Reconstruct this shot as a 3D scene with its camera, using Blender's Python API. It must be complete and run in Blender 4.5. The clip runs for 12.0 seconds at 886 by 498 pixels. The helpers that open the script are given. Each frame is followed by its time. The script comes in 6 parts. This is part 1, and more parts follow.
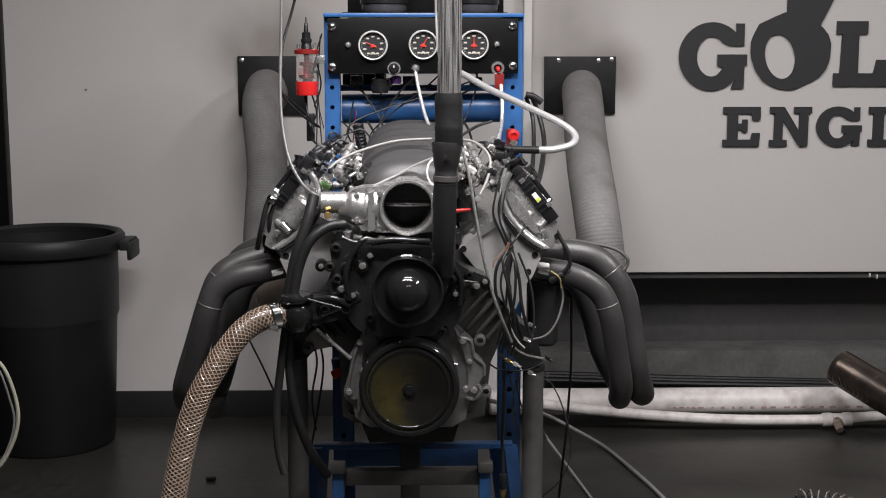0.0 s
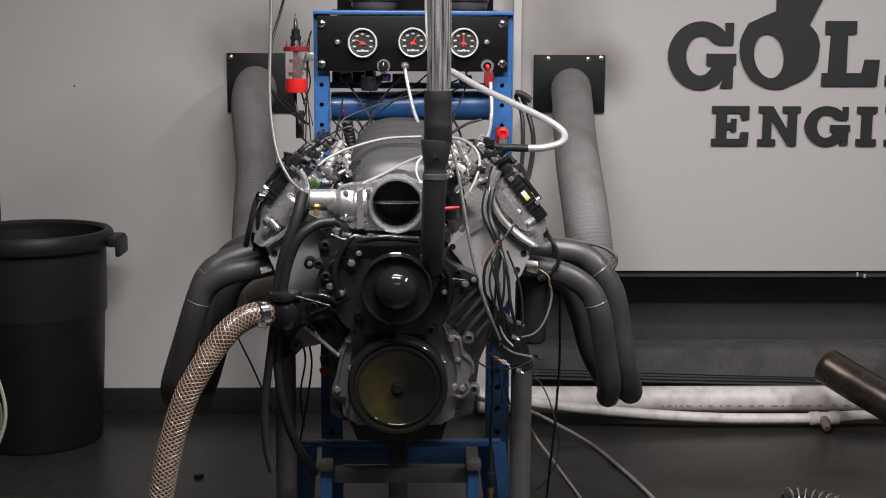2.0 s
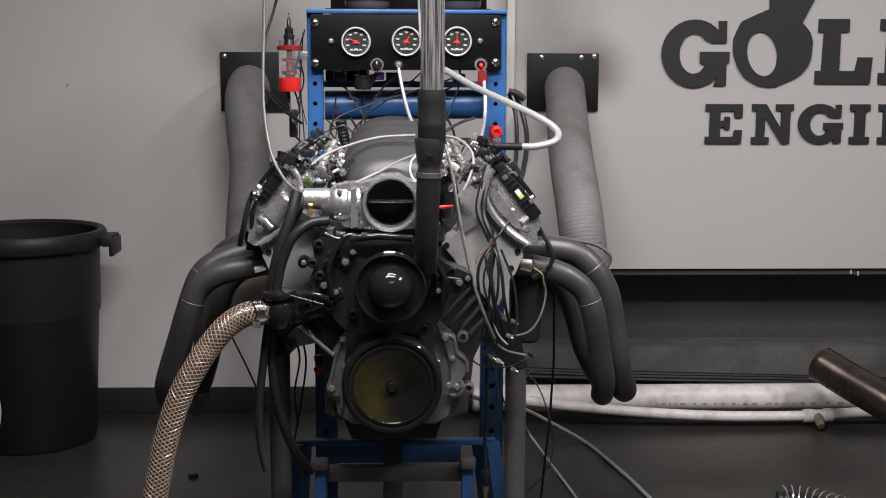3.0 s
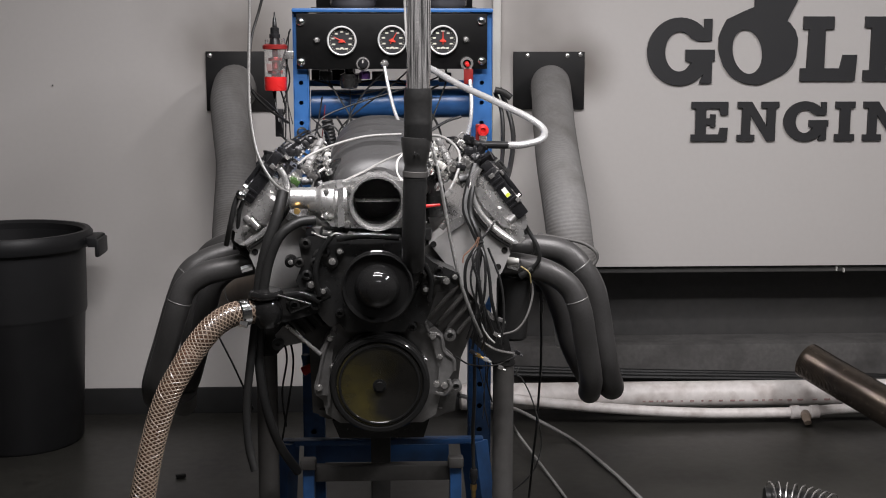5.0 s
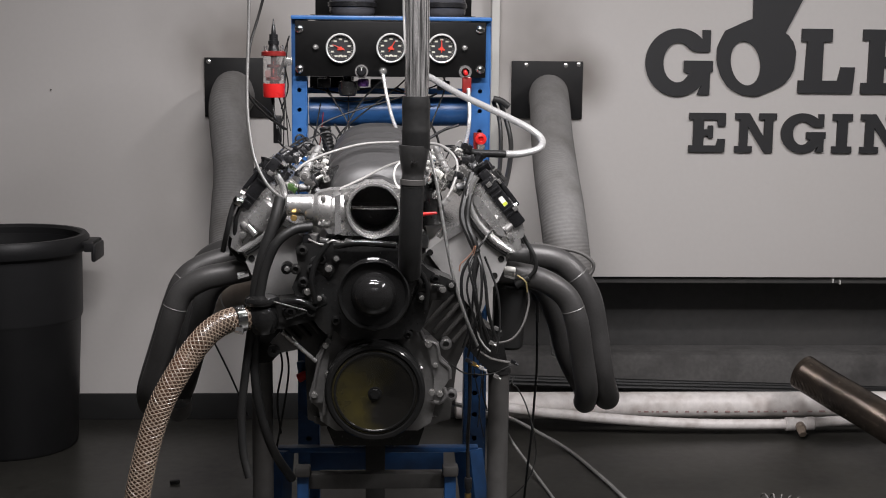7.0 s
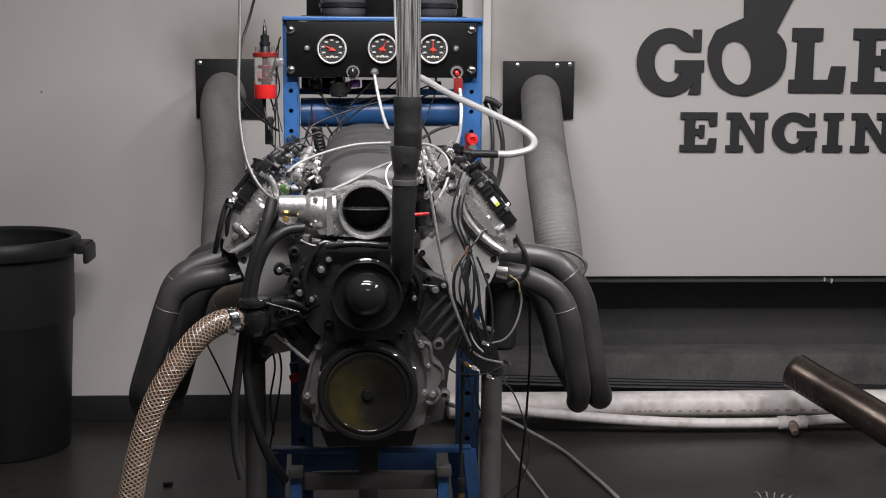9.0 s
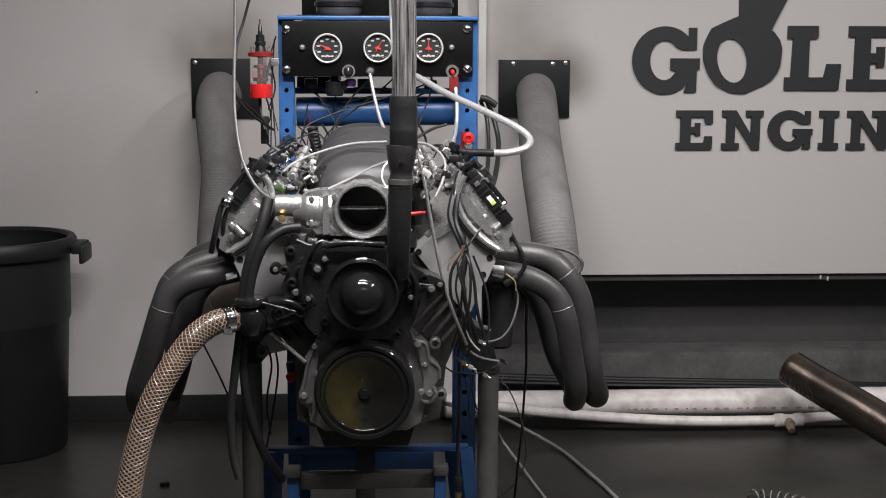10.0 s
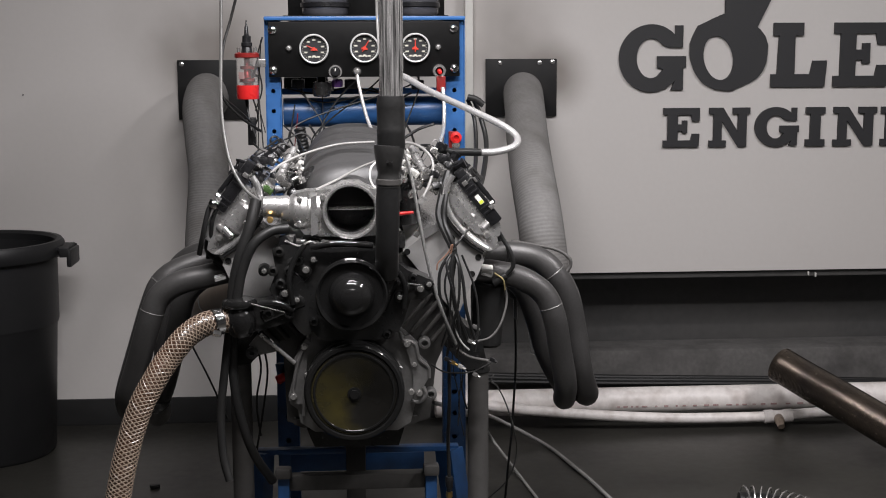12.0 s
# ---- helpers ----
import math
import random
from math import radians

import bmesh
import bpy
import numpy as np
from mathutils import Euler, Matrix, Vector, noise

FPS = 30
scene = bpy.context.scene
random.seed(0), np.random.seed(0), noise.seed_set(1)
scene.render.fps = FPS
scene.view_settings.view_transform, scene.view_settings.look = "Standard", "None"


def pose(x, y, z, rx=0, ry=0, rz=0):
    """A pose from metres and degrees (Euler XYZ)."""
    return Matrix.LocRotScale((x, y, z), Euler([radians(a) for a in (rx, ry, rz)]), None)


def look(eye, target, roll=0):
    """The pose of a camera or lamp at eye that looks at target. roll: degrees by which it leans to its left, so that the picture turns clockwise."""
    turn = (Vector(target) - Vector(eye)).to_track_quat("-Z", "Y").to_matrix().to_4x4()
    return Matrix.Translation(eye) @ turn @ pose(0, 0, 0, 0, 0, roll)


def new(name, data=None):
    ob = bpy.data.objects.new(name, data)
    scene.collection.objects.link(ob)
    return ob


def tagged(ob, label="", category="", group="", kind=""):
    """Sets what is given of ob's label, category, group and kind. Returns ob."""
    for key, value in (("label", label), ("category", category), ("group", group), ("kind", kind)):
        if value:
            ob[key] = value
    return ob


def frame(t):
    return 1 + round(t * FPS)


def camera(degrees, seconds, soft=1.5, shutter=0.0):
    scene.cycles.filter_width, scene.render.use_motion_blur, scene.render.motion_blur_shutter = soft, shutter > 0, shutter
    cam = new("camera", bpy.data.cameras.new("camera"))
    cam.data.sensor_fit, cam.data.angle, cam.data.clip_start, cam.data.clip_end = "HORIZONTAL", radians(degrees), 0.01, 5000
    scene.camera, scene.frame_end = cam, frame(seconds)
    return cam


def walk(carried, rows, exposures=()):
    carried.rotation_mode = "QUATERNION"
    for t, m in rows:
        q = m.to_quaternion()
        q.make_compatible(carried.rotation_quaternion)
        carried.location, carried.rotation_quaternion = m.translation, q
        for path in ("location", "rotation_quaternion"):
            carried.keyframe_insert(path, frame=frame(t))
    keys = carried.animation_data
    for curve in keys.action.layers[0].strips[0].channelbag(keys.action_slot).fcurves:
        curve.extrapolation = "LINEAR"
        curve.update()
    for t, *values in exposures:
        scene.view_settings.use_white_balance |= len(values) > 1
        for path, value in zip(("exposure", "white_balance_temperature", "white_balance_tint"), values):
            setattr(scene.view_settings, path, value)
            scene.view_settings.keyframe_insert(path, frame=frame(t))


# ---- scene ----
cam = camera(37.5, 12.0, soft=1.0)
PATH = [
    (0, (0.0046, -0.8300, 1.2797), (0.0866, 2.9253, 0.7042), 0.04),
    (0.5, (0.0046, -0.8300, 1.2797), (0.0743, 2.9252, 0.7023), 0.01),
    (1, (0.0046, -0.8300, 1.2797), (0.0991, 2.9241, 0.6988), 0.11),
    (1.5, (0.0046, -0.8300, 1.2797), (0.1089, 2.9234, 0.6959), 0.23),
    (2, (0.0046, -0.8300, 1.2797), (0.1189, 2.9235, 0.6981), 0.32),
    (2.5, (0.0046, -0.8300, 1.2797), (0.1270, 2.9232, 0.6980), 0.22),
    (3, (0.0046, -0.8300, 1.2797), (0.1364, 2.9223, 0.6944), 0.21),
    (5, (0.0046, -0.8300, 1.2797), (0.1744, 2.9203, 0.6909), 0.02),
    (5.5, (0.0046, -0.8300, 1.2797), (0.1869, 2.9200, 0.6929), 0.06),
    (6, (0.0046, -0.8300, 1.2797), (0.1959, 2.9204, 0.6983), 0.23),
    (6.5, (0.0046, -0.8300, 1.2797), (0.2018, 2.9215, 0.7074), 0.48),
    (7, (0.0046, -0.8300, 1.2797), (0.1841, 2.9235, 0.7147), 0.61),
    (9, (0.0046, -0.8300, 1.2797), (0.2065, 2.9225, 0.7161), 0.40),
    (9.5, (0.0046, -0.8300, 1.2797), (0.2109, 2.9224, 0.7165), 0.32),
    (10, (0.0046, -0.8300, 1.2797), (0.2175, 2.9215, 0.7131), 0.23),
    (10.5, (0.0046, -0.8300, 1.2797), (0.2241, 2.9210, 0.7123), 0.16),
    (11, (0.0046, -0.8300, 1.2797), (0.2327, 2.9203, 0.7113), -0.09),
    (11.5, (0.0046, -0.8300, 1.2797), (0.2442, 2.9195, 0.7107), -0.17),
    (12, (0.0046, -0.8300, 1.2797), (0.2507, 2.9193, 0.7121), -0.23),
]
walk(cam, [(t, look(eye, target, roll)) for t, eye, target, roll in PATH])

# ---- world and light ----
world = bpy.data.worlds.new("world")
scene.world = world
world.use_nodes = True
world.node_tree.nodes["Background"].inputs["Color"].default_value = (0.5, 0.5, 0.52, 1)
world.node_tree.nodes["Background"].inputs["Strength"].default_value = 0.02
scene.view_settings.exposure = 0.0


def area_lamp(name, eye, target, sx, sy, watts, colour):
    data = bpy.data.lights.new(name, "AREA")
    data.shape, data.size, data.size_y, data.energy, data.color = "RECTANGLE", sx, sy, watts, colour
    ob = new(name, data)
    ob.matrix_world = look(eye, target)
    return ob


# tube luminaires over engine and by sign; unseen fill lights added before engine, over operator
area_lamp("ceiling_lamp_over_engine", (0.2, 1.5, 2.69), (0.2, 1.5, 0), 1.2, 0.16, 35, (1.0, 0.965, 0.98))
area_lamp("unseen_fill_before_engine", (0.0, 1.05, 2.2), (0.02, 1.4, 0), 1.0, 0.12, 42, (1.0, 0.965, 0.98))
area_lamp("ceiling_lamp_by_sign", (1.95, 0.95, 2.69), (1.95, 0.95, 0), 0.16, 1.2, 70, (1.0, 0.965, 0.98))
area_lamp("unseen_fill_by_operator", (0.3, -1.6, 2.69), (0.3, -1.6, 0), 1.2, 0.16, 12, (1.0, 0.965, 0.98))


# ---- materials ----
def material(name, colour, rough=0.5, metal=0.0, vary=0.15, scale=40.0, bump=0.1, stain=0.2, stain_scale=3.0, stain_colour=None, coat=0.0, spec=0.5):
    m = bpy.data.materials.new(name)
    m.use_nodes = True
    n, l = m.node_tree.nodes, m.node_tree.links
    b = n["Principled BSDF"]
    co = n.new("ShaderNodeTexCoord")
    fine, big = n.new("ShaderNodeTexNoise"), n.new("ShaderNodeTexNoise")
    fine.inputs["Scale"].default_value, fine.inputs["Detail"].default_value = scale, 6
    big.inputs["Scale"].default_value, big.inputs["Detail"].default_value = stain_scale, 5
    for t in (fine, big):
        l.new(co.outputs["Object"], t.inputs["Vector"])
    dark = tuple(c * (1 - vary) for c in colour) + (1,)
    light = tuple(min(1, c * (1 + vary)) for c in colour) + (1,)
    mix = n.new("ShaderNodeMix")
    mix.data_type = "RGBA"
    mix.inputs["A"].default_value, mix.inputs["B"].default_value = dark, light
    l.new(fine.outputs["Fac"], mix.inputs["Factor"])
    st = n.new("ShaderNodeMix")
    st.data_type = "RGBA"
    ramp = n.new("ShaderNodeMapRange")
    ramp.inputs["From Min"].default_value, ramp.inputs["From Max"].default_value = 0.45, 0.75
    ramp.inputs["To Max"].default_value = stain
    l.new(big.outputs["Fac"], ramp.inputs["Value"])
    l.new(ramp.outputs["Result"], st.inputs["Factor"])
    l.new(mix.outputs["Result"], st.inputs["A"])
    st.inputs["B"].default_value = (stain_colour or tuple(c * 0.5 for c in colour)) + (1,)
    l.new(st.outputs["Result"], b.inputs["Base Color"])
    rr = n.new("ShaderNodeMapRange")
    rr.inputs["To Min"].default_value, rr.inputs["To Max"].default_value = max(0.03, rough - 0.1), min(1, rough + 0.1)
    l.new(fine.outputs["Fac"], rr.inputs["Value"])
    l.new(rr.outputs["Result"], b.inputs["Roughness"])
    b.inputs["Metallic"].default_value = metal
    b.inputs["Coat Weight"].default_value = coat
    b.inputs["Specular IOR Level"].default_value = spec
    if bump:
        bp = n.new("ShaderNodeBump")
        bp.inputs["Strength"].default_value, bp.inputs["Distance"].default_value = bump, 0.002
        l.new(fine.outputs["Fac"], bp.inputs["Height"])
        l.new(bp.outputs["Normal"], b.inputs["Normal"])
    return m


WALL = material("wall_paint", (0.60, 0.575, 0.555), 0.6, 0, 0.03, 60, 0.05, 0.12, 1.3, (0.42, 0.38, 0.34))
WALL_DARK = material("black_wall_paint", (0.055, 0.054, 0.053), 0.6, 0, 0.3, 40, 0.15, 0.5, 2.5, (0.085, 0.08, 0.075))
DUSTY = material("dusty_black_paint", (0.10, 0.096, 0.093), 0.9, 0, 0.4, 60, 0.3, 0.7, 9, (0.035, 0.033, 0.032))
CEILING = material("ceiling_paint", (0.5, 0.5, 0.49), 0.8, 0, 0.05, 30, 0.1, 0.1)
CONCRETE = material("sealed_concrete", (0.032, 0.031, 0.027), 0.36, 0, 0.4, 30, 0.15, 0.9, 3.2, (0.013, 0.012, 0.011), spec=0.45)
RUBBER_BASE = material("vinyl_baseboard", (0.018, 0.018, 0.018), 0.5, 0, 0.2, 30, 0.05, 0.3)
SIGN = material("sign_black", (0.022, 0.022, 0.024), 0.55, 0, 0.1, 50, 0.05, 0.2)
CAN = material("can_plastic", (0.015, 0.015, 0.016), 0.5, 0, 0.2, 200, 0.15, 0.4, 6, (0.024, 0.024, 0.024), spec=0.35)
BLUE = material("blue_enamel", (0.032, 0.118, 0.32), 0.33, 0, 0.15, 50, 0.08, 0.6, 9, (0.015, 0.045, 0.115))
BLACK_GLOSS = material("black_gloss_enamel", (0.010, 0.010, 0.010), 0.1, 0, 0.2, 60, 0.02, 0.25, 12, (0.016, 0.015, 0.014), spec=0.5)
BLACK_SATIN = material("black_satin_metal", (0.015, 0.015, 0.015), 0.24, 0, 0.3, 120, 0.12, 0.5, 14, (0.026, 0.024, 0.021), spec=0.5)
BLACK_RUBBER = material("black_rubber", (0.015, 0.015, 0.015), 0.42, 0, 0.3, 160, 0.1, 0.4, 10, (0.024, 0.023, 0.021), spec=0.3)
BLACK_PLASTIC = material("black_plastic", (0.011, 0.011, 0.012), 0.3, 0, 0.2, 200, 0.15, 0.3, 14, spec=0.5)
PANEL = material("panel_black", (0.004, 0.004, 0.004), 0.42, 0, 0.2, 90, 0.04, 0.3, spec=0.15)
PLATE = material("plate_black", (0.009, 0.009, 0.0095), 0.5, 0, 0.3, 40, 0.1, 0.4, 8, (0.028, 0.024, 0.021), spec=0.3)
CAST = material("cast_aluminium", (0.66, 0.65, 0.64), 0.29, 0.82, 0.12, 120, 0.03, 0.6, 14, (0.32, 0.31, 0.3))
HEAD_FACE = material("machined_head_casting", (0.56, 0.55, 0.54), 0.42, 0.5, 0.1, 160, 0.04, 0.5, 10, (0.38, 0.365, 0.35))
MACHINED = material("machined_aluminium", (0.86, 0.85, 0.84), 0.24, 0.85, 0.06, 120, 0.02, 0.3, 12, (0.62, 0.6, 0.58))
CAST_DULL = material("dull_grey_casting", (0.25, 0.245, 0.24), 0.34, 0.62, 0.2, 180, 0.06, 0.75, 12, (0.06, 0.056, 0.052))
STEEL = material("zinc_steel", (0.74, 0.73, 0.71), 0.24, 0.88, 0.15, 120, 0.05, 0.4, 25, (0.34, 0.31, 0.29))
CHROME = material("chrome", (0.8, 0.8, 0.8), 0.1, 1.0, 0.05, 60, 0.02, 0.1)
DUCT = material("duct_fabric", (0.185, 0.18, 0.175), 0.72, 0.0, 0.25, 90, 0.25, 0.8, 7, (0.095, 0.088, 0.08))
HEADER = material("header_coating", (0.068, 0.066, 0.065), 0.4, 0.4, 0.2, 200, 0.15, 0.5, 9, (0.04, 0.038, 0.037))
RUST = material("heat_tinted_steel", (0.27, 0.215, 0.17), 0.42, 0.45, 0.3, 60, 0.08, 0.7, 9, (0.12, 0.09, 0.07))
PVC = material("dirty_white_pvc", (0.74, 0.70, 0.675), 0.45, 0, 0.15, 60, 0.08, 0.7, 16, (0.36, 0.30, 0.27))
BRASS_FLEX = material("tinted_metal_hose", (0.105, 0.085, 0.068), 0.24, 0.8, 0.4, 60, 0.15, 0.95, 10, (0.04, 0.035, 0.034))
BRASS = material("brass", (0.55, 0.36, 0.13), 0.35, 1.0, 0.2, 90, 0.1, 0.3)
AMBER = material("amber_hose_core", (0.035, 0.024, 0.018), 0.25, 0, 0.3, 30, 0.05, 0.6, 8, (0.11, 0.04, 0.022), coat=0.4)
THREAD = material("hose_braid_thread", (0.22, 0.17, 0.13), 0.28, 0, 0.25, 90, 0.05, 0.8, 5, (0.10, 0.05, 0.032), coat=0.35)
RED = material("red_plastic", (0.62, 0.02, 0.02), 0.3, 0, 0.1, 60, 0.03, 0.2)
RED_DARK = material("dark_red_metal", (0.25, 0.02, 0.018), 0.35, 0.3, 0.1, 60, 0.05, 0.3)
JAR = material("clear_jar_plastic", (0.9, 0.88, 0.87), 0.08, 0, 0.03, 40, 0.0, 0.2, 30, (0.8, 0.6, 0.58))
JAR.node_tree.nodes["Principled BSDF"].inputs["Transmission Weight"].default_value = 0.92
JAR.node_tree.nodes["Principled BSDF"].inputs["IOR"].default_value = 1.2
BRAID = material("steel_braid", (0.82, 0.81, 0.79), 0.25, 0.62, 0.35, 900, 0.12, 0.3, 30, (0.5, 0.49, 0.48))
SLEEVE = material("highlight_streaked_braid", (0.5, 0.49, 0.48), 0.22, 0.85, 0.8, 1, 0.0, 0.3)
DARK_WALL = material("dark_room_paint", (0.10, 0.10, 0.10), 0.7, 0, 0.1, 30, 0.1, 0.2)
GREY_CABLE = material("pale_cable_jacket", (0.29, 0.285, 0.275), 0.3, 0, 0.1, 90, 0.05, 0.4, 9)
CLEAR_TUBE = material("clear_tube", (0.36, 0.36, 0.28), 0.2, 0, 0.15, 40, 0.02, 0.4, 10, coat=0.5)
INTAKE = material("intake_nylon", (0.058, 0.057, 0.057), 0.42, 0, 0.12, 220, 0.15, 0.5, 7, (0.035, 0.034, 0.033))
GASKET = material("weathered_grey_iron", (0.075, 0.072, 0.069), 0.6, 0.2, 0.3, 60, 0.2, 0.6, 6, (0.035, 0.031, 0.028))
WHITE = material("white_plastic", (0.75, 0.74, 0.70), 0.4, 0, 0.05, 60, 0.03, 0.2)
YELLOW = material("yellow_green_label", (0.62, 0.68, 0.06), 0.5, 0, 0.1, 60, 0.0, 0.1)
PURPLE = material("purple_anodised", (0.14, 0.06, 0.24), 0.3, 0.6, 0.1, 60, 0.03, 0.2)
DIAL = material("dial_black", (0.012, 0.012, 0.014), 0.5, 0, 0.1, 60, 0.0, 0.1)
ORANGE = material("needle_orange", (0.62, 0.05, 0.03), 0.4, 0, 0.05, 60, 0.0, 0.1)
MARK = material("dial_marks", (0.55, 0.53, 0.46), 0.5, 0, 0.05, 60, 0.0, 0.1)
# the olive blotches paint a yellowish reflection into the damper's dark face
OLIVE = material("damper_face_olive_reflection", (0.010, 0.0095, 0.0085), 0.12, 0.1, 0.3, 30, 0.02, 0.8, 8.5, (0.058, 0.048, 0.012), coat=0.4)
TAN = material("tan_wire", (0.42, 0.34, 0.16), 0.45, 0, 0.1, 60, 0.02, 0.2)
SHEATH = material("grey_cable_sheath", (0.14, 0.138, 0.133), 0.36, 0.3, 0.1, 160, 0.03, 0.2)
BEZEL = material("satin_bezel", (0.72, 0.72, 0.71), 0.35, 0.25, 0.05, 60, 0.02, 0.1)
GREEN = material("green_plug", (0.06, 0.12, 0.035), 0.4, 0, 0.1, 60, 0.02, 0.2)
PRINT = material("faded_print", (0.34, 0.22, 0.21), 0.6, 0, 0.3, 200, 0.0, 0.5, 30, (0.55, 0.47, 0.45))
COPPER = material("bare_copper_strand", (0.62, 0.36, 0.26), 0.35, 0.8, 0.1, 60, 0.02, 0.2)
COUPLING = material("grey_rubber_coupling", (0.024, 0.0235, 0.023), 0.34, 0, 0.25, 120, 0.1, 0.5, 14, (0.015, 0.0145, 0.014))
# the stand's blue again, darkened to carry the shade below the engine
SHADED_BLUE = material("shaded_blue_enamel", (0.024, 0.088, 0.24), 0.4, 0, 0.25, 50, 0.1, 0.95, 6, (0.014, 0.022, 0.04))
# much darker than the front cover and heads, with near-black blotches
BLOCK = material("dark_casting", (0.075, 0.073, 0.07), 0.42, 0.3, 0.3, 160, 0.1, 0.7, 9, (0.03, 0.028, 0.026))
ANODISED = material("dark_anodised", (0.075, 0.073, 0.07), 0.28, 0.8, 0.2, 120, 0.05, 0.4, 20, (0.03, 0.03, 0.03))
GLASS = material("dusty_clear_plastic", (0.07, 0.07, 0.078), 0.2, 0, 0.2, 40, 0.02, 0.5, 12, (0.03, 0.03, 0.04))


def streaks(m, across, along):
    """Stretch a material's fine grain into lines along z."""
    n, l = m.node_tree.nodes, m.node_tree.links
    fine = next(t for t in n if t.type == "TEX_NOISE")
    co, mp = n.new("ShaderNodeTexCoord"), n.new("ShaderNodeMapping")
    mp.inputs["Scale"].default_value = (across, across, along)
    l.new(co.outputs["Object"], mp.inputs["Vector"])
    l.new(mp.outputs["Vector"], fine.inputs["Vector"])
    mix = next(t for t in n if t.type == "MIX")
    sharp = n.new("ShaderNodeMapRange")
    sharp.inputs["From Min"].default_value, sharp.inputs["From Max"].default_value = 0.38, 0.62
    l.new(fine.outputs["Fac"], sharp.inputs["Value"])
    for socket in [k.to_socket for k in fine.outputs["Fac"].links if k.to_node == mix]:
        l.new(sharp.outputs["Result"], socket)
    bp = n.new("ShaderNodeBump")
    bp.inputs["Strength"].default_value, bp.inputs["Distance"].default_value = 0.22, 0.002
    l.new(fine.outputs["Fac"], bp.inputs["Height"])
    l.new(bp.outputs["Normal"], n["Principled BSDF"].inputs["Normal"])


# light and dark lines in the sleeve's colour stand in for long highlights
streaks(SLEEVE, 320, 9)


def soot_and_shade(m, spots, colour):
    """Soft dark wall spots: soot at the duct plates, shade painted beside ducts and stand."""
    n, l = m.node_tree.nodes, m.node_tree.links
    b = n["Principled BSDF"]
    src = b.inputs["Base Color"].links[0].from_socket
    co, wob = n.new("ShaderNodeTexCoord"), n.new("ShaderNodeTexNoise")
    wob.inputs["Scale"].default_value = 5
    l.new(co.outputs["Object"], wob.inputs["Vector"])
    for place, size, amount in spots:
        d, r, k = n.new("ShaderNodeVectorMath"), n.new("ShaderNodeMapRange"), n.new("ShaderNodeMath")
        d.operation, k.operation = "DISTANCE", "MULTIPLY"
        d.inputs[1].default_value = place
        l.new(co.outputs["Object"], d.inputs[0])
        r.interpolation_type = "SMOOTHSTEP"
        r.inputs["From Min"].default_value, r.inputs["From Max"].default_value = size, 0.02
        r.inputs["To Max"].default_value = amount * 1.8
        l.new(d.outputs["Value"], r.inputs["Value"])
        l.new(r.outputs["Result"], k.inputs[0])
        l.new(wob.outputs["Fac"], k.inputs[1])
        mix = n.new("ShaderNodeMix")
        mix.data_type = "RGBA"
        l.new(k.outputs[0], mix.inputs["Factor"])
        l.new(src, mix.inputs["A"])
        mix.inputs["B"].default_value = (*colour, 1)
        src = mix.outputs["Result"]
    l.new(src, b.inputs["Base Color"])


# the broad spots away from the plates put wall shade into the paint colour
soot_and_shade(WALL, [((-0.556, 3.65, 1.257), 0.198, 0.6), ((0.520, 3.65, 1.266), 0.234, 0.5), ((-0.402, 3.65, 1.285), 0.198, 0.5), ((0.684, 3.65, 1.199), 0.162, 0.6), ((-0.658, 3.65, 0.537), 0.270, 0.22), ((-0.994, 3.65, 0.498), 0.117, 0.2), ((-0.424, 3.65, 1.396), 0.3, 0.3), ((-0.632, 3.65, 1.358), 0.25, 0.22), ((0.510, 3.65, 1.401), 0.28, 0.3), ((-0.606, 3.65, 0.864), 0.3, 0.22)], (0.16, 0.135, 0.115))


# ---- mesh helpers ----
def part(name, bm, mat, parent, label="", smooth=True, sharp=38):
    """Link a bmesh as one mesh object under a thing or a part."""
    bmesh.ops.recalc_face_normals(bm, faces=bm.faces)
    me = bpy.data.meshes.new(name)
    bm.to_mesh(me)
    bm.free()
    me.materials.append(mat)
    if smooth:
        me.shade_smooth()
        me.set_sharp_from_angle(angle=radians(sharp))
    ob = new(name, me)
    if parent is not None:
        ob.parent = parent
        if parent.type == "EMPTY":
            ob.matrix_parent_inverse = Matrix.Translation(-parent.location)
    return tagged(ob, label)


def thing(name, base, label, category, group="", kind=""):
    ob = new(name)
    ob.empty_display_size = 0.05
    ob.location = base
    return tagged(ob, label, category, group, kind)


def slab(name, bm, mat, label, category="", kind="", group=""):
    """A thing of a single mesh."""
    return tagged(part(name, bm, mat, None), label, category, group, kind)


def B():
    return bmesh.new()


def bevelled(bm, verts, width):
    if width <= 0:
        return
    faces = {f for v in verts for f in v.link_faces}
    edges = [e for e in {e for f in faces for e in f.edges} if len(e.link_faces) == 2 and e.calc_face_angle(0) > 0.6]
    bmesh.ops.bevel(bm, geom=edges, offset=width, segments=2, profile=0.6, affect="EDGES", clamp_overlap=True)


def box(bm, c, size, bevel=0.002, turn=None):
    m = Matrix.Translation(c) @ (turn or Matrix.Identity(4)) @ Matrix.Diagonal((*size, 1))
    r = bmesh.ops.create_cube(bm, size=1, matrix=m)
    bevelled(bm, r["verts"], bevel)
    return bm


def span(bm, lo, hi, bevel=0.002):
    return box(bm, [(a + b) / 2 for a, b in zip(lo, hi)], [abs(b - a) for a, b in zip(lo, hi)], bevel)


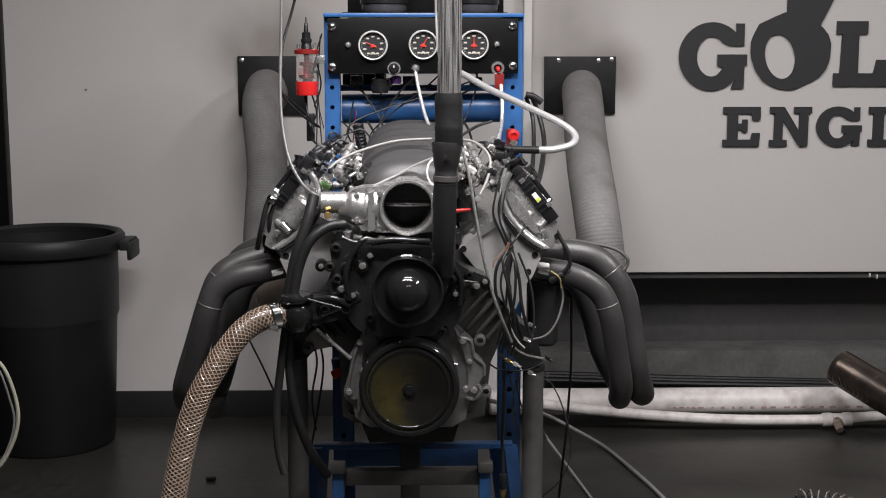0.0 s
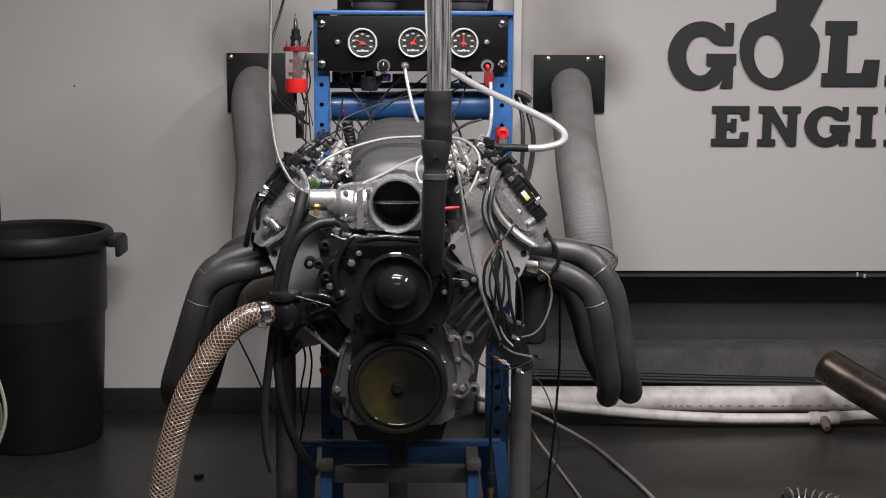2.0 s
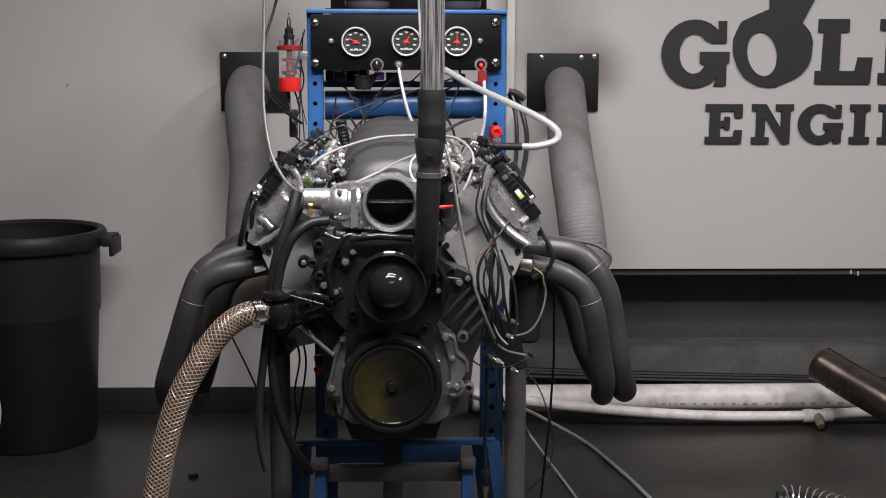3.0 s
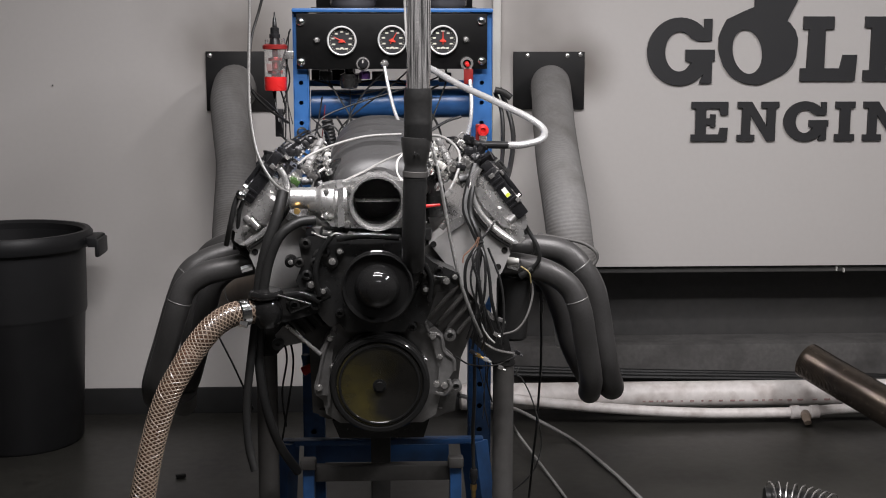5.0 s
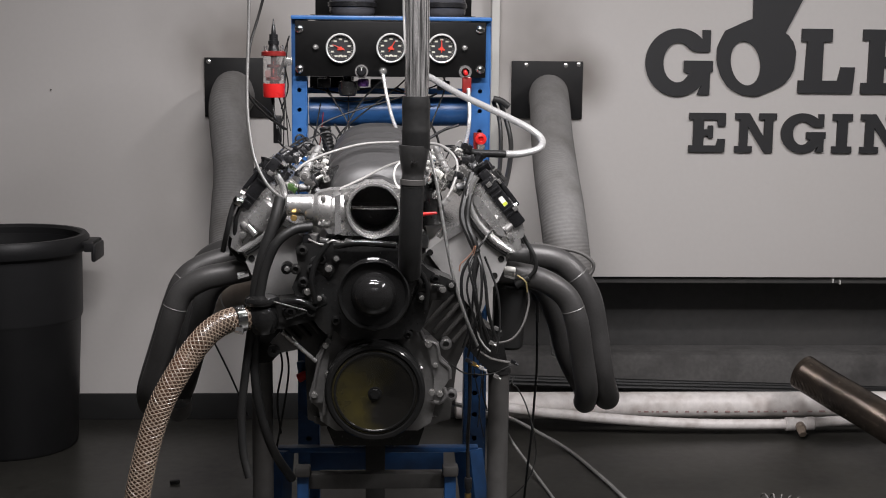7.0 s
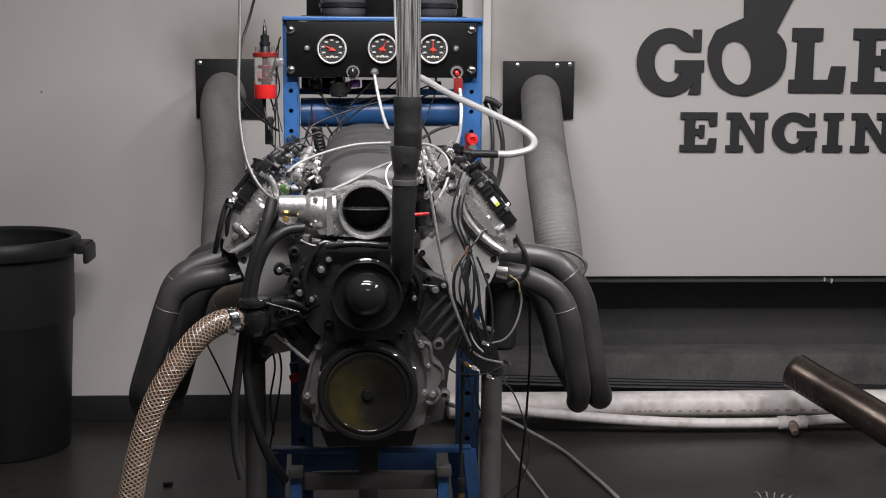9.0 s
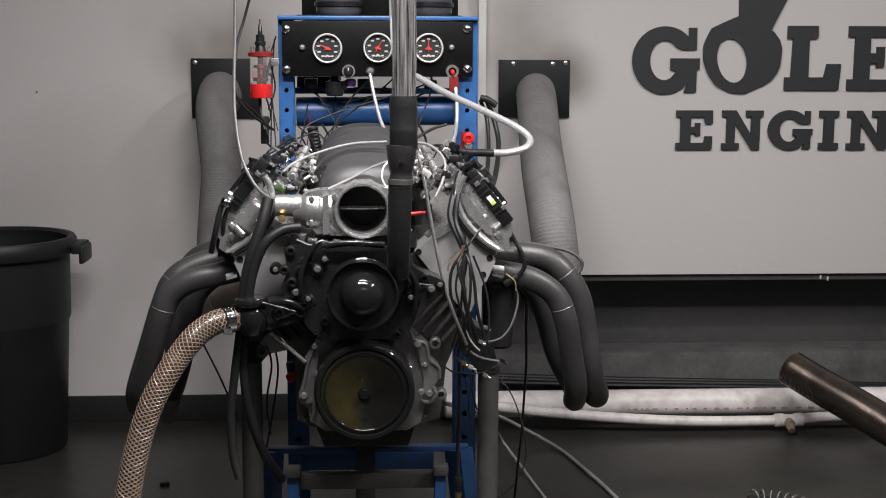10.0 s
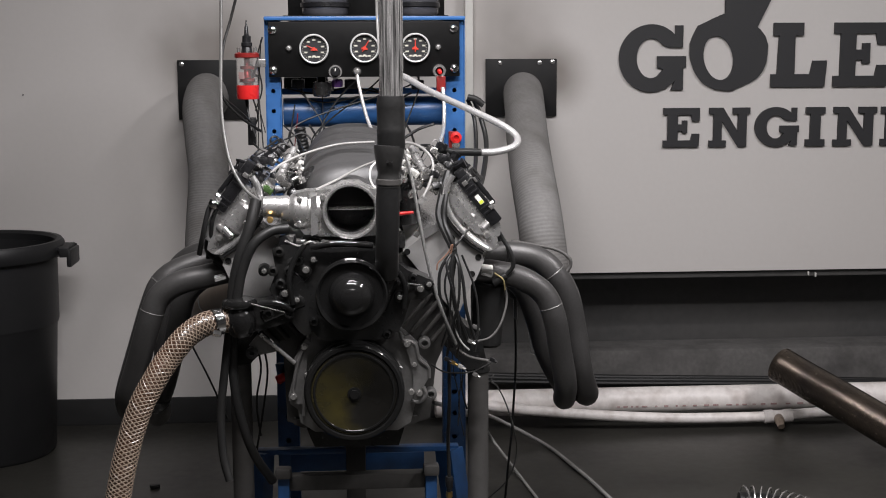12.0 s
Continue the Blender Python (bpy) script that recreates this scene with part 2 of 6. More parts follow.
def lathe(bm, origin, axis, profile, seg=32):
    """Spin (radius, height) pairs about an axis; closed where the radius is 0."""
    q = Vector(axis).normalized().to_track_quat("Z", "Y").to_matrix()
    o, rings = Vector(origin), []
    for r, h in profile:
        if r <= 1e-6:
            rings.append([bm.verts.new(o + q @ Vector((0, 0, h)))])
        else:
            rings.append([bm.verts.new(o + q @ Vector((r * math.cos(2 * math.pi * k / seg), r * math.sin(2 * math.pi * k / seg), h))) for k in range(seg)])
    for a, b in zip(rings, rings[1:]):
        for k in range(seg):
            j = (k + 1) % seg
            if len(a) == 1 and len(b) == 1:
                continue
            if len(a) == 1:
                bm.faces.new((a[0], b[j], b[k]))
            elif len(b) == 1:
                bm.faces.new((a[k], a[j], b[0]))
            else:
                bm.faces.new((a[k], a[j], b[j], b[k]))
    return bm


def cyl(bm, p0, p1, r0, r1=None, seg=20, chamfer=0.0):
    p0, p1 = Vector(p0), Vector(p1)
    h, r1 = (p1 - p0).length, r0 if r1 is None else r1
    c = min(chamfer, h / 3, min(r0, r1) / 2)
    prof = [(0, 0), (r0 - c, 0)] + ([(r0, c)] if c else []) + ([(r1, h - c)] if c else []) + [(r1 - c, h), (0, h)]
    return lathe(bm, p0, p1 - p0, prof, seg)


def glide(points, per=8):
    """Catmull-Rom through the points."""
    p = [Vector(q) for q in points]
    p = [2 * p[0] - p[1]] + p + [2 * p[-1] - p[-2]]
    out = []
    for i in range(1, len(p) - 2):
        for k in range(per):
            t = k / per
            out.append(0.5 * (2 * p[i] + (p[i + 1] - p[i - 1]) * t + (2 * p[i - 1] - 5 * p[i] + 4 * p[i + 1] - p[i + 2]) * t**2 + (3 * p[i] - p[i - 1] - 3 * p[i + 1] + p[i + 2]) * t**3))
    return out + [p[-2]]


def even(path, step):
    """Points at even steps along a path, with the length so far."""
    out, s, nxt = [], 0.0, 0.0
    for a, b in zip(path, path[1:]):
        d = (b - a).length
        while nxt <= s + d and d > 0:
            out.append((a.lerp(b, (nxt - s) / d), nxt))
            nxt += step
        s += d
    out.append((path[-1], s))
    return out


def frames_along(path):
    t0 = (path[1] - path[0]).normalized()
    up = Vector((0, 0, 1)) if abs(t0.z) < 0.9 else Vector((1, 0, 0))
    u = t0.cross(up).normalized()
    res = []
    for i, p in enumerate(path):
        t = (path[min(i + 1, len(path) - 1)] - path[max(i - 1, 0)]).normalized()
        u = (u - t * u.dot(t)).normalized()
        res.append((p, u, t.cross(u)))
    return res


def sweep(bm, path, radius, seg=10, caps=True):
    """A tube along a dense path; radius is a number or a function of the index."""
    rings = []
    for i, (p, u, v) in enumerate(frames_along(path)):
        r = radius(i) if callable(radius) else radius
        rings.append([bm.verts.new(p + r * (math.cos(2 * math.pi * k / seg) * u + math.sin(2 * math.pi * k / seg) * v)) for k in range(seg)])
    for a, b in zip(rings, rings[1:]):
        for k in range(seg):
            bm.faces.new((a[k], a[(k + 1) % seg], b[(k + 1) % seg], b[k]))
    if caps:
        bm.faces.new(rings[0][::-1])
        bm.faces.new(rings[-1])
    return bm


def hose(bm, points, r, seg=10, per=8):
    return sweep(bm, glide(points, per), r, seg)


def ribbed(bm, points, r, rib, depth, seg=28, per=24):
    """A corrugated tube: rings every `rib` metres."""
    pts = even(glide(points, per), rib / 4)
    return sweep(bm, [p for p, _ in pts], lambda i: r + depth * (0, 0.8, 1, 0.2)[i % 4], seg)


def helix(bm, points, r, turns_per_m, start, wire, seg=5, hand=1, step=0.006):
    pts = even(glide(points, 24), step)
    fr = frames_along([p for p, _ in pts])
    path = []
    for (p, u, v), (_, s) in zip(fr, pts):
        a = start + hand * 2 * math.pi * turns_per_m * s
        path.append(p + r * (math.cos(a) * u + math.sin(a) * v))
    return sweep(bm, path, wire, seg)


def prism(bm, outline, y0, y1, bevel=0.0):
    """An (x, z) outline pushed from y0 to y1."""
    a = [bm.verts.new((x, y0, z)) for x, z in outline]
    b = [bm.verts.new((x, y1, z)) for x, z in outline]
    n = len(a)
    bm.faces.new(a)
    bm.faces.new(b[::-1])
    for k in range(n):
        bm.faces.new((a[k], b[k], b[(k + 1) % n], a[(k + 1) % n]))
    bevelled(bm, a + b, bevel)
    return bm


def bolt(bm, p, axis=(0, -1, 0), r=0.007, h=0.007, washer=True):
    """A flanged hex head."""
    if washer:
        cyl(bm, p, Vector(p) + Vector(axis) * h * 0.3, r * 1.35, r * 1.3, 16)
    cyl(bm, Vector(p) + Vector(axis) * h * 0.3, Vector(p) + Vector(axis) * h * 1.1, r, r * 0.93, 6)
    return bm


def ellipse(cx, cz, rx, rz, n=40, a0=0.0, a1=360.0, tilt=0.0):
    out = []
    for k in range(n):
        a = radians(a0 + (a1 - a0) * k / (n if a1 - a0 >= 360 else n - 1))
        x, z = rx * math.cos(a), rz * math.sin(a)
        t = radians(tilt)
        out.append((cx + x * math.cos(t) - z * math.sin(t), cz + x * math.sin(t) + z * math.cos(t)))
    return out


def pierced(bm, outer, inner, y0, y1):
    """A plate between two loops of equal count."""
    n = len(outer)
    loops = [[bm.verts.new((x, y, z)) for x, z in loop] for loop, y in ((outer, y0), (inner, y0), (inner, y1), (outer, y1))]
    for a, b in zip(loops, loops[1:] + loops[:1]):
        for k in range(n):
            bm.faces.new((a[k], a[(k + 1) % n], b[(k + 1) % n], b[k]))
    return bm


def beam(bm, p0, p1, w, h, bevel=0.003):
    """A square bar between two points."""
    p0, p1 = Vector(p0), Vector(p1)
    d = p1 - p0
    m = Matrix.Translation((p0 + p1) / 2) @ d.to_track_quat("Z", "Y").to_matrix().to_4x4() @ Matrix.Diagonal((w, h, d.length, 1))
    r = bmesh.ops.create_cube(bm, size=1, matrix=m)
    bevelled(bm, r["verts"], bevel)
    return bm


def arc(cx, cz, r0, r1, a0, a1, n=18):
    """A band of a ring, as an outline."""
    out = [(cx + r0 * math.cos(radians(a0 + (a1 - a0) * k / n)), cz + r0 * math.sin(radians(a0 + (a1 - a0) * k / n))) for k in range(n + 1)]
    return out + [(cx + r1 * math.cos(radians(a1 + (a0 - a1) * k / n)), cz + r1 * math.sin(radians(a1 + (a0 - a1) * k / n))) for k in range(n + 1)]


# ---- the room ----
slab("floor", span(B(), (-3.4, -3.6, -0.08), (3.4, 4.2, 0), 0), CONCRETE, "dark sealed concrete floor with oily stains", "floor", "structure")
slab("ceiling", span(B(), (-3.4, -3.6, 2.8), (3.4, 4.2, 2.9), 0), CEILING, "pale painted ceiling over the test cell", "ceiling", "structure")
slab("wall_north_left", span(B(), (-3.4, 3.65, 0), (0.395, 4.2, 2.8), 0), WALL, "grey-white painted wall with soot smudges and painted-in shade", "wall", "structure")
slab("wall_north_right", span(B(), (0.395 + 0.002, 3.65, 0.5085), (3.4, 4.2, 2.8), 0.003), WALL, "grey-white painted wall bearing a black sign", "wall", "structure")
slab("wall_north_low", span(B(), (0.395 + 0.002, 3.88, 0), (3.4, 4.2, 0.5085 - 0.002), 0), WALL_DARK, "black painted recessed lower wall", "wall", "structure")
slab("trim_ledge", span(B(), (0.395 + 0.004, 3.668, 0.4835), (3.4, 3.875, 0.5085 - 0.003), 0.004), WALL_DARK, "black painted ledge under the white wall", "trim", "structure")
slab("trim_curb", span(B(), (0.395 + 0.004, 3.70, 0), (3.4, 3.875, 0.2188), 0.027), DUSTY, "dusty black curb along the wall foot", "trim", "structure")
for name, lo, hi in (("wall_west", (-3.5, -3.6, 0), (-3.4, 4.2, 2.8)), ("wall_east", (3.4, -3.6, 0), (3.5, 4.2, 2.8)), ("wall_south", (-3.4, -3.7, 0), (3.4, -3.6, 2.8))):
    slab(name, span(B(), lo, hi, 0), DARK_WALL, "plain dark painted wall", "wall", "structure")
slab("baseboard", span(B(), (-1.366, 3.638, 0.0), (0.404, 3.649, 0.093), 0.003), RUBBER_BASE, "black vinyl baseboard", "baseboard", "structure")
door = slab("door_1", span(B(), (-2.3, 3.60, 0.005), (-1.3735, 3.649, 2.07), 0.004), PANEL, "closed black door beside the bin", "door", "structure")
slab("trim_conduit", span(B(), (0.3726, 3.60, 0.72), (0.3997, 3.648, 2.8), 0.004), WHITE, "white vertical cable trunking on the wall", "trim", "structure")

# duct plates, ducts
DUCTED = "exhaust extraction"


def duct_plate(x0, x1, z0, z1, hx, hz, screws):
    t = thing("duct_plate", ((x0 + x1) / 2, 3.65, z0), "black sheet-metal wall plate with a duct hole", "wall plate", DUCTED)
    bm = B()
    span(bm, (x0, 3.636, z0), (x1, 3.649, z1), 0.002)
    part("plate", bm, PLATE, t)
    part("collar", lathe(B(), (hx, 3.64, hz), (0, -1, 0), [(0.072, 0), (0.072, 0.012), (0.0665, 0.012), (0.0665, 0)], 40), PLATE, t)
    for sx, sz in screws:
        part("screw", lathe(B(), (sx, 3.637, sz), (0, -1, 0), [(0.009, 0), (0.008, 0.004), (0.004, 0.006), (0, 0.006)], 14), STEEL, t, "zinc screw head")
    return t


duct_plate(-0.5927, -0.3613, 1.0568, 1.2559, -0.4999, 1.1336, [(-0.5786, 1.2423)])
duct_plate(0.4461, 0.6900, 1.0598, 1.2552, 0.5749, 1.1311, [(0.4945, 1.2416), (0.6304, 1.2415), (0.6745, 1.2451)])


def hose_band(t, p, way, r):
    """A metal band that holds the hose on its collar."""
    band = lathe(B(), p, way, [(r, -0.008), (r + 0.0022, -0.007), (r + 0.0022, 0.007), (r, 0.008)], 36)
    return part("hose_band", band, GASKET, t, "dull metal hose band")


def exhaust_duct(points, r, label):
    t = thing("exhaust_duct", points[0], label, "duct hose", DUCTED)
    part("hose", ribbed(B(), points, r, 0.009, 0.0009), DUCT, t)
    hose_band(t, Vector(points[0]).lerp(Vector(points[1]), 0.35), Vector(points[1]) - Vector(points[0]), r + 0.001)
    return t


exhaust_duct([(-0.4879, 3.64, 1.1198), (-0.4855, 3.52, 1.1501), (-0.4895, 3.43, 1.1014), (-0.4759, 3.36, 1.0067), (-0.4606, 3.3, 0.9031), (-0.464, 3.25, 0.7834), (-0.4632, 3.18, 0.6853), (-0.4467, 3.08, 0.5958), (-0.4265, 2.98, 0.5453)], 0.06299, "grey ribbed exhaust extraction hose hanging from the wall")
exhaust_duct([(0.5749, 3.64, 1.1227), (0.5632, 3.55, 1.1452), (0.5499, 3.4, 1.0985), (0.5352, 3.22, 1.0151), (0.52, 3, 0.9302), (0.5212, 2.88, 0.844), (0.5278, 2.82, 0.754), (0.5407, 2.8, 0.6281), (0.5485, 2.8, 0.5308), (0.5564, 2.8, 0.4316)], 0.0648, "grey ribbed exhaust extraction hose sagging off the wall")

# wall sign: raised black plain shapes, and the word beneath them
SIGN_Y = (3.638, 3.6495)
SIGNS = "black wall sign"


def sign_piece(name, bm, label):
    return slab(name, bm, SIGN, label, "sign letter", "", SIGNS)


def slab_e(x0, x1, z0, z1):
    w, h = x1 - x0, z1 - z0
    s = h * 0.17
    bx = x0 + w * 0.12
    u = [(x0, z0), (x1 - w * 0.02, z0), (x1, z0 + h * 0.34), (x1 - w * 0.2, z0 + h * 0.34), (x1 - w * 0.24, z0 + s), (bx + w * 0.28, z0 + s), (bx + w * 0.28, z0 + h * 0.42), (x0 + w * 0.52, z0 + h * 0.42),
         (x0 + w * 0.52, z0 + h * 0.36), (x0 + w * 0.66, z0 + h * 0.36), (x0 + w * 0.66, z0 + h * 0.68), (x0 + w * 0.52, z0 + h * 0.68), (x0 + w * 0.52, z0 + h * 0.58), (bx + w * 0.28, z0 + h * 0.58), (bx + w * 0.28, z1 - s),
         (x1 - w * 0.24, z1 - s), (x1 - w * 0.2, z1 - h * 0.34), (x1, z1 - h * 0.34), (x1, z1), (x0, z1), (x0, z1 - s), (bx, z1 - s), (bx, z0 + s), (x0, z0 + s)]
    return u


def slab_n(x0, x1, z0, z1):
    w, h = x1 - x0, z1 - z0
    s = h * 0.16
    return [(x0, z0), (x0 + w * 0.42, z0), (x0 + w * 0.42, z0 + s), (x0 + w * 0.31, z0 + s), (x0 + w * 0.31, z0 + h * 0.66), (x0 + w * 0.72, z0), (x0 + w * 0.92, z0), (x0 + w * 0.92, z1 - s), (x1, z1 - s), (x1, z1), (x0 + w * 0.58, z1),
            (x0 + w * 0.58, z1 - s), (x0 + w * 0.71, z1 - s), (x0 + w * 0.71, z0 + h * 0.38), (x0 + w * 0.34, z1), (x0, z1), (x0, z1 - s), (x0 + w * 0.11, z1 - s), (x0 + w * 0.11, z0 + s), (x0, z0 + s)]


def slab_i(x0, x1, z0, z1):
    w, h = x1 - x0, z1 - z0
    s = h * 0.17
    a, b = x0 + w * 0.24, x1 - w * 0.24
    return [(x0, z0), (x1, z0), (x1, z0 + s), (b, z0 + s), (b, z1 - s), (x1, z1 - s), (x1, z1), (x0, z1), (x0, z1 - s), (a, z1 - s), (a, z0 + s), (x0, z0 + s)]


def slab_g(x0, x1, z0, z1):
    """A ring open at the upper right, with a square foot at the lower right."""
    w, h = x1 - x0, z1 - z0
    cx, cz = x0 + w * 0.48, (z0 + z1) / 2
    outer = ellipse(cx, cz, w * 0.48, h * 0.51, 30, 42, 318)
    inner = ellipse(cx, cz, w * 0.22, h * 0.30, 24, 318, 42)
    return outer + [
        (x0 + w * 0.78, z0 + h * 0.02), (x1 - w * 0.04, z0 + h * 0.02), (x1 - w * 0.04, z0 + h * 0.36), (x1, z0 + h * 0.36), (x1, z0 + h * 0.53), (x0 + w * 0.57, z0 + h * 0.53), (x0 + w * 0.57, z0 + h * 0.36), (x0 + w * 0.66, z0 + h * 0.33)] + inner[2:] + [
        (x0 + w * 0.74, z1 - h * 0.34), (x1 - w * 0.05, z1 - h * 0.34), (x1 - w * 0.05, z1 - h * 0.01), (x0 + w * 0.83, z1 - h * 0.01)]


def flat_sign(name, outline, label):
    """Concave outlines are filled by triangles."""
    bm = B()
    loops = [[bm.verts.new((x, y, z)) for x, z in outline] for y in SIGN_Y]
    n = len(outline)
    for k in range(n):
        bm.faces.new((loops[0][k], loops[1][k], loops[1][(k + 1) % n], loops[0][(k + 1) % n]))
    edges = [bm.edges.get((loops[0][k], loops[0][(k + 1) % n])) for k in range(n)]
    bmesh.ops.triangle_fill(bm, edges=edges, use_beauty=True)
    return slab(name, bm, SIGN, label, "sign letter", "", SIGNS)


ZA, ZB = 0.9493, 1.0845
for fn, xa, xb, what in ((slab_e, 1.0642, 1.1913, "E"), (slab_n, 1.2252, 1.3689, "N"), (slab_g, 1.3869, 1.5433, "G"), (slab_i, 1.5675, 1.6359, "I"),
                         (slab_n, 1.6662, 1.8199, "N"), (slab_e, 1.8361, 1.9701, "E")):
    flat_sign("sign_letter", fn(xa, xb, ZA, ZB), f"black slab letter {what} fixed to the wall")
ZA, ZB = 1.1425, 1.3685
flat_sign("sign_shape", slab_g(0.9055, 1.1385, ZA, ZB), "large black open ring shape of the wall sign")
x0, x1 = 1.4375, 1.6335
w, za, zb = x1 - x0, 1.1548, 1.3745
h = zb - za
flat_sign("sign_shape", [(x0, za), (x1 - w * 0.03, za), (x1, za + h * 0.41), (x0 + w * 0.75, za + h * 0.41), (x0 + w * 0.7, za + h * 0.20), (x0 + w * 0.42, za + h * 0.20), (x0 + w * 0.42, zb - h * 0.2), (x0 + w * 0.57, zb - h * 0.2), (x0 + w * 0.57, zb), (x0 + w * 0.03, zb), (x0 + w * 0.03, zb - h * 0.2), (x0 + w * 0.13, zb - h * 0.2), (x0 + w * 0.11, za + h * 0.2), (x0, za + h * 0.2)], "large black stepped block shape of the wall sign")
flat_sign("sign_shape", slab_e(1.6575, 1.8515, za, zb), "large black comb block shape of the wall sign")
# connecting-rod shape standing in the sign's upper row
rod = B()
ro = [(1.251, 1.3991), (1.1764, 1.3638), (1.1513, 1.3087), (1.1514, 1.2562), (1.1686, 1.2082), (1.1966, 1.1702), (1.2425, 1.1476), (1.2947, 1.1412), (1.3379, 1.1602), (1.3847, 1.18), (1.4179, 1.2216), (1.4258, 1.2931), (1.4122, 1.3347), (1.3825, 1.3655)]
ri = ellipse(1.2514, 1.255, 0.0515, 0.0765, 36, 0, 360, 14)
cx, cz = 1.2514, 1.255


def ray_out(outline, cx, cz, a):
    """Where a ray from the middle leaves an outline."""
    d, best = Vector((math.cos(a), math.sin(a))), 0.0
    for p, q in zip(outline, outline[1:] + outline[:1]):
        p, e = Vector(p) - Vector((cx, cz)), Vector(q) - Vector(p)
        det = d.x * -e.y + e.x * d.y
        if abs(det) > 1e-9:
            t, s = (p.x * -e.y + e.x * p.y) / det, (d.x * p.y - d.y * p.x) / det
            if t > 0 and -1e-6 <= s <= 1 + 1e-6:
                best = max(best, t)
    return (cx + d.x * best, cz + d.y * best)


pierced(rod, [ray_out(ro, cx, cz, radians(14) + 2 * math.pi * k / 36) for k in range(36)], ri, *SIGN_Y)
prism(rod, [(1.2474, 1.3973), (1.2717, 1.4063), (1.2687, 1.5556), (1.4811, 1.5555), (1.3897, 1.3691), (1.3861, 1.3592), (1.3205, 1.3312)], SIGN_Y[0] + 0.0005, SIGN_Y[1])
sign_piece("sign_shape", rod, "black connecting-rod silhouette of the wall sign")

# ---- bin ----
bin_c = (-1.192, 3.36, 0.35)
bx, by = bin_c[0], 3.36
bin_ob = thing("trash_can", (bx, by, 0), "tall dark grey plastic bin with rounded rim", "trash can")
zt = 0.694
R1, R0 = 0.2446, 0.2026
body = lathe(B(), (bx, by, 0), (0, 0, 1), [(0, 0.004), (R0 - 0.01, 0.0), (R0, 0.012), (R0 + 0.020, 0.42), (R0 + 0.024, 0.425), (R0 + 0.027, 0.434), (R1 - 0.012, zt - 0.03), (R1 - 0.018, zt - 0.03), (R0 + 0.016, 0.42), (R0 - 0.012, 0.016), (0, 0.012)], 64)
part("body", body, CAN, bin_ob)
part("rim", lathe(B(), (bx, by, zt - 0.045), (0, 0, 1), [(R1 - 0.015, -0.007), (R1 + 0.006, -0.007), (R1 + 0.012, 0.006), (R1 + 0.012, 0.034), (R1 + 0.004, 0.045), (R1 - 0.010, 0.045), (R1 - 0.018, 0.036), (R1 - 0.015, -0.007)], 64), CAN, bin_ob, "thick rolled rim")
for sgn in (-1, 1):
    hb = B()
    x = bx + sgn * (R1 + 0.012)
    span(hb, (x, by - 0.065, zt - 0.05), (x + sgn * 0.031, by - 0.048, zt - 0.020), 0.004)
    span(hb, (x, by + 0.048, zt - 0.05), (x + sgn * 0.031, by + 0.065, zt - 0.020), 0.004)
    span(hb, (x - sgn * 0.012, by - 0.06, zt - 0.032), (x + sgn * 0.027, by + 0.06, zt - 0.018), 0.004)
    span(hb, (x + sgn * 0.022, by - 0.066, zt - 0.082), (x + sgn * 0.038, by + 0.066, zt - 0.026), 0.009)
    part("handle", hb, CAN, bin_ob)

# ---- pipes along the wall foot ----
pz = 0.0815
pipe = thing("drain_pipe", (1.4628, 3.52, 0), "scuffed white plastic pipe lying along the wall", "pipe")
part("tube", cyl(B(), (0.26, 3.52, pz), (3.3, 3.52, pz + 0.0), 0.04547, None, 40, 0.004), PVC, pipe)
pm = B()
prng = random.Random(3)
x = 0.89
while x < 3.0:
    w = prng.uniform(0.006, 0.022)
    rr = 0.0455 + 0.0006
    box(pm, (x, 3.52 - rr * 0.968, pz - rr * 0.25), (w, 0.0012, prng.uniform(0.004, 0.006)), 0)
    x += w + prng.uniform(0.005, 0.03)
tagged(part("printing", pm, PRINT, pipe, "faded pinkish print bars"), kind="stuff")
sp = thing("water_pipe", (1.441, 3.43, 0.0373), "thin white plastic pipe with a drain tee", "pipe")
part("run", hose(B(), [(0.3816, 3.44, 0.1017), (0.5344, 3.44, 0.0806), (0.7071, 3.44, 0.0622), (0.8954, 3.43, 0.0495), (1.0864, 3.43, 0.0394), (1.2774, 3.43, 0.0374), (1.411, 3.43, 0.0392), (1.5819, 3.43, 0.0491), (1.8474, 3.43, 0.0563)], 0.01762, 18), PVC, sp)
part("tee_socket", cyl(B(), (1.3837, 3.43, 0.0374), (1.4183, 3.43, 0.0392), 0.02319, None, 24, 0.003), PVC, sp)
part("tee_socket", cyl(B(), (1.4528, 3.43, 0.0392), (1.4847, 3.43, 0.041), 0.02319, None, 24, 0.003), PVC, sp)
part("tee_body", cyl(B(), (1.411, 3.43, 0.0392), (1.4601, 3.43, 0.0391), 0.02041, None, 24, 0.002), PVC, sp)
part("outlet", cyl(cyl(B(), (1.4337, 3.43, 0.0355), (1.4254, 3.38, 0.0345), 0.01672, None, 20, 0.002), (1.424, 3.39, 0.0389), (1.4247, 3.36, 0.021), 0.01383, None, 6, 0.001), RUST, sp, "dull bronze drain plug")
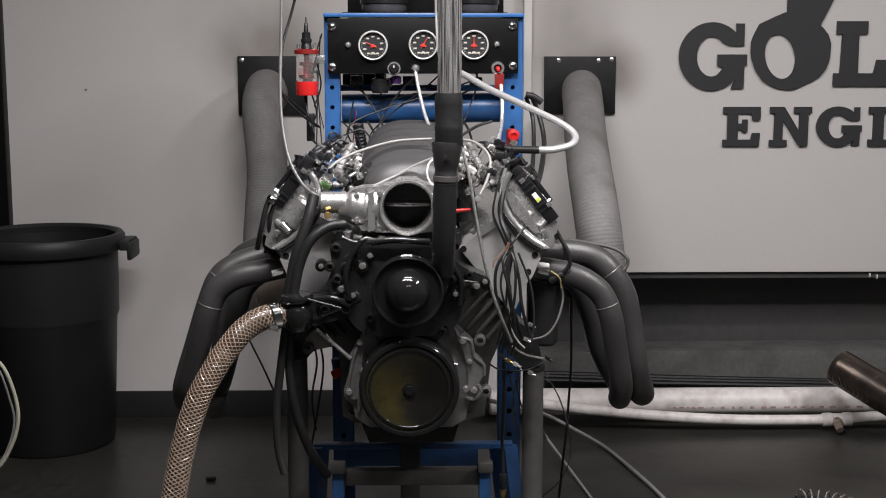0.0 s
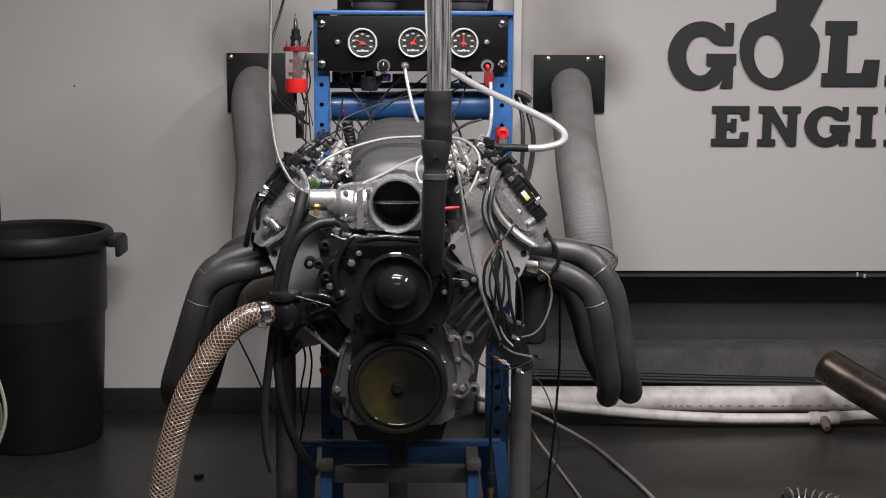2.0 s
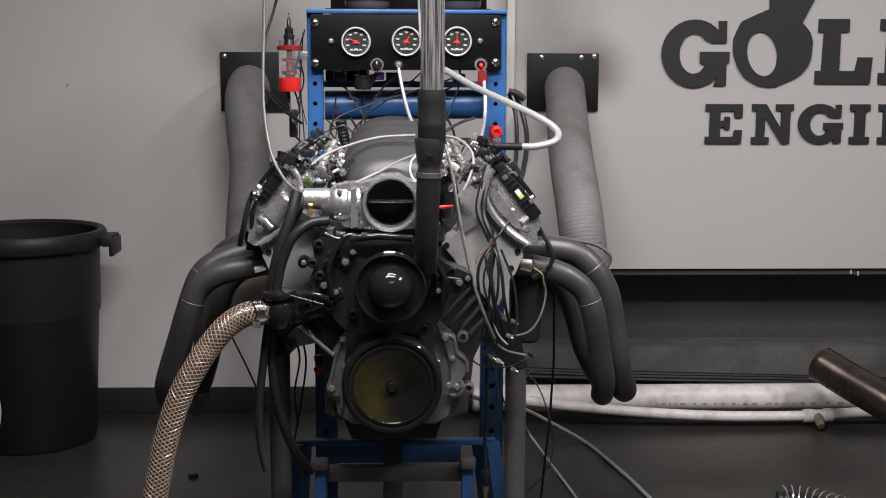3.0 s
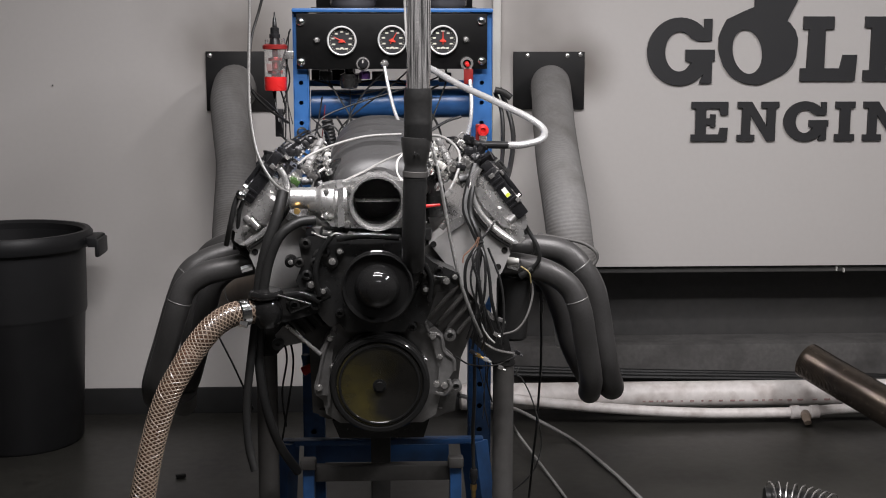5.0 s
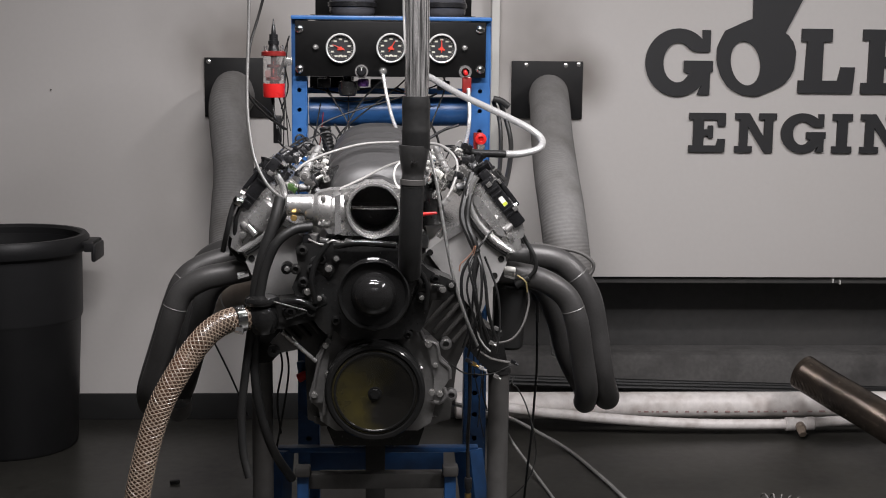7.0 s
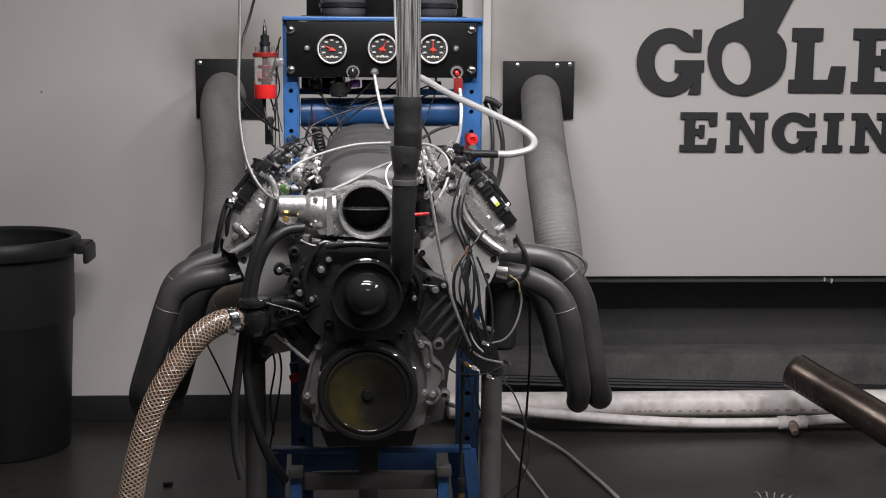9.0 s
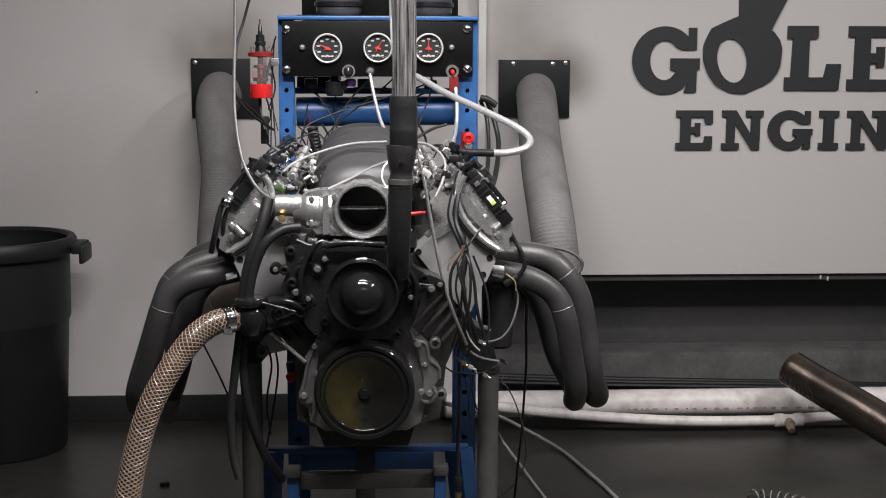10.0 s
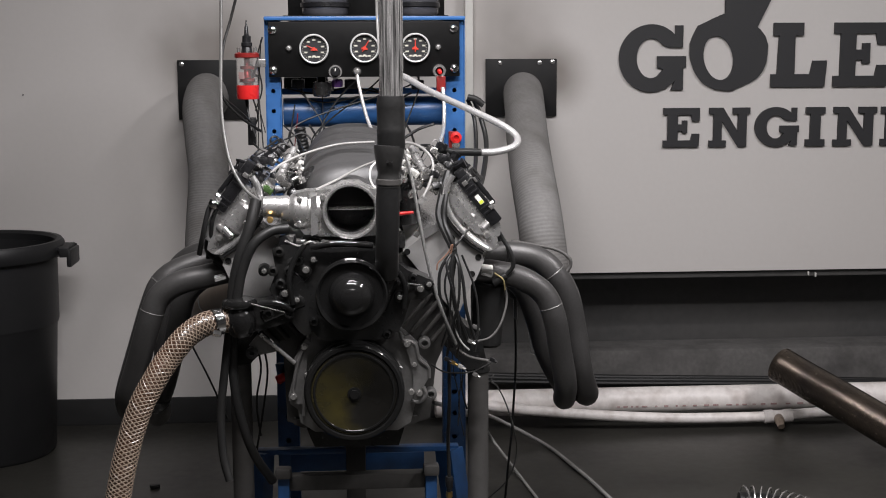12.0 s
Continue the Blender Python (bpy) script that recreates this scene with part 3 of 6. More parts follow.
for pts in ([(0.4586, 3.665, 0.1456), (0.8735, 3.665, 0.1296), (1.2823, 3.665, 0.1176), (1.4882, 3.665, 0.1116), (2.112, 3.665, 0.0892)], [(0.4572, 3.65, 0.1391), (0.8709, 3.65, 0.1231), (1.2784, 3.65, 0.1132), (1.4836, 3.65, 0.1072), (2.1055, 3.65, 0.0848)], [(0.4558, 3.635, 0.1286), (0.8683, 3.635, 0.1146), (1.2746, 3.635, 0.1047), (1.4792, 3.635, 0.0987), (2.0991, 3.635, 0.0804)]):
    slab("floor_cable", hose(B(), pts, 0.0085, 8), BLACK_RUBBER, "black cable running along the dusty curb", "cable", "", "cables at the wall foot")

# flexible metal hose
fh = thing("metal_flex_hose", (1.3955, 3.25, 0.29), "ribbed heat-tinted metal exhaust hose leaning on the pipe", "metal hose")
part("tube", ribbed(B(), [(1.4143, 3.36, 0.2365), (1.4799, 3.27, 0.2009), (1.5508, 3.16, 0.1659), (1.6428, 3.03, 0.116), (1.7597, 2.86, 0.0539)], 0.05879, 0.0055, 0.0008, 36), BRASS_FLEX, fh)
part("collar", lathe(B(), (1.4143, 3.36, 0.2365), Vector((1.4143, 3.36, 0.2365)) - Vector((1.4799, 3.27, 0.2009)), [(0.05808, -0.0128), (0.05991, -0.01098), (0.05991, 0.00274), (0.05671, 0.00549), (0.05213, -0.01829)], 40), BRASS_FLEX, fh)

# coil spring guard on the floor
cg = thing("spring_guard", (1.1003, 2.55, 0.0526), "loose coiled wire spring lying on the floor", "wire coil")
gp = [(1.0404, 2.5558, 0.05), (1.0888, 2.5494, 0.05), (1.1409, 2.5162, 0.05), (1.1958, 2.4489, 0.05)]
part("coil", helix(B(), gp, 0.046, 46, 0, 0.0024, 5, 1, 0.002), STEEL, cg)
part("core", hose(B(), gp, 0.03, 14), BLACK_RUBBER, cg, "black hose inside the spring")

# lines on the floor
def line(name, pts, r, mat, label, category, group="", seg=8):
    return slab(name, hose(B(), pts, r, seg), mat, label, category, "", group)


LOOSE = "loose lines on the floor"
line("air_line", [(0.2011, 2.6, 0.3401), (0.2949, 2.75, 0.2767), (0.423, 3.2609, 0.11), (0.5108, 3.3262, 0.05), (0.6128, 3.2457, 0.008), (0.6667, 3.0113, 0.008), (0.6945, 2.8722, 0.008), (0.7214, 2.7041, 0.008), (0.7442, 2.5412, 0.008)], 0.0062, GREY_CABLE, "pale grey air line trailing across the floor", "air line", LOOSE)
line("air_line", [(0.3385, 2.7, 0.2854), (0.4074, 3.1195, 0.09), (0.4544, 3.0692, 0.03), (0.4935, 2.8858, 0.006), (0.5128, 2.7179, 0.006), (0.5261, 2.5338, 0.006)], 0.0046, GREY_CABLE, "thin pale air line drooping to the floor", "air line", LOOSE)
line("cable", [(0.3294, 2.25, 0.5039), (0.3227, 2.25, 0.4856), (0.3399, 2.28, 0.4663), (0.3637, 2.3, 0.4191), (0.392, 2.35, 0.3314), (0.4035, 2.4, 0.2487), (0.378, 2.4, 0.1808), (0.3127, 2.4, 0.1223), (0.2689, 2.4, 0.0908), (0.2539, 2.3800, 0.0363), (0.2389, 2.3200, 0.004)], 0.0019, SHEATH, "thin grey wire looping down to the floor", "cable", LOOSE)
line("cable", [(0.3743, 2.25, 0.7478), (0.3875, 2.3, 0.6263), (0.3953, 2.35, 0.5001), (0.3969, 2.4, 0.3988), (0.3923, 2.4, 0.3166), (0.3833, 2.4, 0.2262), (0.3731, 2.4, 0.1123), (0.3581, 2.3800, 0.0449), (0.3431, 2.3200, 0.004)], 0.0031, BLACK_RUBBER, "black cable hanging to the floor", "cable", LOOSE)
slab("cable_joint", beam(beam(B(), (0.3676, 2.25, 0.7368), (0.3818, 2.26, 0.6905), 0.02, 0.016), (0.3817, 2.26, 0.6933), (0.3864, 2.28, 0.6333), 0.009, 0.009), BLACK_PLASTIC, "black plug joint at the top of the hanging cable", "connector")
line("clear_tube", [(-1.0337, 2.2, 0.5865), (-0.9761, 2.2, 0.545), (-0.9475, 2.2, 0.4761), (-0.9402, 2.2, 0.4062), (-0.9621, 2.2, 0.3364), (-1.0022, 2.2, 0.2797), (-1.0786, 2.2, 0.2372), (-1.18, 2.2, 0.1371), (-1.2702, 2.2, 0.028)], 0.00462, CLEAR_TUBE, "clear plastic tube hanging in a loop", "tube")
line("clear_tube", [(-1.0476, 2.22, 0.5793), (-0.9921, 2.22, 0.5328), (-0.9656, 2.22, 0.457), (-0.9563, 2.22, 0.3933), (-0.9781, 2.22, 0.3226), (-1.0181, 2.22, 0.2701), (-1.0944, 2.22, 0.2217), (-1.1965, 2.22, 0.1218), (-1.2865, 2.22, 0.024)], 0.0029, GREY_CABLE, "pale plastic tube hanging in a loop", "tube")

# small marks on the wall and the ledge, and a scrap on the floor
slab("nail", lathe(B(), (-1.1074, 3.648, 1.143), (0, -1, 0), [(0, 0), (0.00225, 0), (0.0027, 0.0018), (0, 0.0027)], 10), GASKET, "small dark nail head in the wall", "nail")
for p in ((1.6038, 3.655, 0.5003), (1.6299, 3.655, 0.4948)):
    slab("cable_clip", span(B(), (p[0] - 0.0018, 3.655, p[2] - 0.013), (p[0] + 0.0018, 3.668, p[2] + 0.002), 0.001), WHITE, "small white cable clip under the wall edge", "clip", "", "clips on the ledge")
slab("rubber_scrap", box(B(), (-0.6085, 2.95, 0.006), (0.02814, 0.01876, 0.01126), 0.004, pose(0, 0, 0, 0, 0, 25)), BLACK_RUBBER, "small black rubber scrap on the floor", "scrap")


# ---- engine stand ----
stand = thing("engine_stand", (0.0201, 2.4, 0), "blue steel engine test stand with drilled uprights", "engine stand")
XL0, XL1, XR0, XR1 = -0.2174, -0.1831, 0.226, 0.2741
ZT = 1.3673


def drilled(bm, x0, x1, y0, y1, z0, z1, holes, r=0.008):
    """An upright of rectangular tube whose front shows drilled holes."""
    cx = (x0 + x1) / 2
    edges = sorted(holes)
    cuts = [z0] + [v for z in edges for v in (z - r * 1.8, z + r * 1.8)] + [z1]
    for a, b in zip(cuts[::2], cuts[1::2]):
        span(bm, (x0, y0, a), (x1, y0 + 0.004, b), 0)
    for z in edges:
        hw = (x1 - x0) / 2
        sq = [(cx + hw * max(-1, min(1, 1.45 * math.cos(2 * math.pi * (k + .5) / 16))), z + r * 1.8 * max(-1, min(1, 1.45 * math.sin(2 * math.pi * (k + .5) / 16)))) for k in range(16)]
        pierced(bm, sq, ellipse(cx, z, r, r, 16, 11.25, 371.25), y0, y0 + 0.004)
    for sx in (x0, x1):
        span(bm, (sx - 0.002, y0, z0), (sx + 0.002, y1, z1), 0.001)
    span(bm, (x0, y1 - 0.004, z0), (x1, y1, z1), 0)
    return bm


for x0, x1 in ((XL0, XL1), (XR0, XR1)):
    hs = [1.0853, 1.1356, 1.1849]
    part("upright", drilled(B(), x0, x1, 2.45, 2.50, 0.62, ZT - 0.004, hs, 0.0055), BLUE, stand)
for x0, x1 in ((-0.2096, -0.1579), (0.2241, 0.2794)):
    part("lower_upright", drilled(B(), x0, x1, 2.5, 2.55, 0.05, 0.662, [0.2731, 0.3377, 0.3955, 0.4415], 0.007), SHADED_BLUE, stand)
part("top_bar", span(B(), (XL0 - 0.002, 2.428, ZT - 0.010), (XR1 + 0.002, 2.505, ZT), 0.004), BLUE, stand)
part("cross_tube", cyl(B(), (-0.181, 2.56, 1.1264), (0.228, 2.56, 1.1302), 0.0375, None, 36), BLUE, stand)
part("cross_bar", span(B(), (-0.1883, 2.6, 1.1715), (0.2392, 2.63, 1.1872), 0.003), BLUE, stand)

part("rear_box", span(B(), (-0.1845, 2.64, 1.176), (-0.07, 2.7, 1.215), 0.003), PANEL, stand, "black electrical box")
part("base_cross_member", span(B(), (-0.2489, 2.15, 0.3431), (0.2362, 2.18, 0.3566), 0.004), SHADED_BLUE, stand)
for a, b in (((-0.2312, 2.16, 0.3464), (-0.2513, 2.12, 0)), ((0.2128, 2.16, 0.344), (0.2553, 2.12, 0))):
    part("base_leg", beam(B(), (a[0], a[1], a[2] + 0.004), b, 0.048, 0.05), SHADED_BLUE, stand)
part("base_web", span(B(), (-0.1646, 2.212, 0.2816), (0.1566, 2.225, 0.3245), 0.002), SHADED_BLUE, stand)
part("centre_post", span(B(), (-0.0299, 2.08, 0.2194), (0.0152, 2.13, 0.4228), 0.006), GASKET, stand, "bare grey steel post")
part("front_cross_bar", span(B(), (-0.1581, 1.98, 0.313), (0.1511, 2.01, 0.3480), 0.004), GASKET, stand, "worn bare steel crossbar")
for cx in (-0.1675, 0.16):
    part("clevis", span(B(), (cx - 0.0175, 1.955, 0.3477), (cx + 0.0175, 1.988, 0.3718), 0.006), GASKET, stand, "bare steel clevis block")
    part("inner_leg", span(B(), (cx - 0.013, 1.965, 0.0), (cx + 0.013, 2.005, 0.3517 + 0.004), 0.003), SHADED_BLUE, stand)
for p1 in ((-0.2559, 1.98, 0.6203), (0.2659, 1.98, 0.5907)):
    post = part("front_post", cyl(B(), (p1[0], 1.98, 0.0), (p1[0], 1.98, p1[2]), 0.02325, None, 28, 0.004), GASKET, stand, "bare grey round steel post")
    part("post_cap", cyl(B(), (p1[0], 1.98, p1[2] - 0.012), (p1[0], 1.98, p1[2] + 0.012), 0.02691, 0.02446, 28, 0.003), BLACK_SATIN, post)

# ---- gauge panel ----
gp_ob = thing("gauge_panel", (0.0244, 2.44, 1.2262), "black instrument panel with three round gauges", "gauge panel")
PX0, PX1, PZ0, PZ1 = -0.2088, 0.2617, 1.2193, 1.3544
plate = part("plate", span(B(), (PX0, 2.430, PZ0), (PX1, 2.444, PZ1), 0.002), PANEL, gp_ob)
for q in ((-0.1984, 1.3339), (0.247, 1.3366), (-0.1981, 1.2361), (0.2483, 1.2388)):
    part("screw", lathe(B(), (q[0], 2.4305, q[1]), (0, -1, 0), [(0.01129, 0), (0.01031, 0.00393), (0.00589, 0.00737), (0, 0.00786)], 20), CHROME, gp_ob, "polished dome screw")
for q, turn in (((-0.0972, 1.2879), 155), ((0.0268, 1.2898), 60), ((0.1517, 1.2897), 90)):
    R = 0.0348
    g = part("gauge", lathe(B(), (q[0], 2.4295, q[1]), (0, -1, 0), [(0, 0.00295), (R - 0.004, 0.00295), (R - 0.003, 0.00982), (R, 0.00982), (R, 0)], 40), DIAL, gp_ob, "round black dial")
    part("bezel", lathe(B(), (q[0], 2.429, q[1]), (0, -1, 0), [(R - 0.0028, 0.004), (R - 0.0028, 0.012), (R - 0.0005, 0.0135), (R + 0.0018, 0.010), (R + 0.0018, 0)], 40), BEZEL, g, "bright bezel")
    nb = B()
    a = radians(turn)
    for off, ln in ((0, 0.62), (180, 0.3)):
        d = Vector((math.cos(a + radians(off)), 0, math.sin(a + radians(off))))
        cyl(nb, (q[0], 2.4235, q[1]), Vector((q[0], 2.4235, q[1])) + d * R * ln, 0.0016, 0.0008, 8)
    cyl(nb, (q[0], 2.4255, q[1]), (q[0], 2.4215, q[1]), 0.00442, None, 14)
    box(nb, (q[0], 2.4252, q[1] - 0.002), (R * 0.45, 0.00098, R * 0.12), 0, pose(0, 0, 0, 0, 20 - turn / 6, 0))
    part("needle", nb, ORANGE, g, "orange needle")
    mb = B()
    for k in range(9):
        a = radians(-60 + 300 * k / 8)
        box(mb, (q[0] + R * 0.63 * math.cos(a), 2.4256, q[1] + R * 0.63 * math.sin(a)), (0.0078, 0.0008, 0.0038), 0)
    for k in range(25):
        a = radians(-60 + 300 * k / 24)
        box(mb, (q[0] + R * 0.82 * math.cos(a), 2.4256, q[1] + R * 0.82 * math.sin(a)), (0.003, 0.0008, 0.0009), 0, pose(0, 0, 0, 0, -math.degrees(a), 0))
    prism(mb, arc(q[0], q[1] - R * 0.62, 0.002, 0.0062, 0, 180, 8), 2.4252, 2.4258)
    part("markings", mb, MARK, g, "pale dial marks")
for q in ((-0.1589, 1.2894), (0.2088, 1.2912)):
    part("indicator", lathe(B(), (q[0], 2.4305, q[1]), (0, -1, 0), [(0.00786, 0), (0.00786, 0.00393), (0.00491, 0.00884), (0, 0.00982)], 18), STEEL, gp_ob, "small dark indicator stud")
q = (-0.0457, 1.2320)
kn = part("knob", lathe(B(), (q[0], 2.4305, q[1]), (0, -1, 0), [(0.0108, 0), (0.00982, 0.01964), (0, 0.02062)], 20), BLACK_PLASTIC, gp_ob)
part("knob_ring", lathe(B(), (q[0], 2.4300, q[1]), (0, -1, 0), [(0.01228, 0), (0.01719, 0), (0.0162, 0.00687), (0.01228, 0.00687)], 24), STEEL, kn, "bright knob ring")
part("knob_mark", box(B(), (q[0], 2.4095, q[1] + 0.0055), (0.0022, 0.001, 0.007), 0), WHITE, kn, "white pointer mark")
q = (0.0074, 1.2320)
part("socket", lathe(B(), (q[0], 2.4305, q[1]), (0, -1, 0), [(0.0108, 0), (0.00982, 0.00786), (0.00589, 0.01178), (0.00589, 0.02357), (0, 0.02455)], 18), STEEL, gp_ob, "bright line fitting")
q = (0.2109, 1.2329)
sw = part("toggle_switch", cyl(B(), (q[0], 2.431, q[1]), (q[0], 2.395, q[1] - 0.004), 0.00611, 0.00493, 14, 0.002), RED, gp_ob, "red toggle lever")
part("switch_nut", lathe(B(), (q[0], 2.4305, q[1]), (0, -1, 0), [(0.00982, 0), (0.01719, 0), (0.01571, 0.00786), (0.00982, 0.00786)], 24), STEEL, sw, "round bright switch collar")
part("switch_boot", span(B(), (0.203, 2.41, 1.1822), (0.2257, 2.425, 1.2205), 0.003), RED_DARK, gp_ob, "dark red switch guard")
part("red_terminal", lathe(B(), (0.2527, 2.44, 1.0672), (0, -1, 0), [(0.01472, 0), (0.01423, 0.00785), (0.00687, 0.00981), (0.00589, 0.00392), (0, 0.00392)], 20), RED, gp_ob, "round red terminal")
part("terminal_plate", span(B(), (0.2347, 2.441, 1.0288), (0.2589, 2.449, 1.0827), 0.002), RED_DARK, gp_ob)
part("terminal_nut", bolt(B(), (0.2528, 2.44, 1.0474), (0, -1, 0), 0.008, 0.012), STEEL, gp_ob)

# vessels on top of the stand
for a, b, m, lab in (((-0.1298, 2.56, 1.3758), (-0.0133, 2.56, 1.3757), GLASS, "grey plastic canister standing on the stand"), ((0.1022, 2.56, 1.3844), (0.2177, 2.56, 1.3844), GLASS, "grey plastic canister standing on the stand")):
    r = (b[0] - a[0]) / 2
    c = ((a[0] + b[0]) / 2, 2.56, ZT + 0.004)
    t = thing("canister", c, lab, "canister", "canisters on the stand")
    part("body", lathe(B(), c, (0, 0, 1), [(0, 0), (r * 0.9, 0), (r, 0.008), (r, 0.10), (r * 0.92, 0.115), (0, 0.115)], 36), m, t)
    part("band", lathe(B(), (c[0], c[1], c[2] + 0.02), (0, 0, 1), [(r + 0.001, 0), (r + 0.004, 0.002), (r + 0.004, 0.012), (r + 0.001, 0.014)], 36), BLACK_PLASTIC, t)
tray = slab("shelf", span(B(), (-0.1739, 2.47, ZT + 0.0), (0.2373, 2.68, ZT + 0.003), 0.001), PANEL, "thin black shelf on top of the stand", "shelf")
slab("relay_box", span(B(), (-0.1721, 2.69, ZT - 0.05), (0.2422, 2.76, ZT + 0.22), 0.004), PANEL, "black equipment box behind the canisters", "equipment box")

# ---- red canister coil ----
ic = (-0.2606, 2.42, 1.2212)
coil = thing("ignition_coil", (ic[0], 2.42, 1.189), "clear ignition coil canister with red fluid clamped to the stand", "ignition coil")
zc = 1.1678
k = 0.001415
part("body", lathe(B(), (ic[0], 2.42, zc), (0, 0, 1), [(0, 0), (17.5 * k, 0), (18.5 * k, 3 * k), (18.5 * k, 71 * k), (0, 71 * k)], 32), JAR, coil, "clear plastic canister")
part("base_band", lathe(B(), (ic[0], 2.42, zc - 0.001), (0, 0, 1), [(0, 0), (18 * k, 0), (19.2 * k, 3 * k), (19.2 * k, 24 * k), (18.4 * k, 24 * k)], 32), RED, coil, "bright red lower band")
part("collar", lathe(B(), (ic[0], 2.42, zc + 70 * k), (0, 0, 1), [(18 * k, 0), (21.5 * k, 1 * k), (21.5 * k, 7 * k), (18 * k, 9 * k), (0, 9 * k)], 32), RED_DARK, coil, "dark red crimped collar")
part("tower", lathe(B(), (ic[0], 2.42, zc + 79 * k), (0, 0, 1), [(10 * k, 0), (8 * k, 10 * k), (9.5 * k, 11 * k), (9.5 * k, 17 * k), (7.5 * k, 18 * k), (7.5 * k, 28 * k), (4 * k, 30 * k), (3 * k, 44 * k), (1.5 * k, 46 * k), (1 * k, 55 * k), (0, 55 * k)], 20), BLACK_PLASTIC, coil, "black terminal tower")
for s in (-1, 1):
    part("terminal", cyl(B(), (ic[0] + s * 14 * k, 2.42, zc + 79 * k), (ic[0] + s * 14 * k, 2.42, zc + 88 * k), 3.2 * k, None, 10, 0.001), STEEL, coil)
part("bracket", span(B(), (ic[0] + 17 * k, 2.415, zc + 54 * k), (XL0 + 0.002, 2.425, zc + 68 * k), 0.002), STEEL, coil)
part("winding", lathe(B(), (ic[0], 2.42, zc + 20 * k), (0, 0, 1), [(0, 0), (6 * k, 0), (6 * k, 8 * k), (11 * k, 9 * k), (11 * k, 15 * k), (5 * k, 16 * k), (5 * k, 30 * k), (10 * k, 31 * k), (10 * k, 36 * k), (4 * k, 37 * k), (4 * k, 50 * k), (0, 50 * k)], 20), RED_DARK, coil, "dark red winding inside the canister")
part("print", box(B(), (ic[0] - 9 * k, 2.42 - 16.6 * k, zc + 40 * k), (11 * k, 0.001, 12 * k), 0, pose(0, 0, 0, 0, 0, -32)), PRINT, coil, "small faded print bars")


# ---- engine ----
engine = thing("engine", (0.0035, 2.1, 0.3846), "bare aluminium eight-cylinder engine mounted on the stand", "engine")
CX = -0.0045


def both(outline):
    return (outline, [(2 * CX - x, z) for x, z in reversed(outline)])


# block: a V body, its skirt and the cast ribs of each bank
part("block", prism(B(), [(-0.1594, 0.6475), (-0.1536, 0.4897), (-0.1117, 0.477), (0.1031, 0.4769), (0.1554, 0.4895), (0.1687, 0.6094), (0.2135, 0.7147), (0.103, 0.8579), (0.036, 0.8211), (-0.0436, 0.8212), (-0.1098, 0.8581), (-0.2215, 0.7149)], 1.925, 2.42, 0.004), BLOCK, engine, "dark engine block")
for sgn in (1, -1):
    rb = B()
    for k in range(4):
        p = Vector((0.1305, 1.92, 0.7358)) + k * Vector((0.017, 0, -0.015))
        q = p + Vector((-0.034, 0, -0.042)) * (1.0 - 0.12 * k)
        p, q = p + Vector((0.03, 0, 0.032)), q
        if sgn < 0:
            p.x, q.x = 2 * CX - p.x, 2 * CX - q.x
        cyl(rb, p, q, 0.0055, None, 10)
    part("bank_ribs", rb, GASKET if sgn > 0 else BLOCK, engine)
for o in both([(0.0995, 0.8618), (0.1435, 0.8955), (0.2055, 0.9314), (0.2898, 0.8616), (0.2667, 0.8585), (0.272, 0.8395), (0.2542, 0.7983), (0.2448, 0.7888), (0.2197, 0.7307), (0.2071, 0.7276)]):
    hd = part("cylinder_head", prism(B(), o, 1.905, 2.42, 0.003), HEAD_FACE, engine, "machined aluminium cylinder head")
for q in ((0.1079, 0.8607), (0.2594, 0.8469), (0.2458, 0.811), (0.2024, 0.8892)):
    for x in (q[0], 2 * CX - q[0]):
        part("bolt_hole", lathe(B(), (x, 1.9045, q[1]), (0, -1, 0), [(0.0068, 0), (0.0068, 0.0012), (0.0052, 0.0012), (0.005, 0.0004), (0, 0.0004)], 18), BLACK_SATIN, engine)

for o in both([(0.1382, 0.9054), (0.2065, 0.9434), (0.2118, 0.9297), (0.1456, 0.8885)]):
    part("intake_face", prism(B(), o, 1.897, 2.40, 0.002), MACHINED, engine, "bright machined intake face")

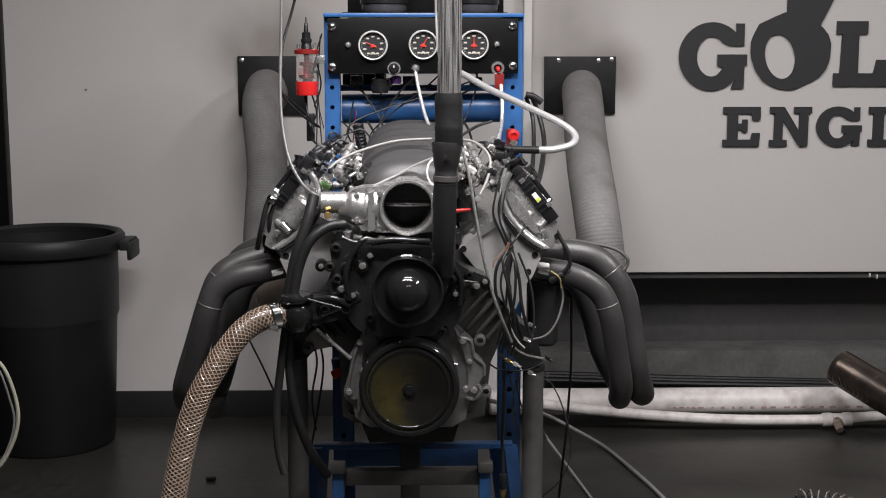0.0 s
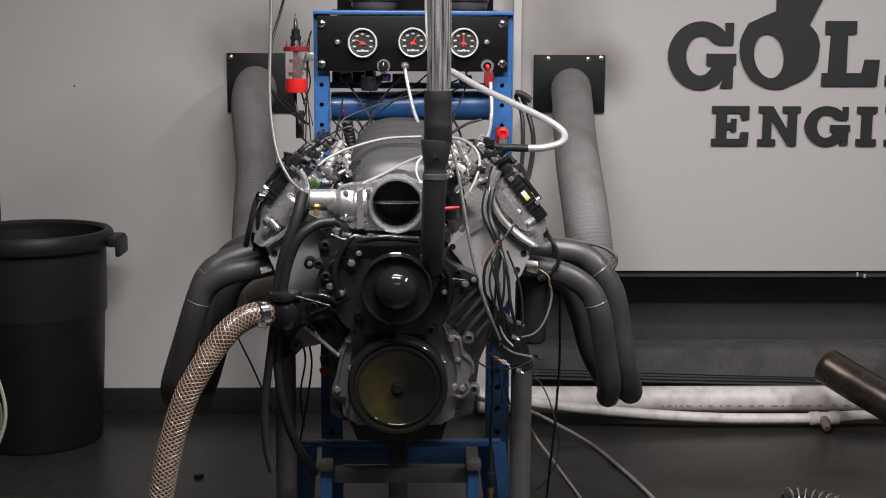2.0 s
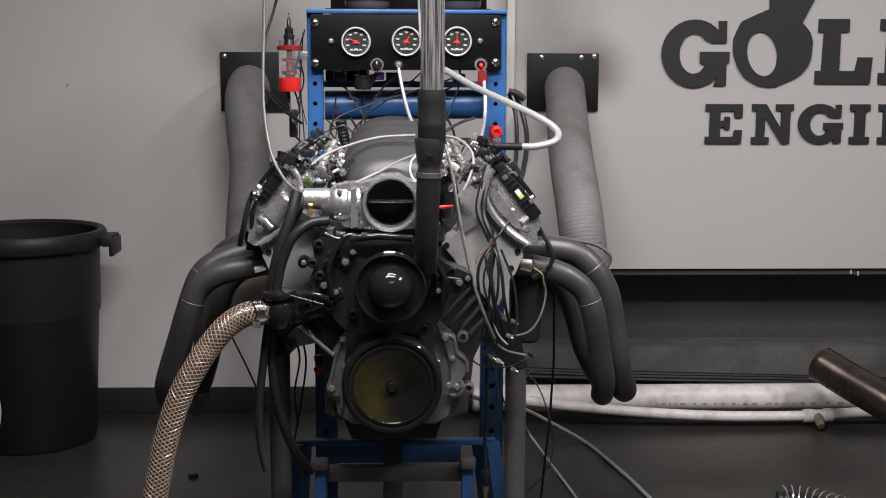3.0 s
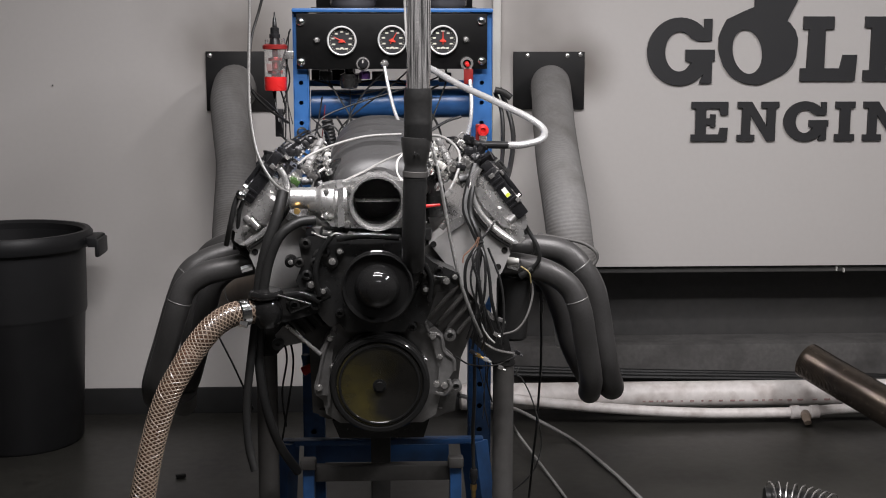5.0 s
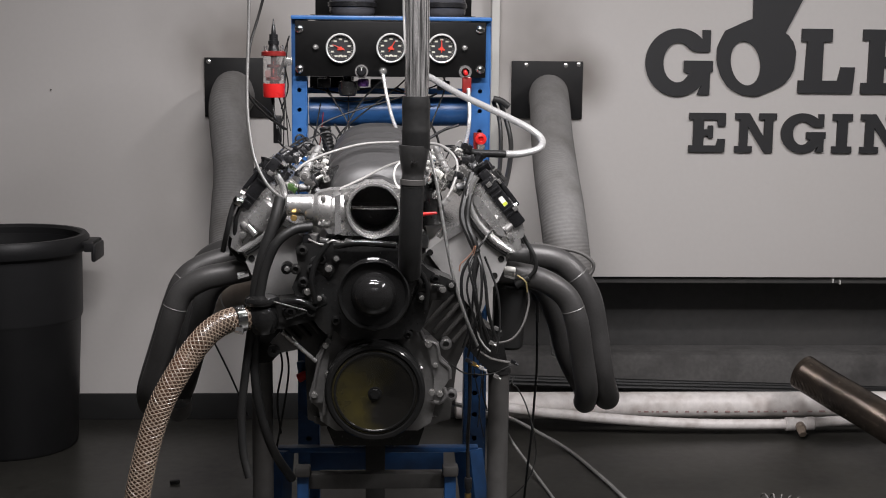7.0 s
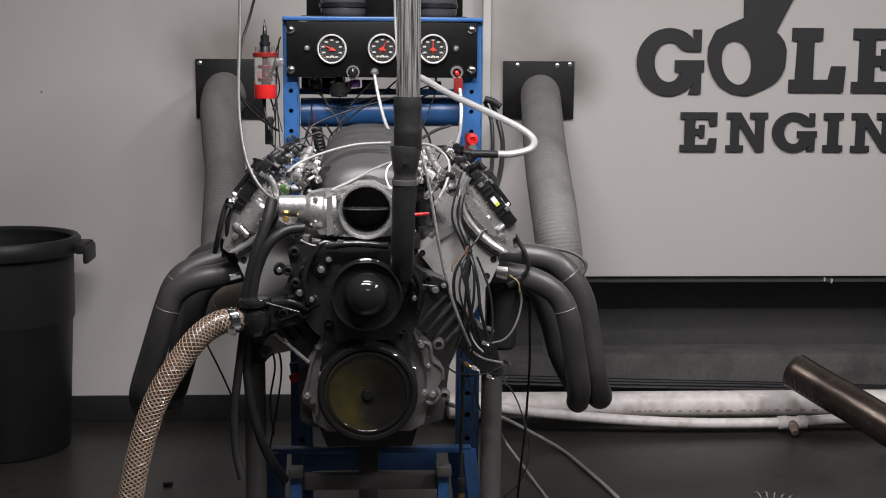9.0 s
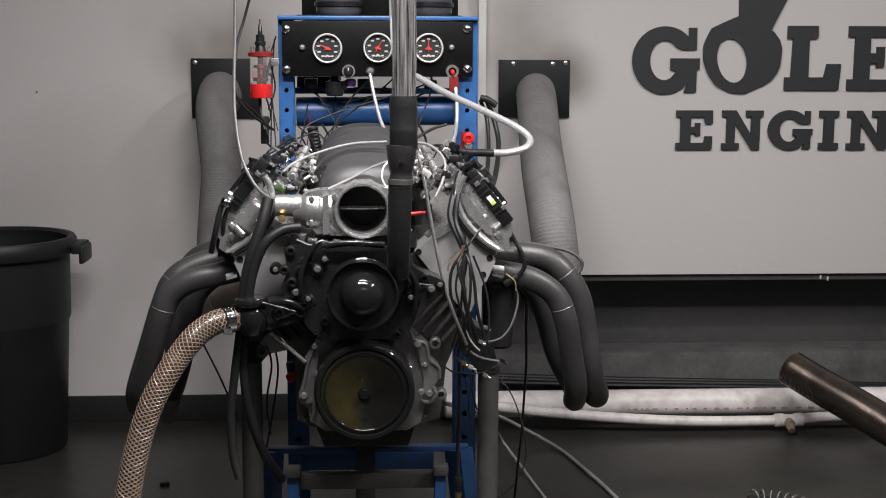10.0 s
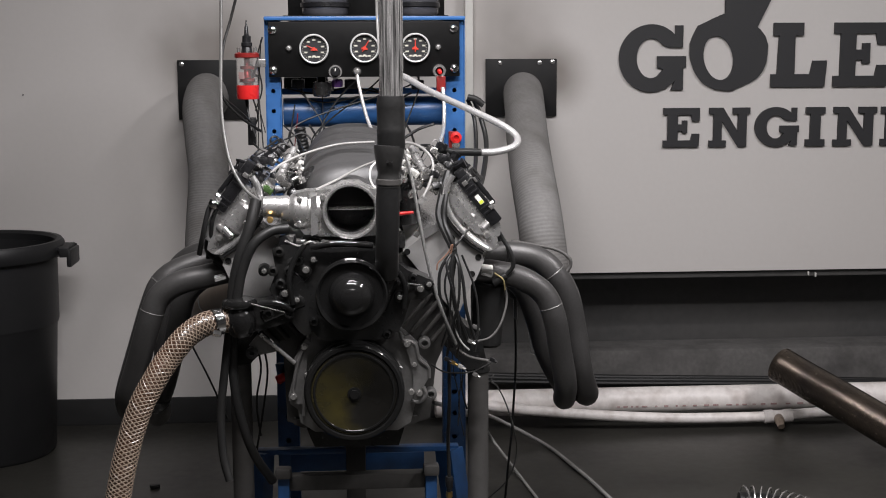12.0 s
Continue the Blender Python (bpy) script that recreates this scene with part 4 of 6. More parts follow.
# valve covers: a rail, a rounded cover, and a coil bracket over it
for side, sgn in (("r", 1), ("l", -1)):
    def m(o):
        return o if sgn > 0 else [(2 * CX - x, z) for x, z in reversed(o)]
    rail = part("valve_cover", prism(B(), m([(0.1801, 0.9874), (0.1853, 1.0022), (0.1969, 1.0065), (0.2137, 0.9927), (0.3024, 0.8849), (0.3056, 0.868), (0.293, 0.8585), (0.2635, 0.8659), (0.2266, 0.8944), (0.196, 0.9367)]), 1.925, 2.42, 0.004), CAST, engine, "aluminium valve cover with a bright lip")
    lip = [Vector(p) for p in ((0.2048, 1.897, 1.0236), (0.1931, 1.897, 1.0022), (0.1885, 1.897, 0.9724), (0.1971, 1.897, 0.9424), (0.2176, 1.897, 0.9135), (0.2454, 1.897, 0.8856), (0.2769, 1.897, 0.8649))]
    groove = [p + Vector((-0.0075, 0.001, -0.0075)) for p in lip]
    if sgn < 0:
        for p in lip + groove:
            p.x = 2 * CX - p.x
    part("cover_lip", hose(B(), lip, 0.0072, 16), MACHINED, rail, "bright rounded lip")
    # black strip added to draw the dark groove below the lip
    part("cover_groove", hose(B(), groove, 0.004, 10), BLACK_RUBBER, rail, "black strip for the shaded groove under the lip")
    part("cover_body", prism(B(), m([(0.2106, 0.9969), (0.2263, 1.0064), (0.2484, 0.999), (0.297, 0.9367), (0.3107, 0.9081), (0.3097, 0.8912), (0.2992, 0.8796)]), 1.935, 2.41, 0.010), CAST, rail)
    for k, (bx_, bz_) in enumerate(((0.2085, 0.9832), (0.2781, 0.8944))):
        x = bx_ if sgn > 0 else 2 * CX - bx_
        part("cover_bolt", bolt(B(), (x, 1.915, bz_), (0, -1, 0), 0.0065, 0.008), STEEL, rail)
    for p0_, p1_ in ((Vector((0.2339, 1.915, 0.9194)), Vector((0.2527, 1.93, 0.9345))), (Vector((0.2654, 1.915, 0.9046)), Vector((0.282, 1.93, 0.9166)))):
        if sgn < 0:
            p0_.x, p1_.x = 2 * CX - p0_.x, 2 * CX - p1_.x
        part("cover_spigot", cyl(B(), p0_, p1_, 0.0085, 0.0075, 16, 0.0025), CAST_DULL, rail)
    pk = prism(B(), m([(0.1938, 0.9811), (0.2085, 0.9832), (0.2496, 0.9325), (0.2718, 0.8934), (0.2529, 0.8986), (0.2118, 0.942)]), 1.905, 1.930, 0.009)
    part("cover_bulge", pk, CAST, rail, "bright rounded cover flank")
    f0, f1 = Vector((0.1563, 1.95, 1.0102)), Vector((0.1229, 2.03, 1.0729))
    if sgn < 0:
        f0.x, f1.x = 2 * CX - f0.x, 2 * CX - f1.x
    ft = part("fuel_fitting", cyl(B(), f0, f1, 0.0078, None, 18, 0.0015), MACHINED, engine, "bright ringed fuel fitting")
    for k in range(4):
        g0 = f0.lerp(f1, 0.08 + 0.22 * k)
        part("ring", cyl(B(), g0, g0 + (f1 - f0).normalized() * 0.005, 0.0098, None, 18, 0.0012), STEEL, ft)
    for k in range(4):
        y = 1.955 + 0.112 * k
        c = Vector((0.2618, 1.955, 0.969))
        c.y = y
        ln = 1.0
        if sgn < 0:
            c += Vector((-0.012, 0, 0.022))
            ln = 0.72
        ang = 52
        def place(dx, dy, dz):
            """Offsets along the cover, along the engine, and out from the cover."""
            a = radians(ang)
            v = Vector((dx * math.cos(a) + dz * math.sin(a), dy, -dx * math.sin(a) + dz * math.cos(a)))
            p = c + v
            if sgn < 0:
                p.x = 2 * CX - p.x
            return p
        tm = pose(0, 0, 0, 0, sgn * ang, 0)
        cb = box(B(), place(0.004, 0, 0), (0.124 * ln, 0.056, 0.029), 0.005, tm)
        co = part("coil_pack", cb, BLACK_PLASTIC, engine, "black ignition coil pack")
        part("coil_lid", box(B(), place(-0.004, 0.004, 0.021), (0.070 * ln, 0.036, 0.010), 0.003, tm), BLACK_PLASTIC, co)
        part("coil_plug", box(B(), place(-0.058, -0.008, 0.004), (0.032, 0.030, 0.022), 0.004, tm), BLACK_PLASTIC, co)
        part("coil_tab", box(B(), place(-0.036, -0.02, 0.020), (0.012, 0.009, 0.006), 0.002, tm), STEEL, co)
        part("coil_bolt", bolt(B(), place(0.026, -0.02, 0.014), Vector((sgn * 0.78, 0, 0.62)), 0.005, 0.008), STEEL, co)
        if sgn > 0 and k == 0:
            part("coil_label", box(B(), place(0.002, -0.0285, 0.001), (0.022, 0.001, 0.010), 0, tm), WHITE, co, "white label")
            part("coil_label_patch", box(B(), place(0.0085, -0.0292, 0.001), (0.007, 0.001, 0.009), 0, tm), YELLOW, co, "yellow-green label patch")
        if k == 0:
            for dx in (-0.03, -0.018, 0.022, 0.034):
                part("coil_fin", box(B(), place(dx, -0.0285, 0.0), (0.005, 0.003, 0.026), 0.001, tm), BLACK_PLASTIC, co)
            part("coil_clip", box(B(), place(-0.045, -0.029, -0.002), (0.010, 0.004, 0.012), 0.001, tm), STEEL, co)
            part("coil_clip", box(B(), place(0.030, -0.030, 0.012), (0.010, 0.004, 0.010), 0.001, tm), STEEL, co)
        bt = B()
        cyl(bt, place(0.06 * ln, 0, -0.002), place(0.084 * ln, 0, -0.008), 0.010, 0.008, 14, 0.002)
        part("coil_boot", bt, BLACK_RUBBER, co)
        a0, a1 = place(0.080 * ln, 0, -0.008), place(0.106 * ln, 0, -0.012)
        a2 = a1 + Vector((sgn * (0.016 + 0.004 * (k % 2)), -0.006, -0.028))
        a25 = a2 + Vector((sgn * 0.006, 0.002, -0.03))
        a3 = a25 + Vector((-sgn * 0.014, 0.006, -0.022))
        part("plug_wire", hose(B(), [a0, a1, a2, a25, a3], 0.0048, 10), BLACK_RUBBER, engine)
        part("plug_boot", cyl(B(), a3, a3 + Vector((-sgn * 0.03, 0.002, -0.018)), 0.0085, 0.010, 12, 0.002), BLACK_RUBBER, engine)

part("cover_end", cyl(B(), (-0.2217, 1.905, 0.9638), (-0.2603, 1.905, 0.9113), 0.0215, 0.0235, 28, 0.006), CAST, engine, "bright rounded valve cover end")
part("cover_neck", cyl(B(), (-0.2739, 1.9, 0.9168), (-0.2568, 1.89, 0.899), 0.0095, 0.0085, 18, 0.002), MACHINED, engine, "bright cover spigot")
part("plug_cap", cyl(B(), (-0.2916, 1.92, 0.9622), (-0.3021, 1.91, 0.9705), 0.011, 0.009, 18, 0.003), CHROME, engine, "bright plug cap")
part("plug_boot", hose(B(), [(-0.2995, 1.93, 0.9727), (-0.3097, 1.92, 0.9479), (-0.321, 1.92, 0.9016), (-0.3328, 1.94, 0.8566)], 0.00576, 12), BLACK_RUBBER, engine)
part("plug_wire", hose(B(), [(-0.2893, 1.94, 0.9638), (-0.3015, 1.93, 0.9306), (-0.3078, 1.94, 0.8902), (-0.3175, 1.96, 0.8454)], 0.0047, 10), BLACK_RUBBER, engine)

# front cover, oil pan
part("front_cover", prism(B(), [(-0.106, 0.6761), (-0.1187, 0.6708), (-0.1313, 0.6443), (-0.1333, 0.6092), (-0.1448, 0.5667), (-0.1426, 0.5444), (-0.1277, 0.5327), (-0.1224, 0.504), (-0.0916, 0.4827), (0.084, 0.4826), (0.1114, 0.4996), (0.1208, 0.54), (0.142, 0.5495), (0.1419, 0.5718), (0.1302, 0.5963), (0.1269, 0.6462), (0.1099, 0.6802), (0.0833, 0.7079), (0.0832, 0.744), (-0.0967, 0.7441), (-0.0965, 0.6953)], 1.865, 1.924, 0.004), CAST_DULL, engine, "grey cast front cover")
part("cover_rib", hose(B(), [(-0.1061, 1.862, 0.6751), (-0.0957, 1.862, 0.724), (-0.0926, 1.862, 0.7538)], 0.00476, 8), CAST, engine)
for pts in ([(0.097, 1.856, 0.6813), (0.1213, 1.853, 0.6717), (0.1288, 1.852, 0.6409), (0.148, 1.853, 0.6217), (0.1502, 1.855, 0.5983)], [(0.1386, 1.853, 0.5791), (0.1429, 1.852, 0.562), (0.1291, 1.853, 0.5472), (0.1101, 1.856, 0.5494)], [(0.0831, 1.858, 0.742), (0.0863, 1.855, 0.7069), (0.0948, 1.854, 0.6835)], [(-0.1023, 1.855, 0.6761), (-0.114, 1.853, 0.6623), (-0.1266, 1.853, 0.6282), (-0.136, 1.853, 0.5793), (-0.1411, 1.855, 0.5538)], [(-0.1073, 1.856, 0.6155), (-0.1126, 1.854, 0.5665), (-0.1154, 1.858, 0.5208)]):
    part("cover_bead", hose(B(), pts, 0.0042, 8), CAST_DULL, engine)
part("cover_flange", prism(B(), [(0.0906, 0.6845), (0.1096, 0.692), (0.1266, 0.6749), (0.1288, 0.6483), (0.1469, 0.6313), (0.1512, 0.6015), (0.1386, 0.5802), (0.146, 0.5621), (0.1387, 0.5472), (0.1154, 0.5472), (0.1173, 0.6015), (0.1076, 0.6462)], 1.853, 1.866, 0.003), CAST_DULL, engine)
part("cover_flange", prism(B(), [(-0.1077, 0.6879), (-0.096, 0.6783), (-0.1034, 0.6538), (-0.1085, 0.6144), (-0.1083, 0.5473), (-0.1422, 0.5473), (-0.1465, 0.5654), (-0.1319, 0.6144), (-0.132, 0.6463), (-0.1193, 0.6676)], 1.853, 1.866, 0.003), CAST_DULL, engine)
for q, rr in (((0.1419, 0.6706), 0.0125), ((0.1548, 0.5594), 0.0125), ((-0.152, 0.8668), 0.0115)):
    part("cast_ear", lathe(B(), (q[0], 1.885, q[1]), (0, -1, 0), [(rr, 0), (rr, 0.01898), (rr * 0.55, 0.02108), (rr * 0.5, 0.00422), (0, 0.00422)], 20), CAST_DULL if q[1] < 0.8 else BLACK_SATIN, engine)
part("oil_pan", prism(B(), [(-0.113, 0.46), (0.1007, 0.4599), (0.0883, 0.4202), (-0.0972, 0.4203)], 1.96, 2.42, 0.008), BLACK_SATIN, engine, "black oil pan")
part("oil_pan_rail", prism(B(), [(-0.1385, 0.4978), (0.128, 0.4977), (0.1281, 0.485), (0.1102, 0.4777), (-0.1196, 0.4778), (-0.1395, 0.4852)], 1.915, 2.40, 0.003), GASKET, engine)

# crank damper
bc = (-0.0075, 1.8, 0.5868)
dm = part("crank_damper", lathe(B(), (bc[0], 1.86, bc[2]), (0, -1, 0), [(0.09738, 0), (0.1032, 0.00423), (0.1032, 0.01905), (0.09421, 0.02329), (0.09421, 0.02964), (0.1032, 0.03387), (0.10426, 0.06563), (0.10215, 0.07409), (0.09844, 0.07727), (0.09209, 0.07727), (0.08944, 0.07304), (0.08627, 0.07304), (0.08362, 0.07621), (0.08045, 0.07621), (0.07833, 0.06774)], 72), BLACK_GLOSS, engine, "glossy black crankshaft damper")
face = part("damper_face", lathe(B(), (bc[0], 1.7865, bc[2]), (0, -1, 0), [(0.0885, -0.012), (0.0885, 0), (0.0875, 0.0012), (0.084, 0.001), (0.080, -0.0005), (0.056, -0.001), (0.054, -0.0025), (0.034, -0.003), (0.032, -0.0045), (0, -0.0045)], 72), OLIVE, dm, "glossy dark damper face with a painted olive reflection")
part("damper_bolt", bolt(B(), (bc[0], 1.7912, bc[2] - 0.004), (0, -1, 0), 0.011, 0.006), BLACK_GLOSS, face)

# water pump
wp = part("water_pump", prism(B(), [(-0.1716, 0.8806), (-0.1546, 0.8891), (-0.1067, 0.8945), (-0.048, 0.8826), (0.0468, 0.8826), (0.1056, 0.8344), (0.1504, 0.8151), (0.1558, 0.7862), (0.1366, 0.7744), (0.1111, 0.7723), (0.0963, 0.7263), (0.0846, 0.7038), (0.0654, 0.7113), (0.0463, 0.69), (-0.0751, 0.69), (-0.0901, 0.7082), (-0.1082, 0.6997), (-0.1242, 0.7147), (-0.1338, 0.7307), (-0.203, 0.7115), (-0.2744, 0.7115), (-0.2767, 0.7629), (-0.2266, 0.7693), (-0.167, 0.7746), (-0.1788, 0.7982), (-0.164, 0.8346)], 1.825, 1.89, 0.006), BLACK_SATIN, engine, "black painted water pump")
for a, b, r in (((-0.1999, 1.84, 0.7402), (-0.1055, 1.84, 0.7765), 0.020), ((0.0705, 1.83, 0.8257), (0.0356, 1.83, 0.7541), 0.024), ((0.1293, 1.84, 0.7998), (0.0592, 1.84, 0.7764), 0.016), ((-0.1408, 1.84, 0.8598), (-0.094, 1.84, 0.8234), 0.020)):
    part("pump_rib", cyl(B(), a, b, r, None, 18, 0.006), BLACK_SATIN, wp)
for a in ((-0.1567, 1.825, 0.8774), (-0.1012, 1.825, 0.8377), (-0.1374, 1.825, 0.8377), (-0.1554, 1.825, 0.8121), (-0.1479, 1.825, 0.7885), (-0.1704, 1.825, 0.8378), (0.0992, 1.82, 0.8035), (0.1301, 1.82, 0.7959), (-0.1385, 1.82, 0.75)):
    part("pump_boss", lathe(B(), a, (0, -1, 0), [(0.0105, 0), (0.0105, 0.009), (0.006, 0.011), (0.005, 0.005), (0, 0.005)], 18), BLACK_SATIN, wp)
pc = (-0.0103, 1.8, 0.7942)
pu = part("pump_pulley", lathe(B(), (pc[0], 1.80, pc[2]), (0, -1, 0), [(0.065, 0), (0.0726, 0.004), (0.073, 0.011), (0.0689, 0.015), (0.0689, 0.028), (0.073, 0.032), (0.073, 0.038), (0.070, 0.0415), (0.066, 0.038), (0.0633, 0.032), (0.0465, 0.031), (0.0455, 0.035), (0.0435, 0.044), (0.0395, 0.053), (0.0335, 0.0605), (0.0265, 0.0655), (0.0225, 0.0672), (0.0215, 0.0695), (0.0165, 0.0715), (0.0105, 0.073), (0, 0.0735)], 72), BLACK_GLOSS, engine, "glossy black water pump pulley with a domed hub")
for a in ((-0.1464, 1.815, 0.7919), (-0.1112, 1.85, 0.7486), (0.0967, 1.85, 0.7517), (0.0745, 1.85, 0.7208), (-0.111, 1.85, 0.6719), (0.1043, 1.85, 0.6739), (-0.135, 1.85, 0.5654), (0.129, 1.85, 0.5673), (-0.1028, 1.815, 0.8401), (0.131, 1.81, 0.7983), (-0.1154, 1.85, 0.7262), (0.1121, 1.85, 0.5706)):
    part("bolt", bolt(B(), a, (0, -1, 0), 0.0056, 0.010), STEEL, engine, "zinc flange bolt")
for a, b in (((-0.2146, 1.8, 0.7739), (-0.1471, 1.8, 0.7546)), ((0.1063, 1.8, 0.8103), (0.133, 1.8, 0.807))):
    part("stud", cyl(B(), a, b, 0.002, None, 10), ANODISED, engine)
# inlet and thermostat neck
nk = part("thermostat_neck", lathe(B(), (-0.2378, 1.83, 0.7126), (-0.05, 0, 1), [(0, -0.01277), (0.02128, -0.01064), (0.02872, 0), (0.03245, 0.01489), (0.03298, 0.02766), (0.02979, 0.04043), (0.02553, 0.04681), (0.03085, 0.04894), (0.03511, 0.05319), (0.03617, 0.05957), (0.03298, 0.06596), (0.02128, 0.07021), (0, 0.07128)], 40), BLACK_GLOSS, engine, "glossy black thermostat housing")
part("neck_stub", cyl(B(), (-0.2379, 1.83, 0.735), (-0.306, 1.83, 0.7276), 0.02128, None, 24, 0.003), BLACK_SATIN, nk)

# throttle body
tc = (-0.0104, 1.84, 0.9569)
tb = part("throttle_body", pierced(B(), [ray_out([(-0.0868, 0.9908), (-0.072, 1.0004), (-0.0465, 1.0047), (-0.0274, 1.0153), (0.0076, 1.0153), (0.0257, 1.0046), (0.0534, 1.0003), (0.0651, 0.9907), (0.063, 0.9694), (0.0535, 0.9513), (0.061, 0.9224), (0.0536, 0.9064), (0.0207, 0.9043), (-0.01, 0.8958), (-0.0419, 0.9044), (-0.077, 0.9044), (-0.0908, 0.9225)], tc[0], tc[2], 2 * math.pi * k / 64) for k in range(64)], ellipse(tc[0], tc[2], 0.05034, 0.05034, 64), 1.845, 1.915), CAST, engine, "cast aluminium throttle body")
part("bore_ring", lathe(B(), (tc[0], 1.915, tc[2]), (0, -1, 0), [(0.05224, 0.07344), (0.05741, 0.07344), (0.05799, 0.08183), (0.05627, 0.08708), (0.05281, 0.08708), (0.04995, 0.08183), (0.04937, 0.06295), (0.0488, 0), (0.05224, 0)], 72), MACHINED, tb, "bright machined bore ring")
part("bore", lathe(B(), (tc[0], 1.985, tc[2]), (0, -1, 0), [(0, 0), (0.04998, 0), (0.04885, 0.08823), (0.05112, 0.08823), (0.05339, 0)], 48), BLACK_PLASTIC, tb)
bl = B()
lathe(bl, (tc[0], 1.895, tc[2]), (0, 0.06, 1), [(0, -0.00126), (0.0478, -0.00126), (0.0478, 0.00126), (0, 0.00126)], 48)
part("throttle_blade", bl, STEEL, tb, "open steel throttle blade")
part("throttle_shaft", cyl(B(), (tc[0] - 0.04596, 1.895, tc[2]), (tc[0] + 0.04596, 1.895, tc[2]), 0.00368, None, 12), STEEL, tb)
for a in ((-0.0677, 1.845, 0.9855), (0.047, 1.845, 0.9854), (-0.0727, 1.845, 0.9129), (0.0494, 1.845, 0.9128)):
    part("throttle_bolt", bolt(B(), a, (0, -1, 0), 0.0068, 0.008), STEEL, tb)
part("actuator_neck", cyl(B(), (-0.1919, 1.86, 0.9656), (-0.1337, 1.86, 0.9656), 0.02225, 0.02283, 32, 0.004), CAST, tb, "bright motor housing")
part("actuator_block", lathe(B(), (-0.1524, 1.865, 0.9558), (1, 0, 0), [(0, 0), (0.02341, 0), (0.02691, 0.00423), (0.02808, 0.01481), (0.03627, 0.02327), (0.03861, 0.02961), (0.03861, 0.05288), (0.0351, 0.05711), (0.0351, 0.06557), (0.03978, 0.0698), (0.03978, 0.08038), (0, 0.08038)], 40), CAST, tb)
part("actuator_saddle", prism(B(), [(-0.1252, 0.9931), (-0.104, 0.9985), (-0.0721, 1.0006), (-0.0718, 0.9066), (-0.1048, 0.9088), (-0.1165, 0.9227), (-0.0953, 0.9419), (-0.0954, 0.9771)], 1.842, 1.90, 0.006), CAST, tb)
part("actuator_rib", prism(B(), [(-0.0909, 0.9875), (-0.0792, 0.9918), (-0.0768, 0.9126), (-0.0907, 0.9083)], 1.826, 1.85, 0.004), MACHINED, tb)
for a in ((-0.114, 1.832, 0.9819), (-0.1149, 1.832, 0.9295)):
    part("actuator_screw", bolt(B(), a, (0, -1, 0), 0.0042, 0.005), STEEL, tb)
part("brass_plug", cyl(B(), (-0.1751, 1.84, 0.9409), (-0.174, 1.825, 0.9427), 0.00744, None, 6, 0.001), BRASS, tb)
part("actuator_plug", box(B(), (-0.1404, 1.85, 0.8978), (0.03393, 0.03181, 0.02121), 0.004), BLACK_PLASTIC, tb)

# intake manifold: a ribbed plenum that rises to the rear
def plenum(y0, y1, zt0, zt1, hw, zb, n=44, seg=36):
    bm, rings = B(), []
    for i in range(n + 1):
        t = i / n
        y = y0 + (y1 - y0) * t
        nose = math.sqrt(max(0.0, 1 - (1 - t / 0.3) ** 2)) if t < 0.3 else 1.0
        zt = zt0 + (zt1 - zt0) * min(1, t * 1.2)
        rib = 0.0065 * max(0.0, math.sin(t * 2 * math.pi * 5.5)) ** 0.6
        ring = []
        for k in range(seg + 1):
            a = math.pi * k / seg
            cx, sz = math.cos(a), math.sin(a)
            x = CX + (hw * (0.55 + 0.45 * nose) + rib) * math.copysign(abs(cx) ** 0.75, cx)
            ring.append(bm.verts.new((x, y, zb + ((zt - zb) * (0.35 + 0.65 * nose) + rib) * abs(sz) ** 0.8)))
        rings.append(ring)
    for a, b in zip(rings, rings[1:]):
        for k in range(seg):
            bm.faces.new((a[k], a[k + 1], b[k + 1], b[k]))
    bm.faces.new(rings[0])
    bm.faces.new(rings[-1][::-1])
    return bm


inm = part("intake_manifold", plenum(1.94, 2.40, 1.058, 1.102, 0.11539, 0.961), INTAKE, engine, "black nylon intake manifold with ribbed plenum")
for sgn in (1, -1):
    for k in range(4):
        y = 2.02 + 0.105 * k
        part("runner", hose(B(), [(CX + sgn * 0.06, y, 1.014), (CX + sgn * 0.095, y, 1.002), (CX + sgn * 0.116, y, 0.961), (CX + sgn * 0.122, y, 0.907)], 0.027, 14), BLACK_SATIN, inm)
part("manifold_neck", lathe(B(), (tc[0], 2.0, tc[2]), (0, -1, 0), [(0.05735, 0), (0.06788, 0), (0.0632, 0.08286), (0.06086, 0.08803), (0.05735, 0.08803), (0.05735, 0)], 40), INTAKE, inm)
part("valley_cover", span(B(), (CX - 0.11, 1.93, 0.864), (CX + 0.11, 2.40, 0.893), 0.006), BLACK_SATIN, engine)

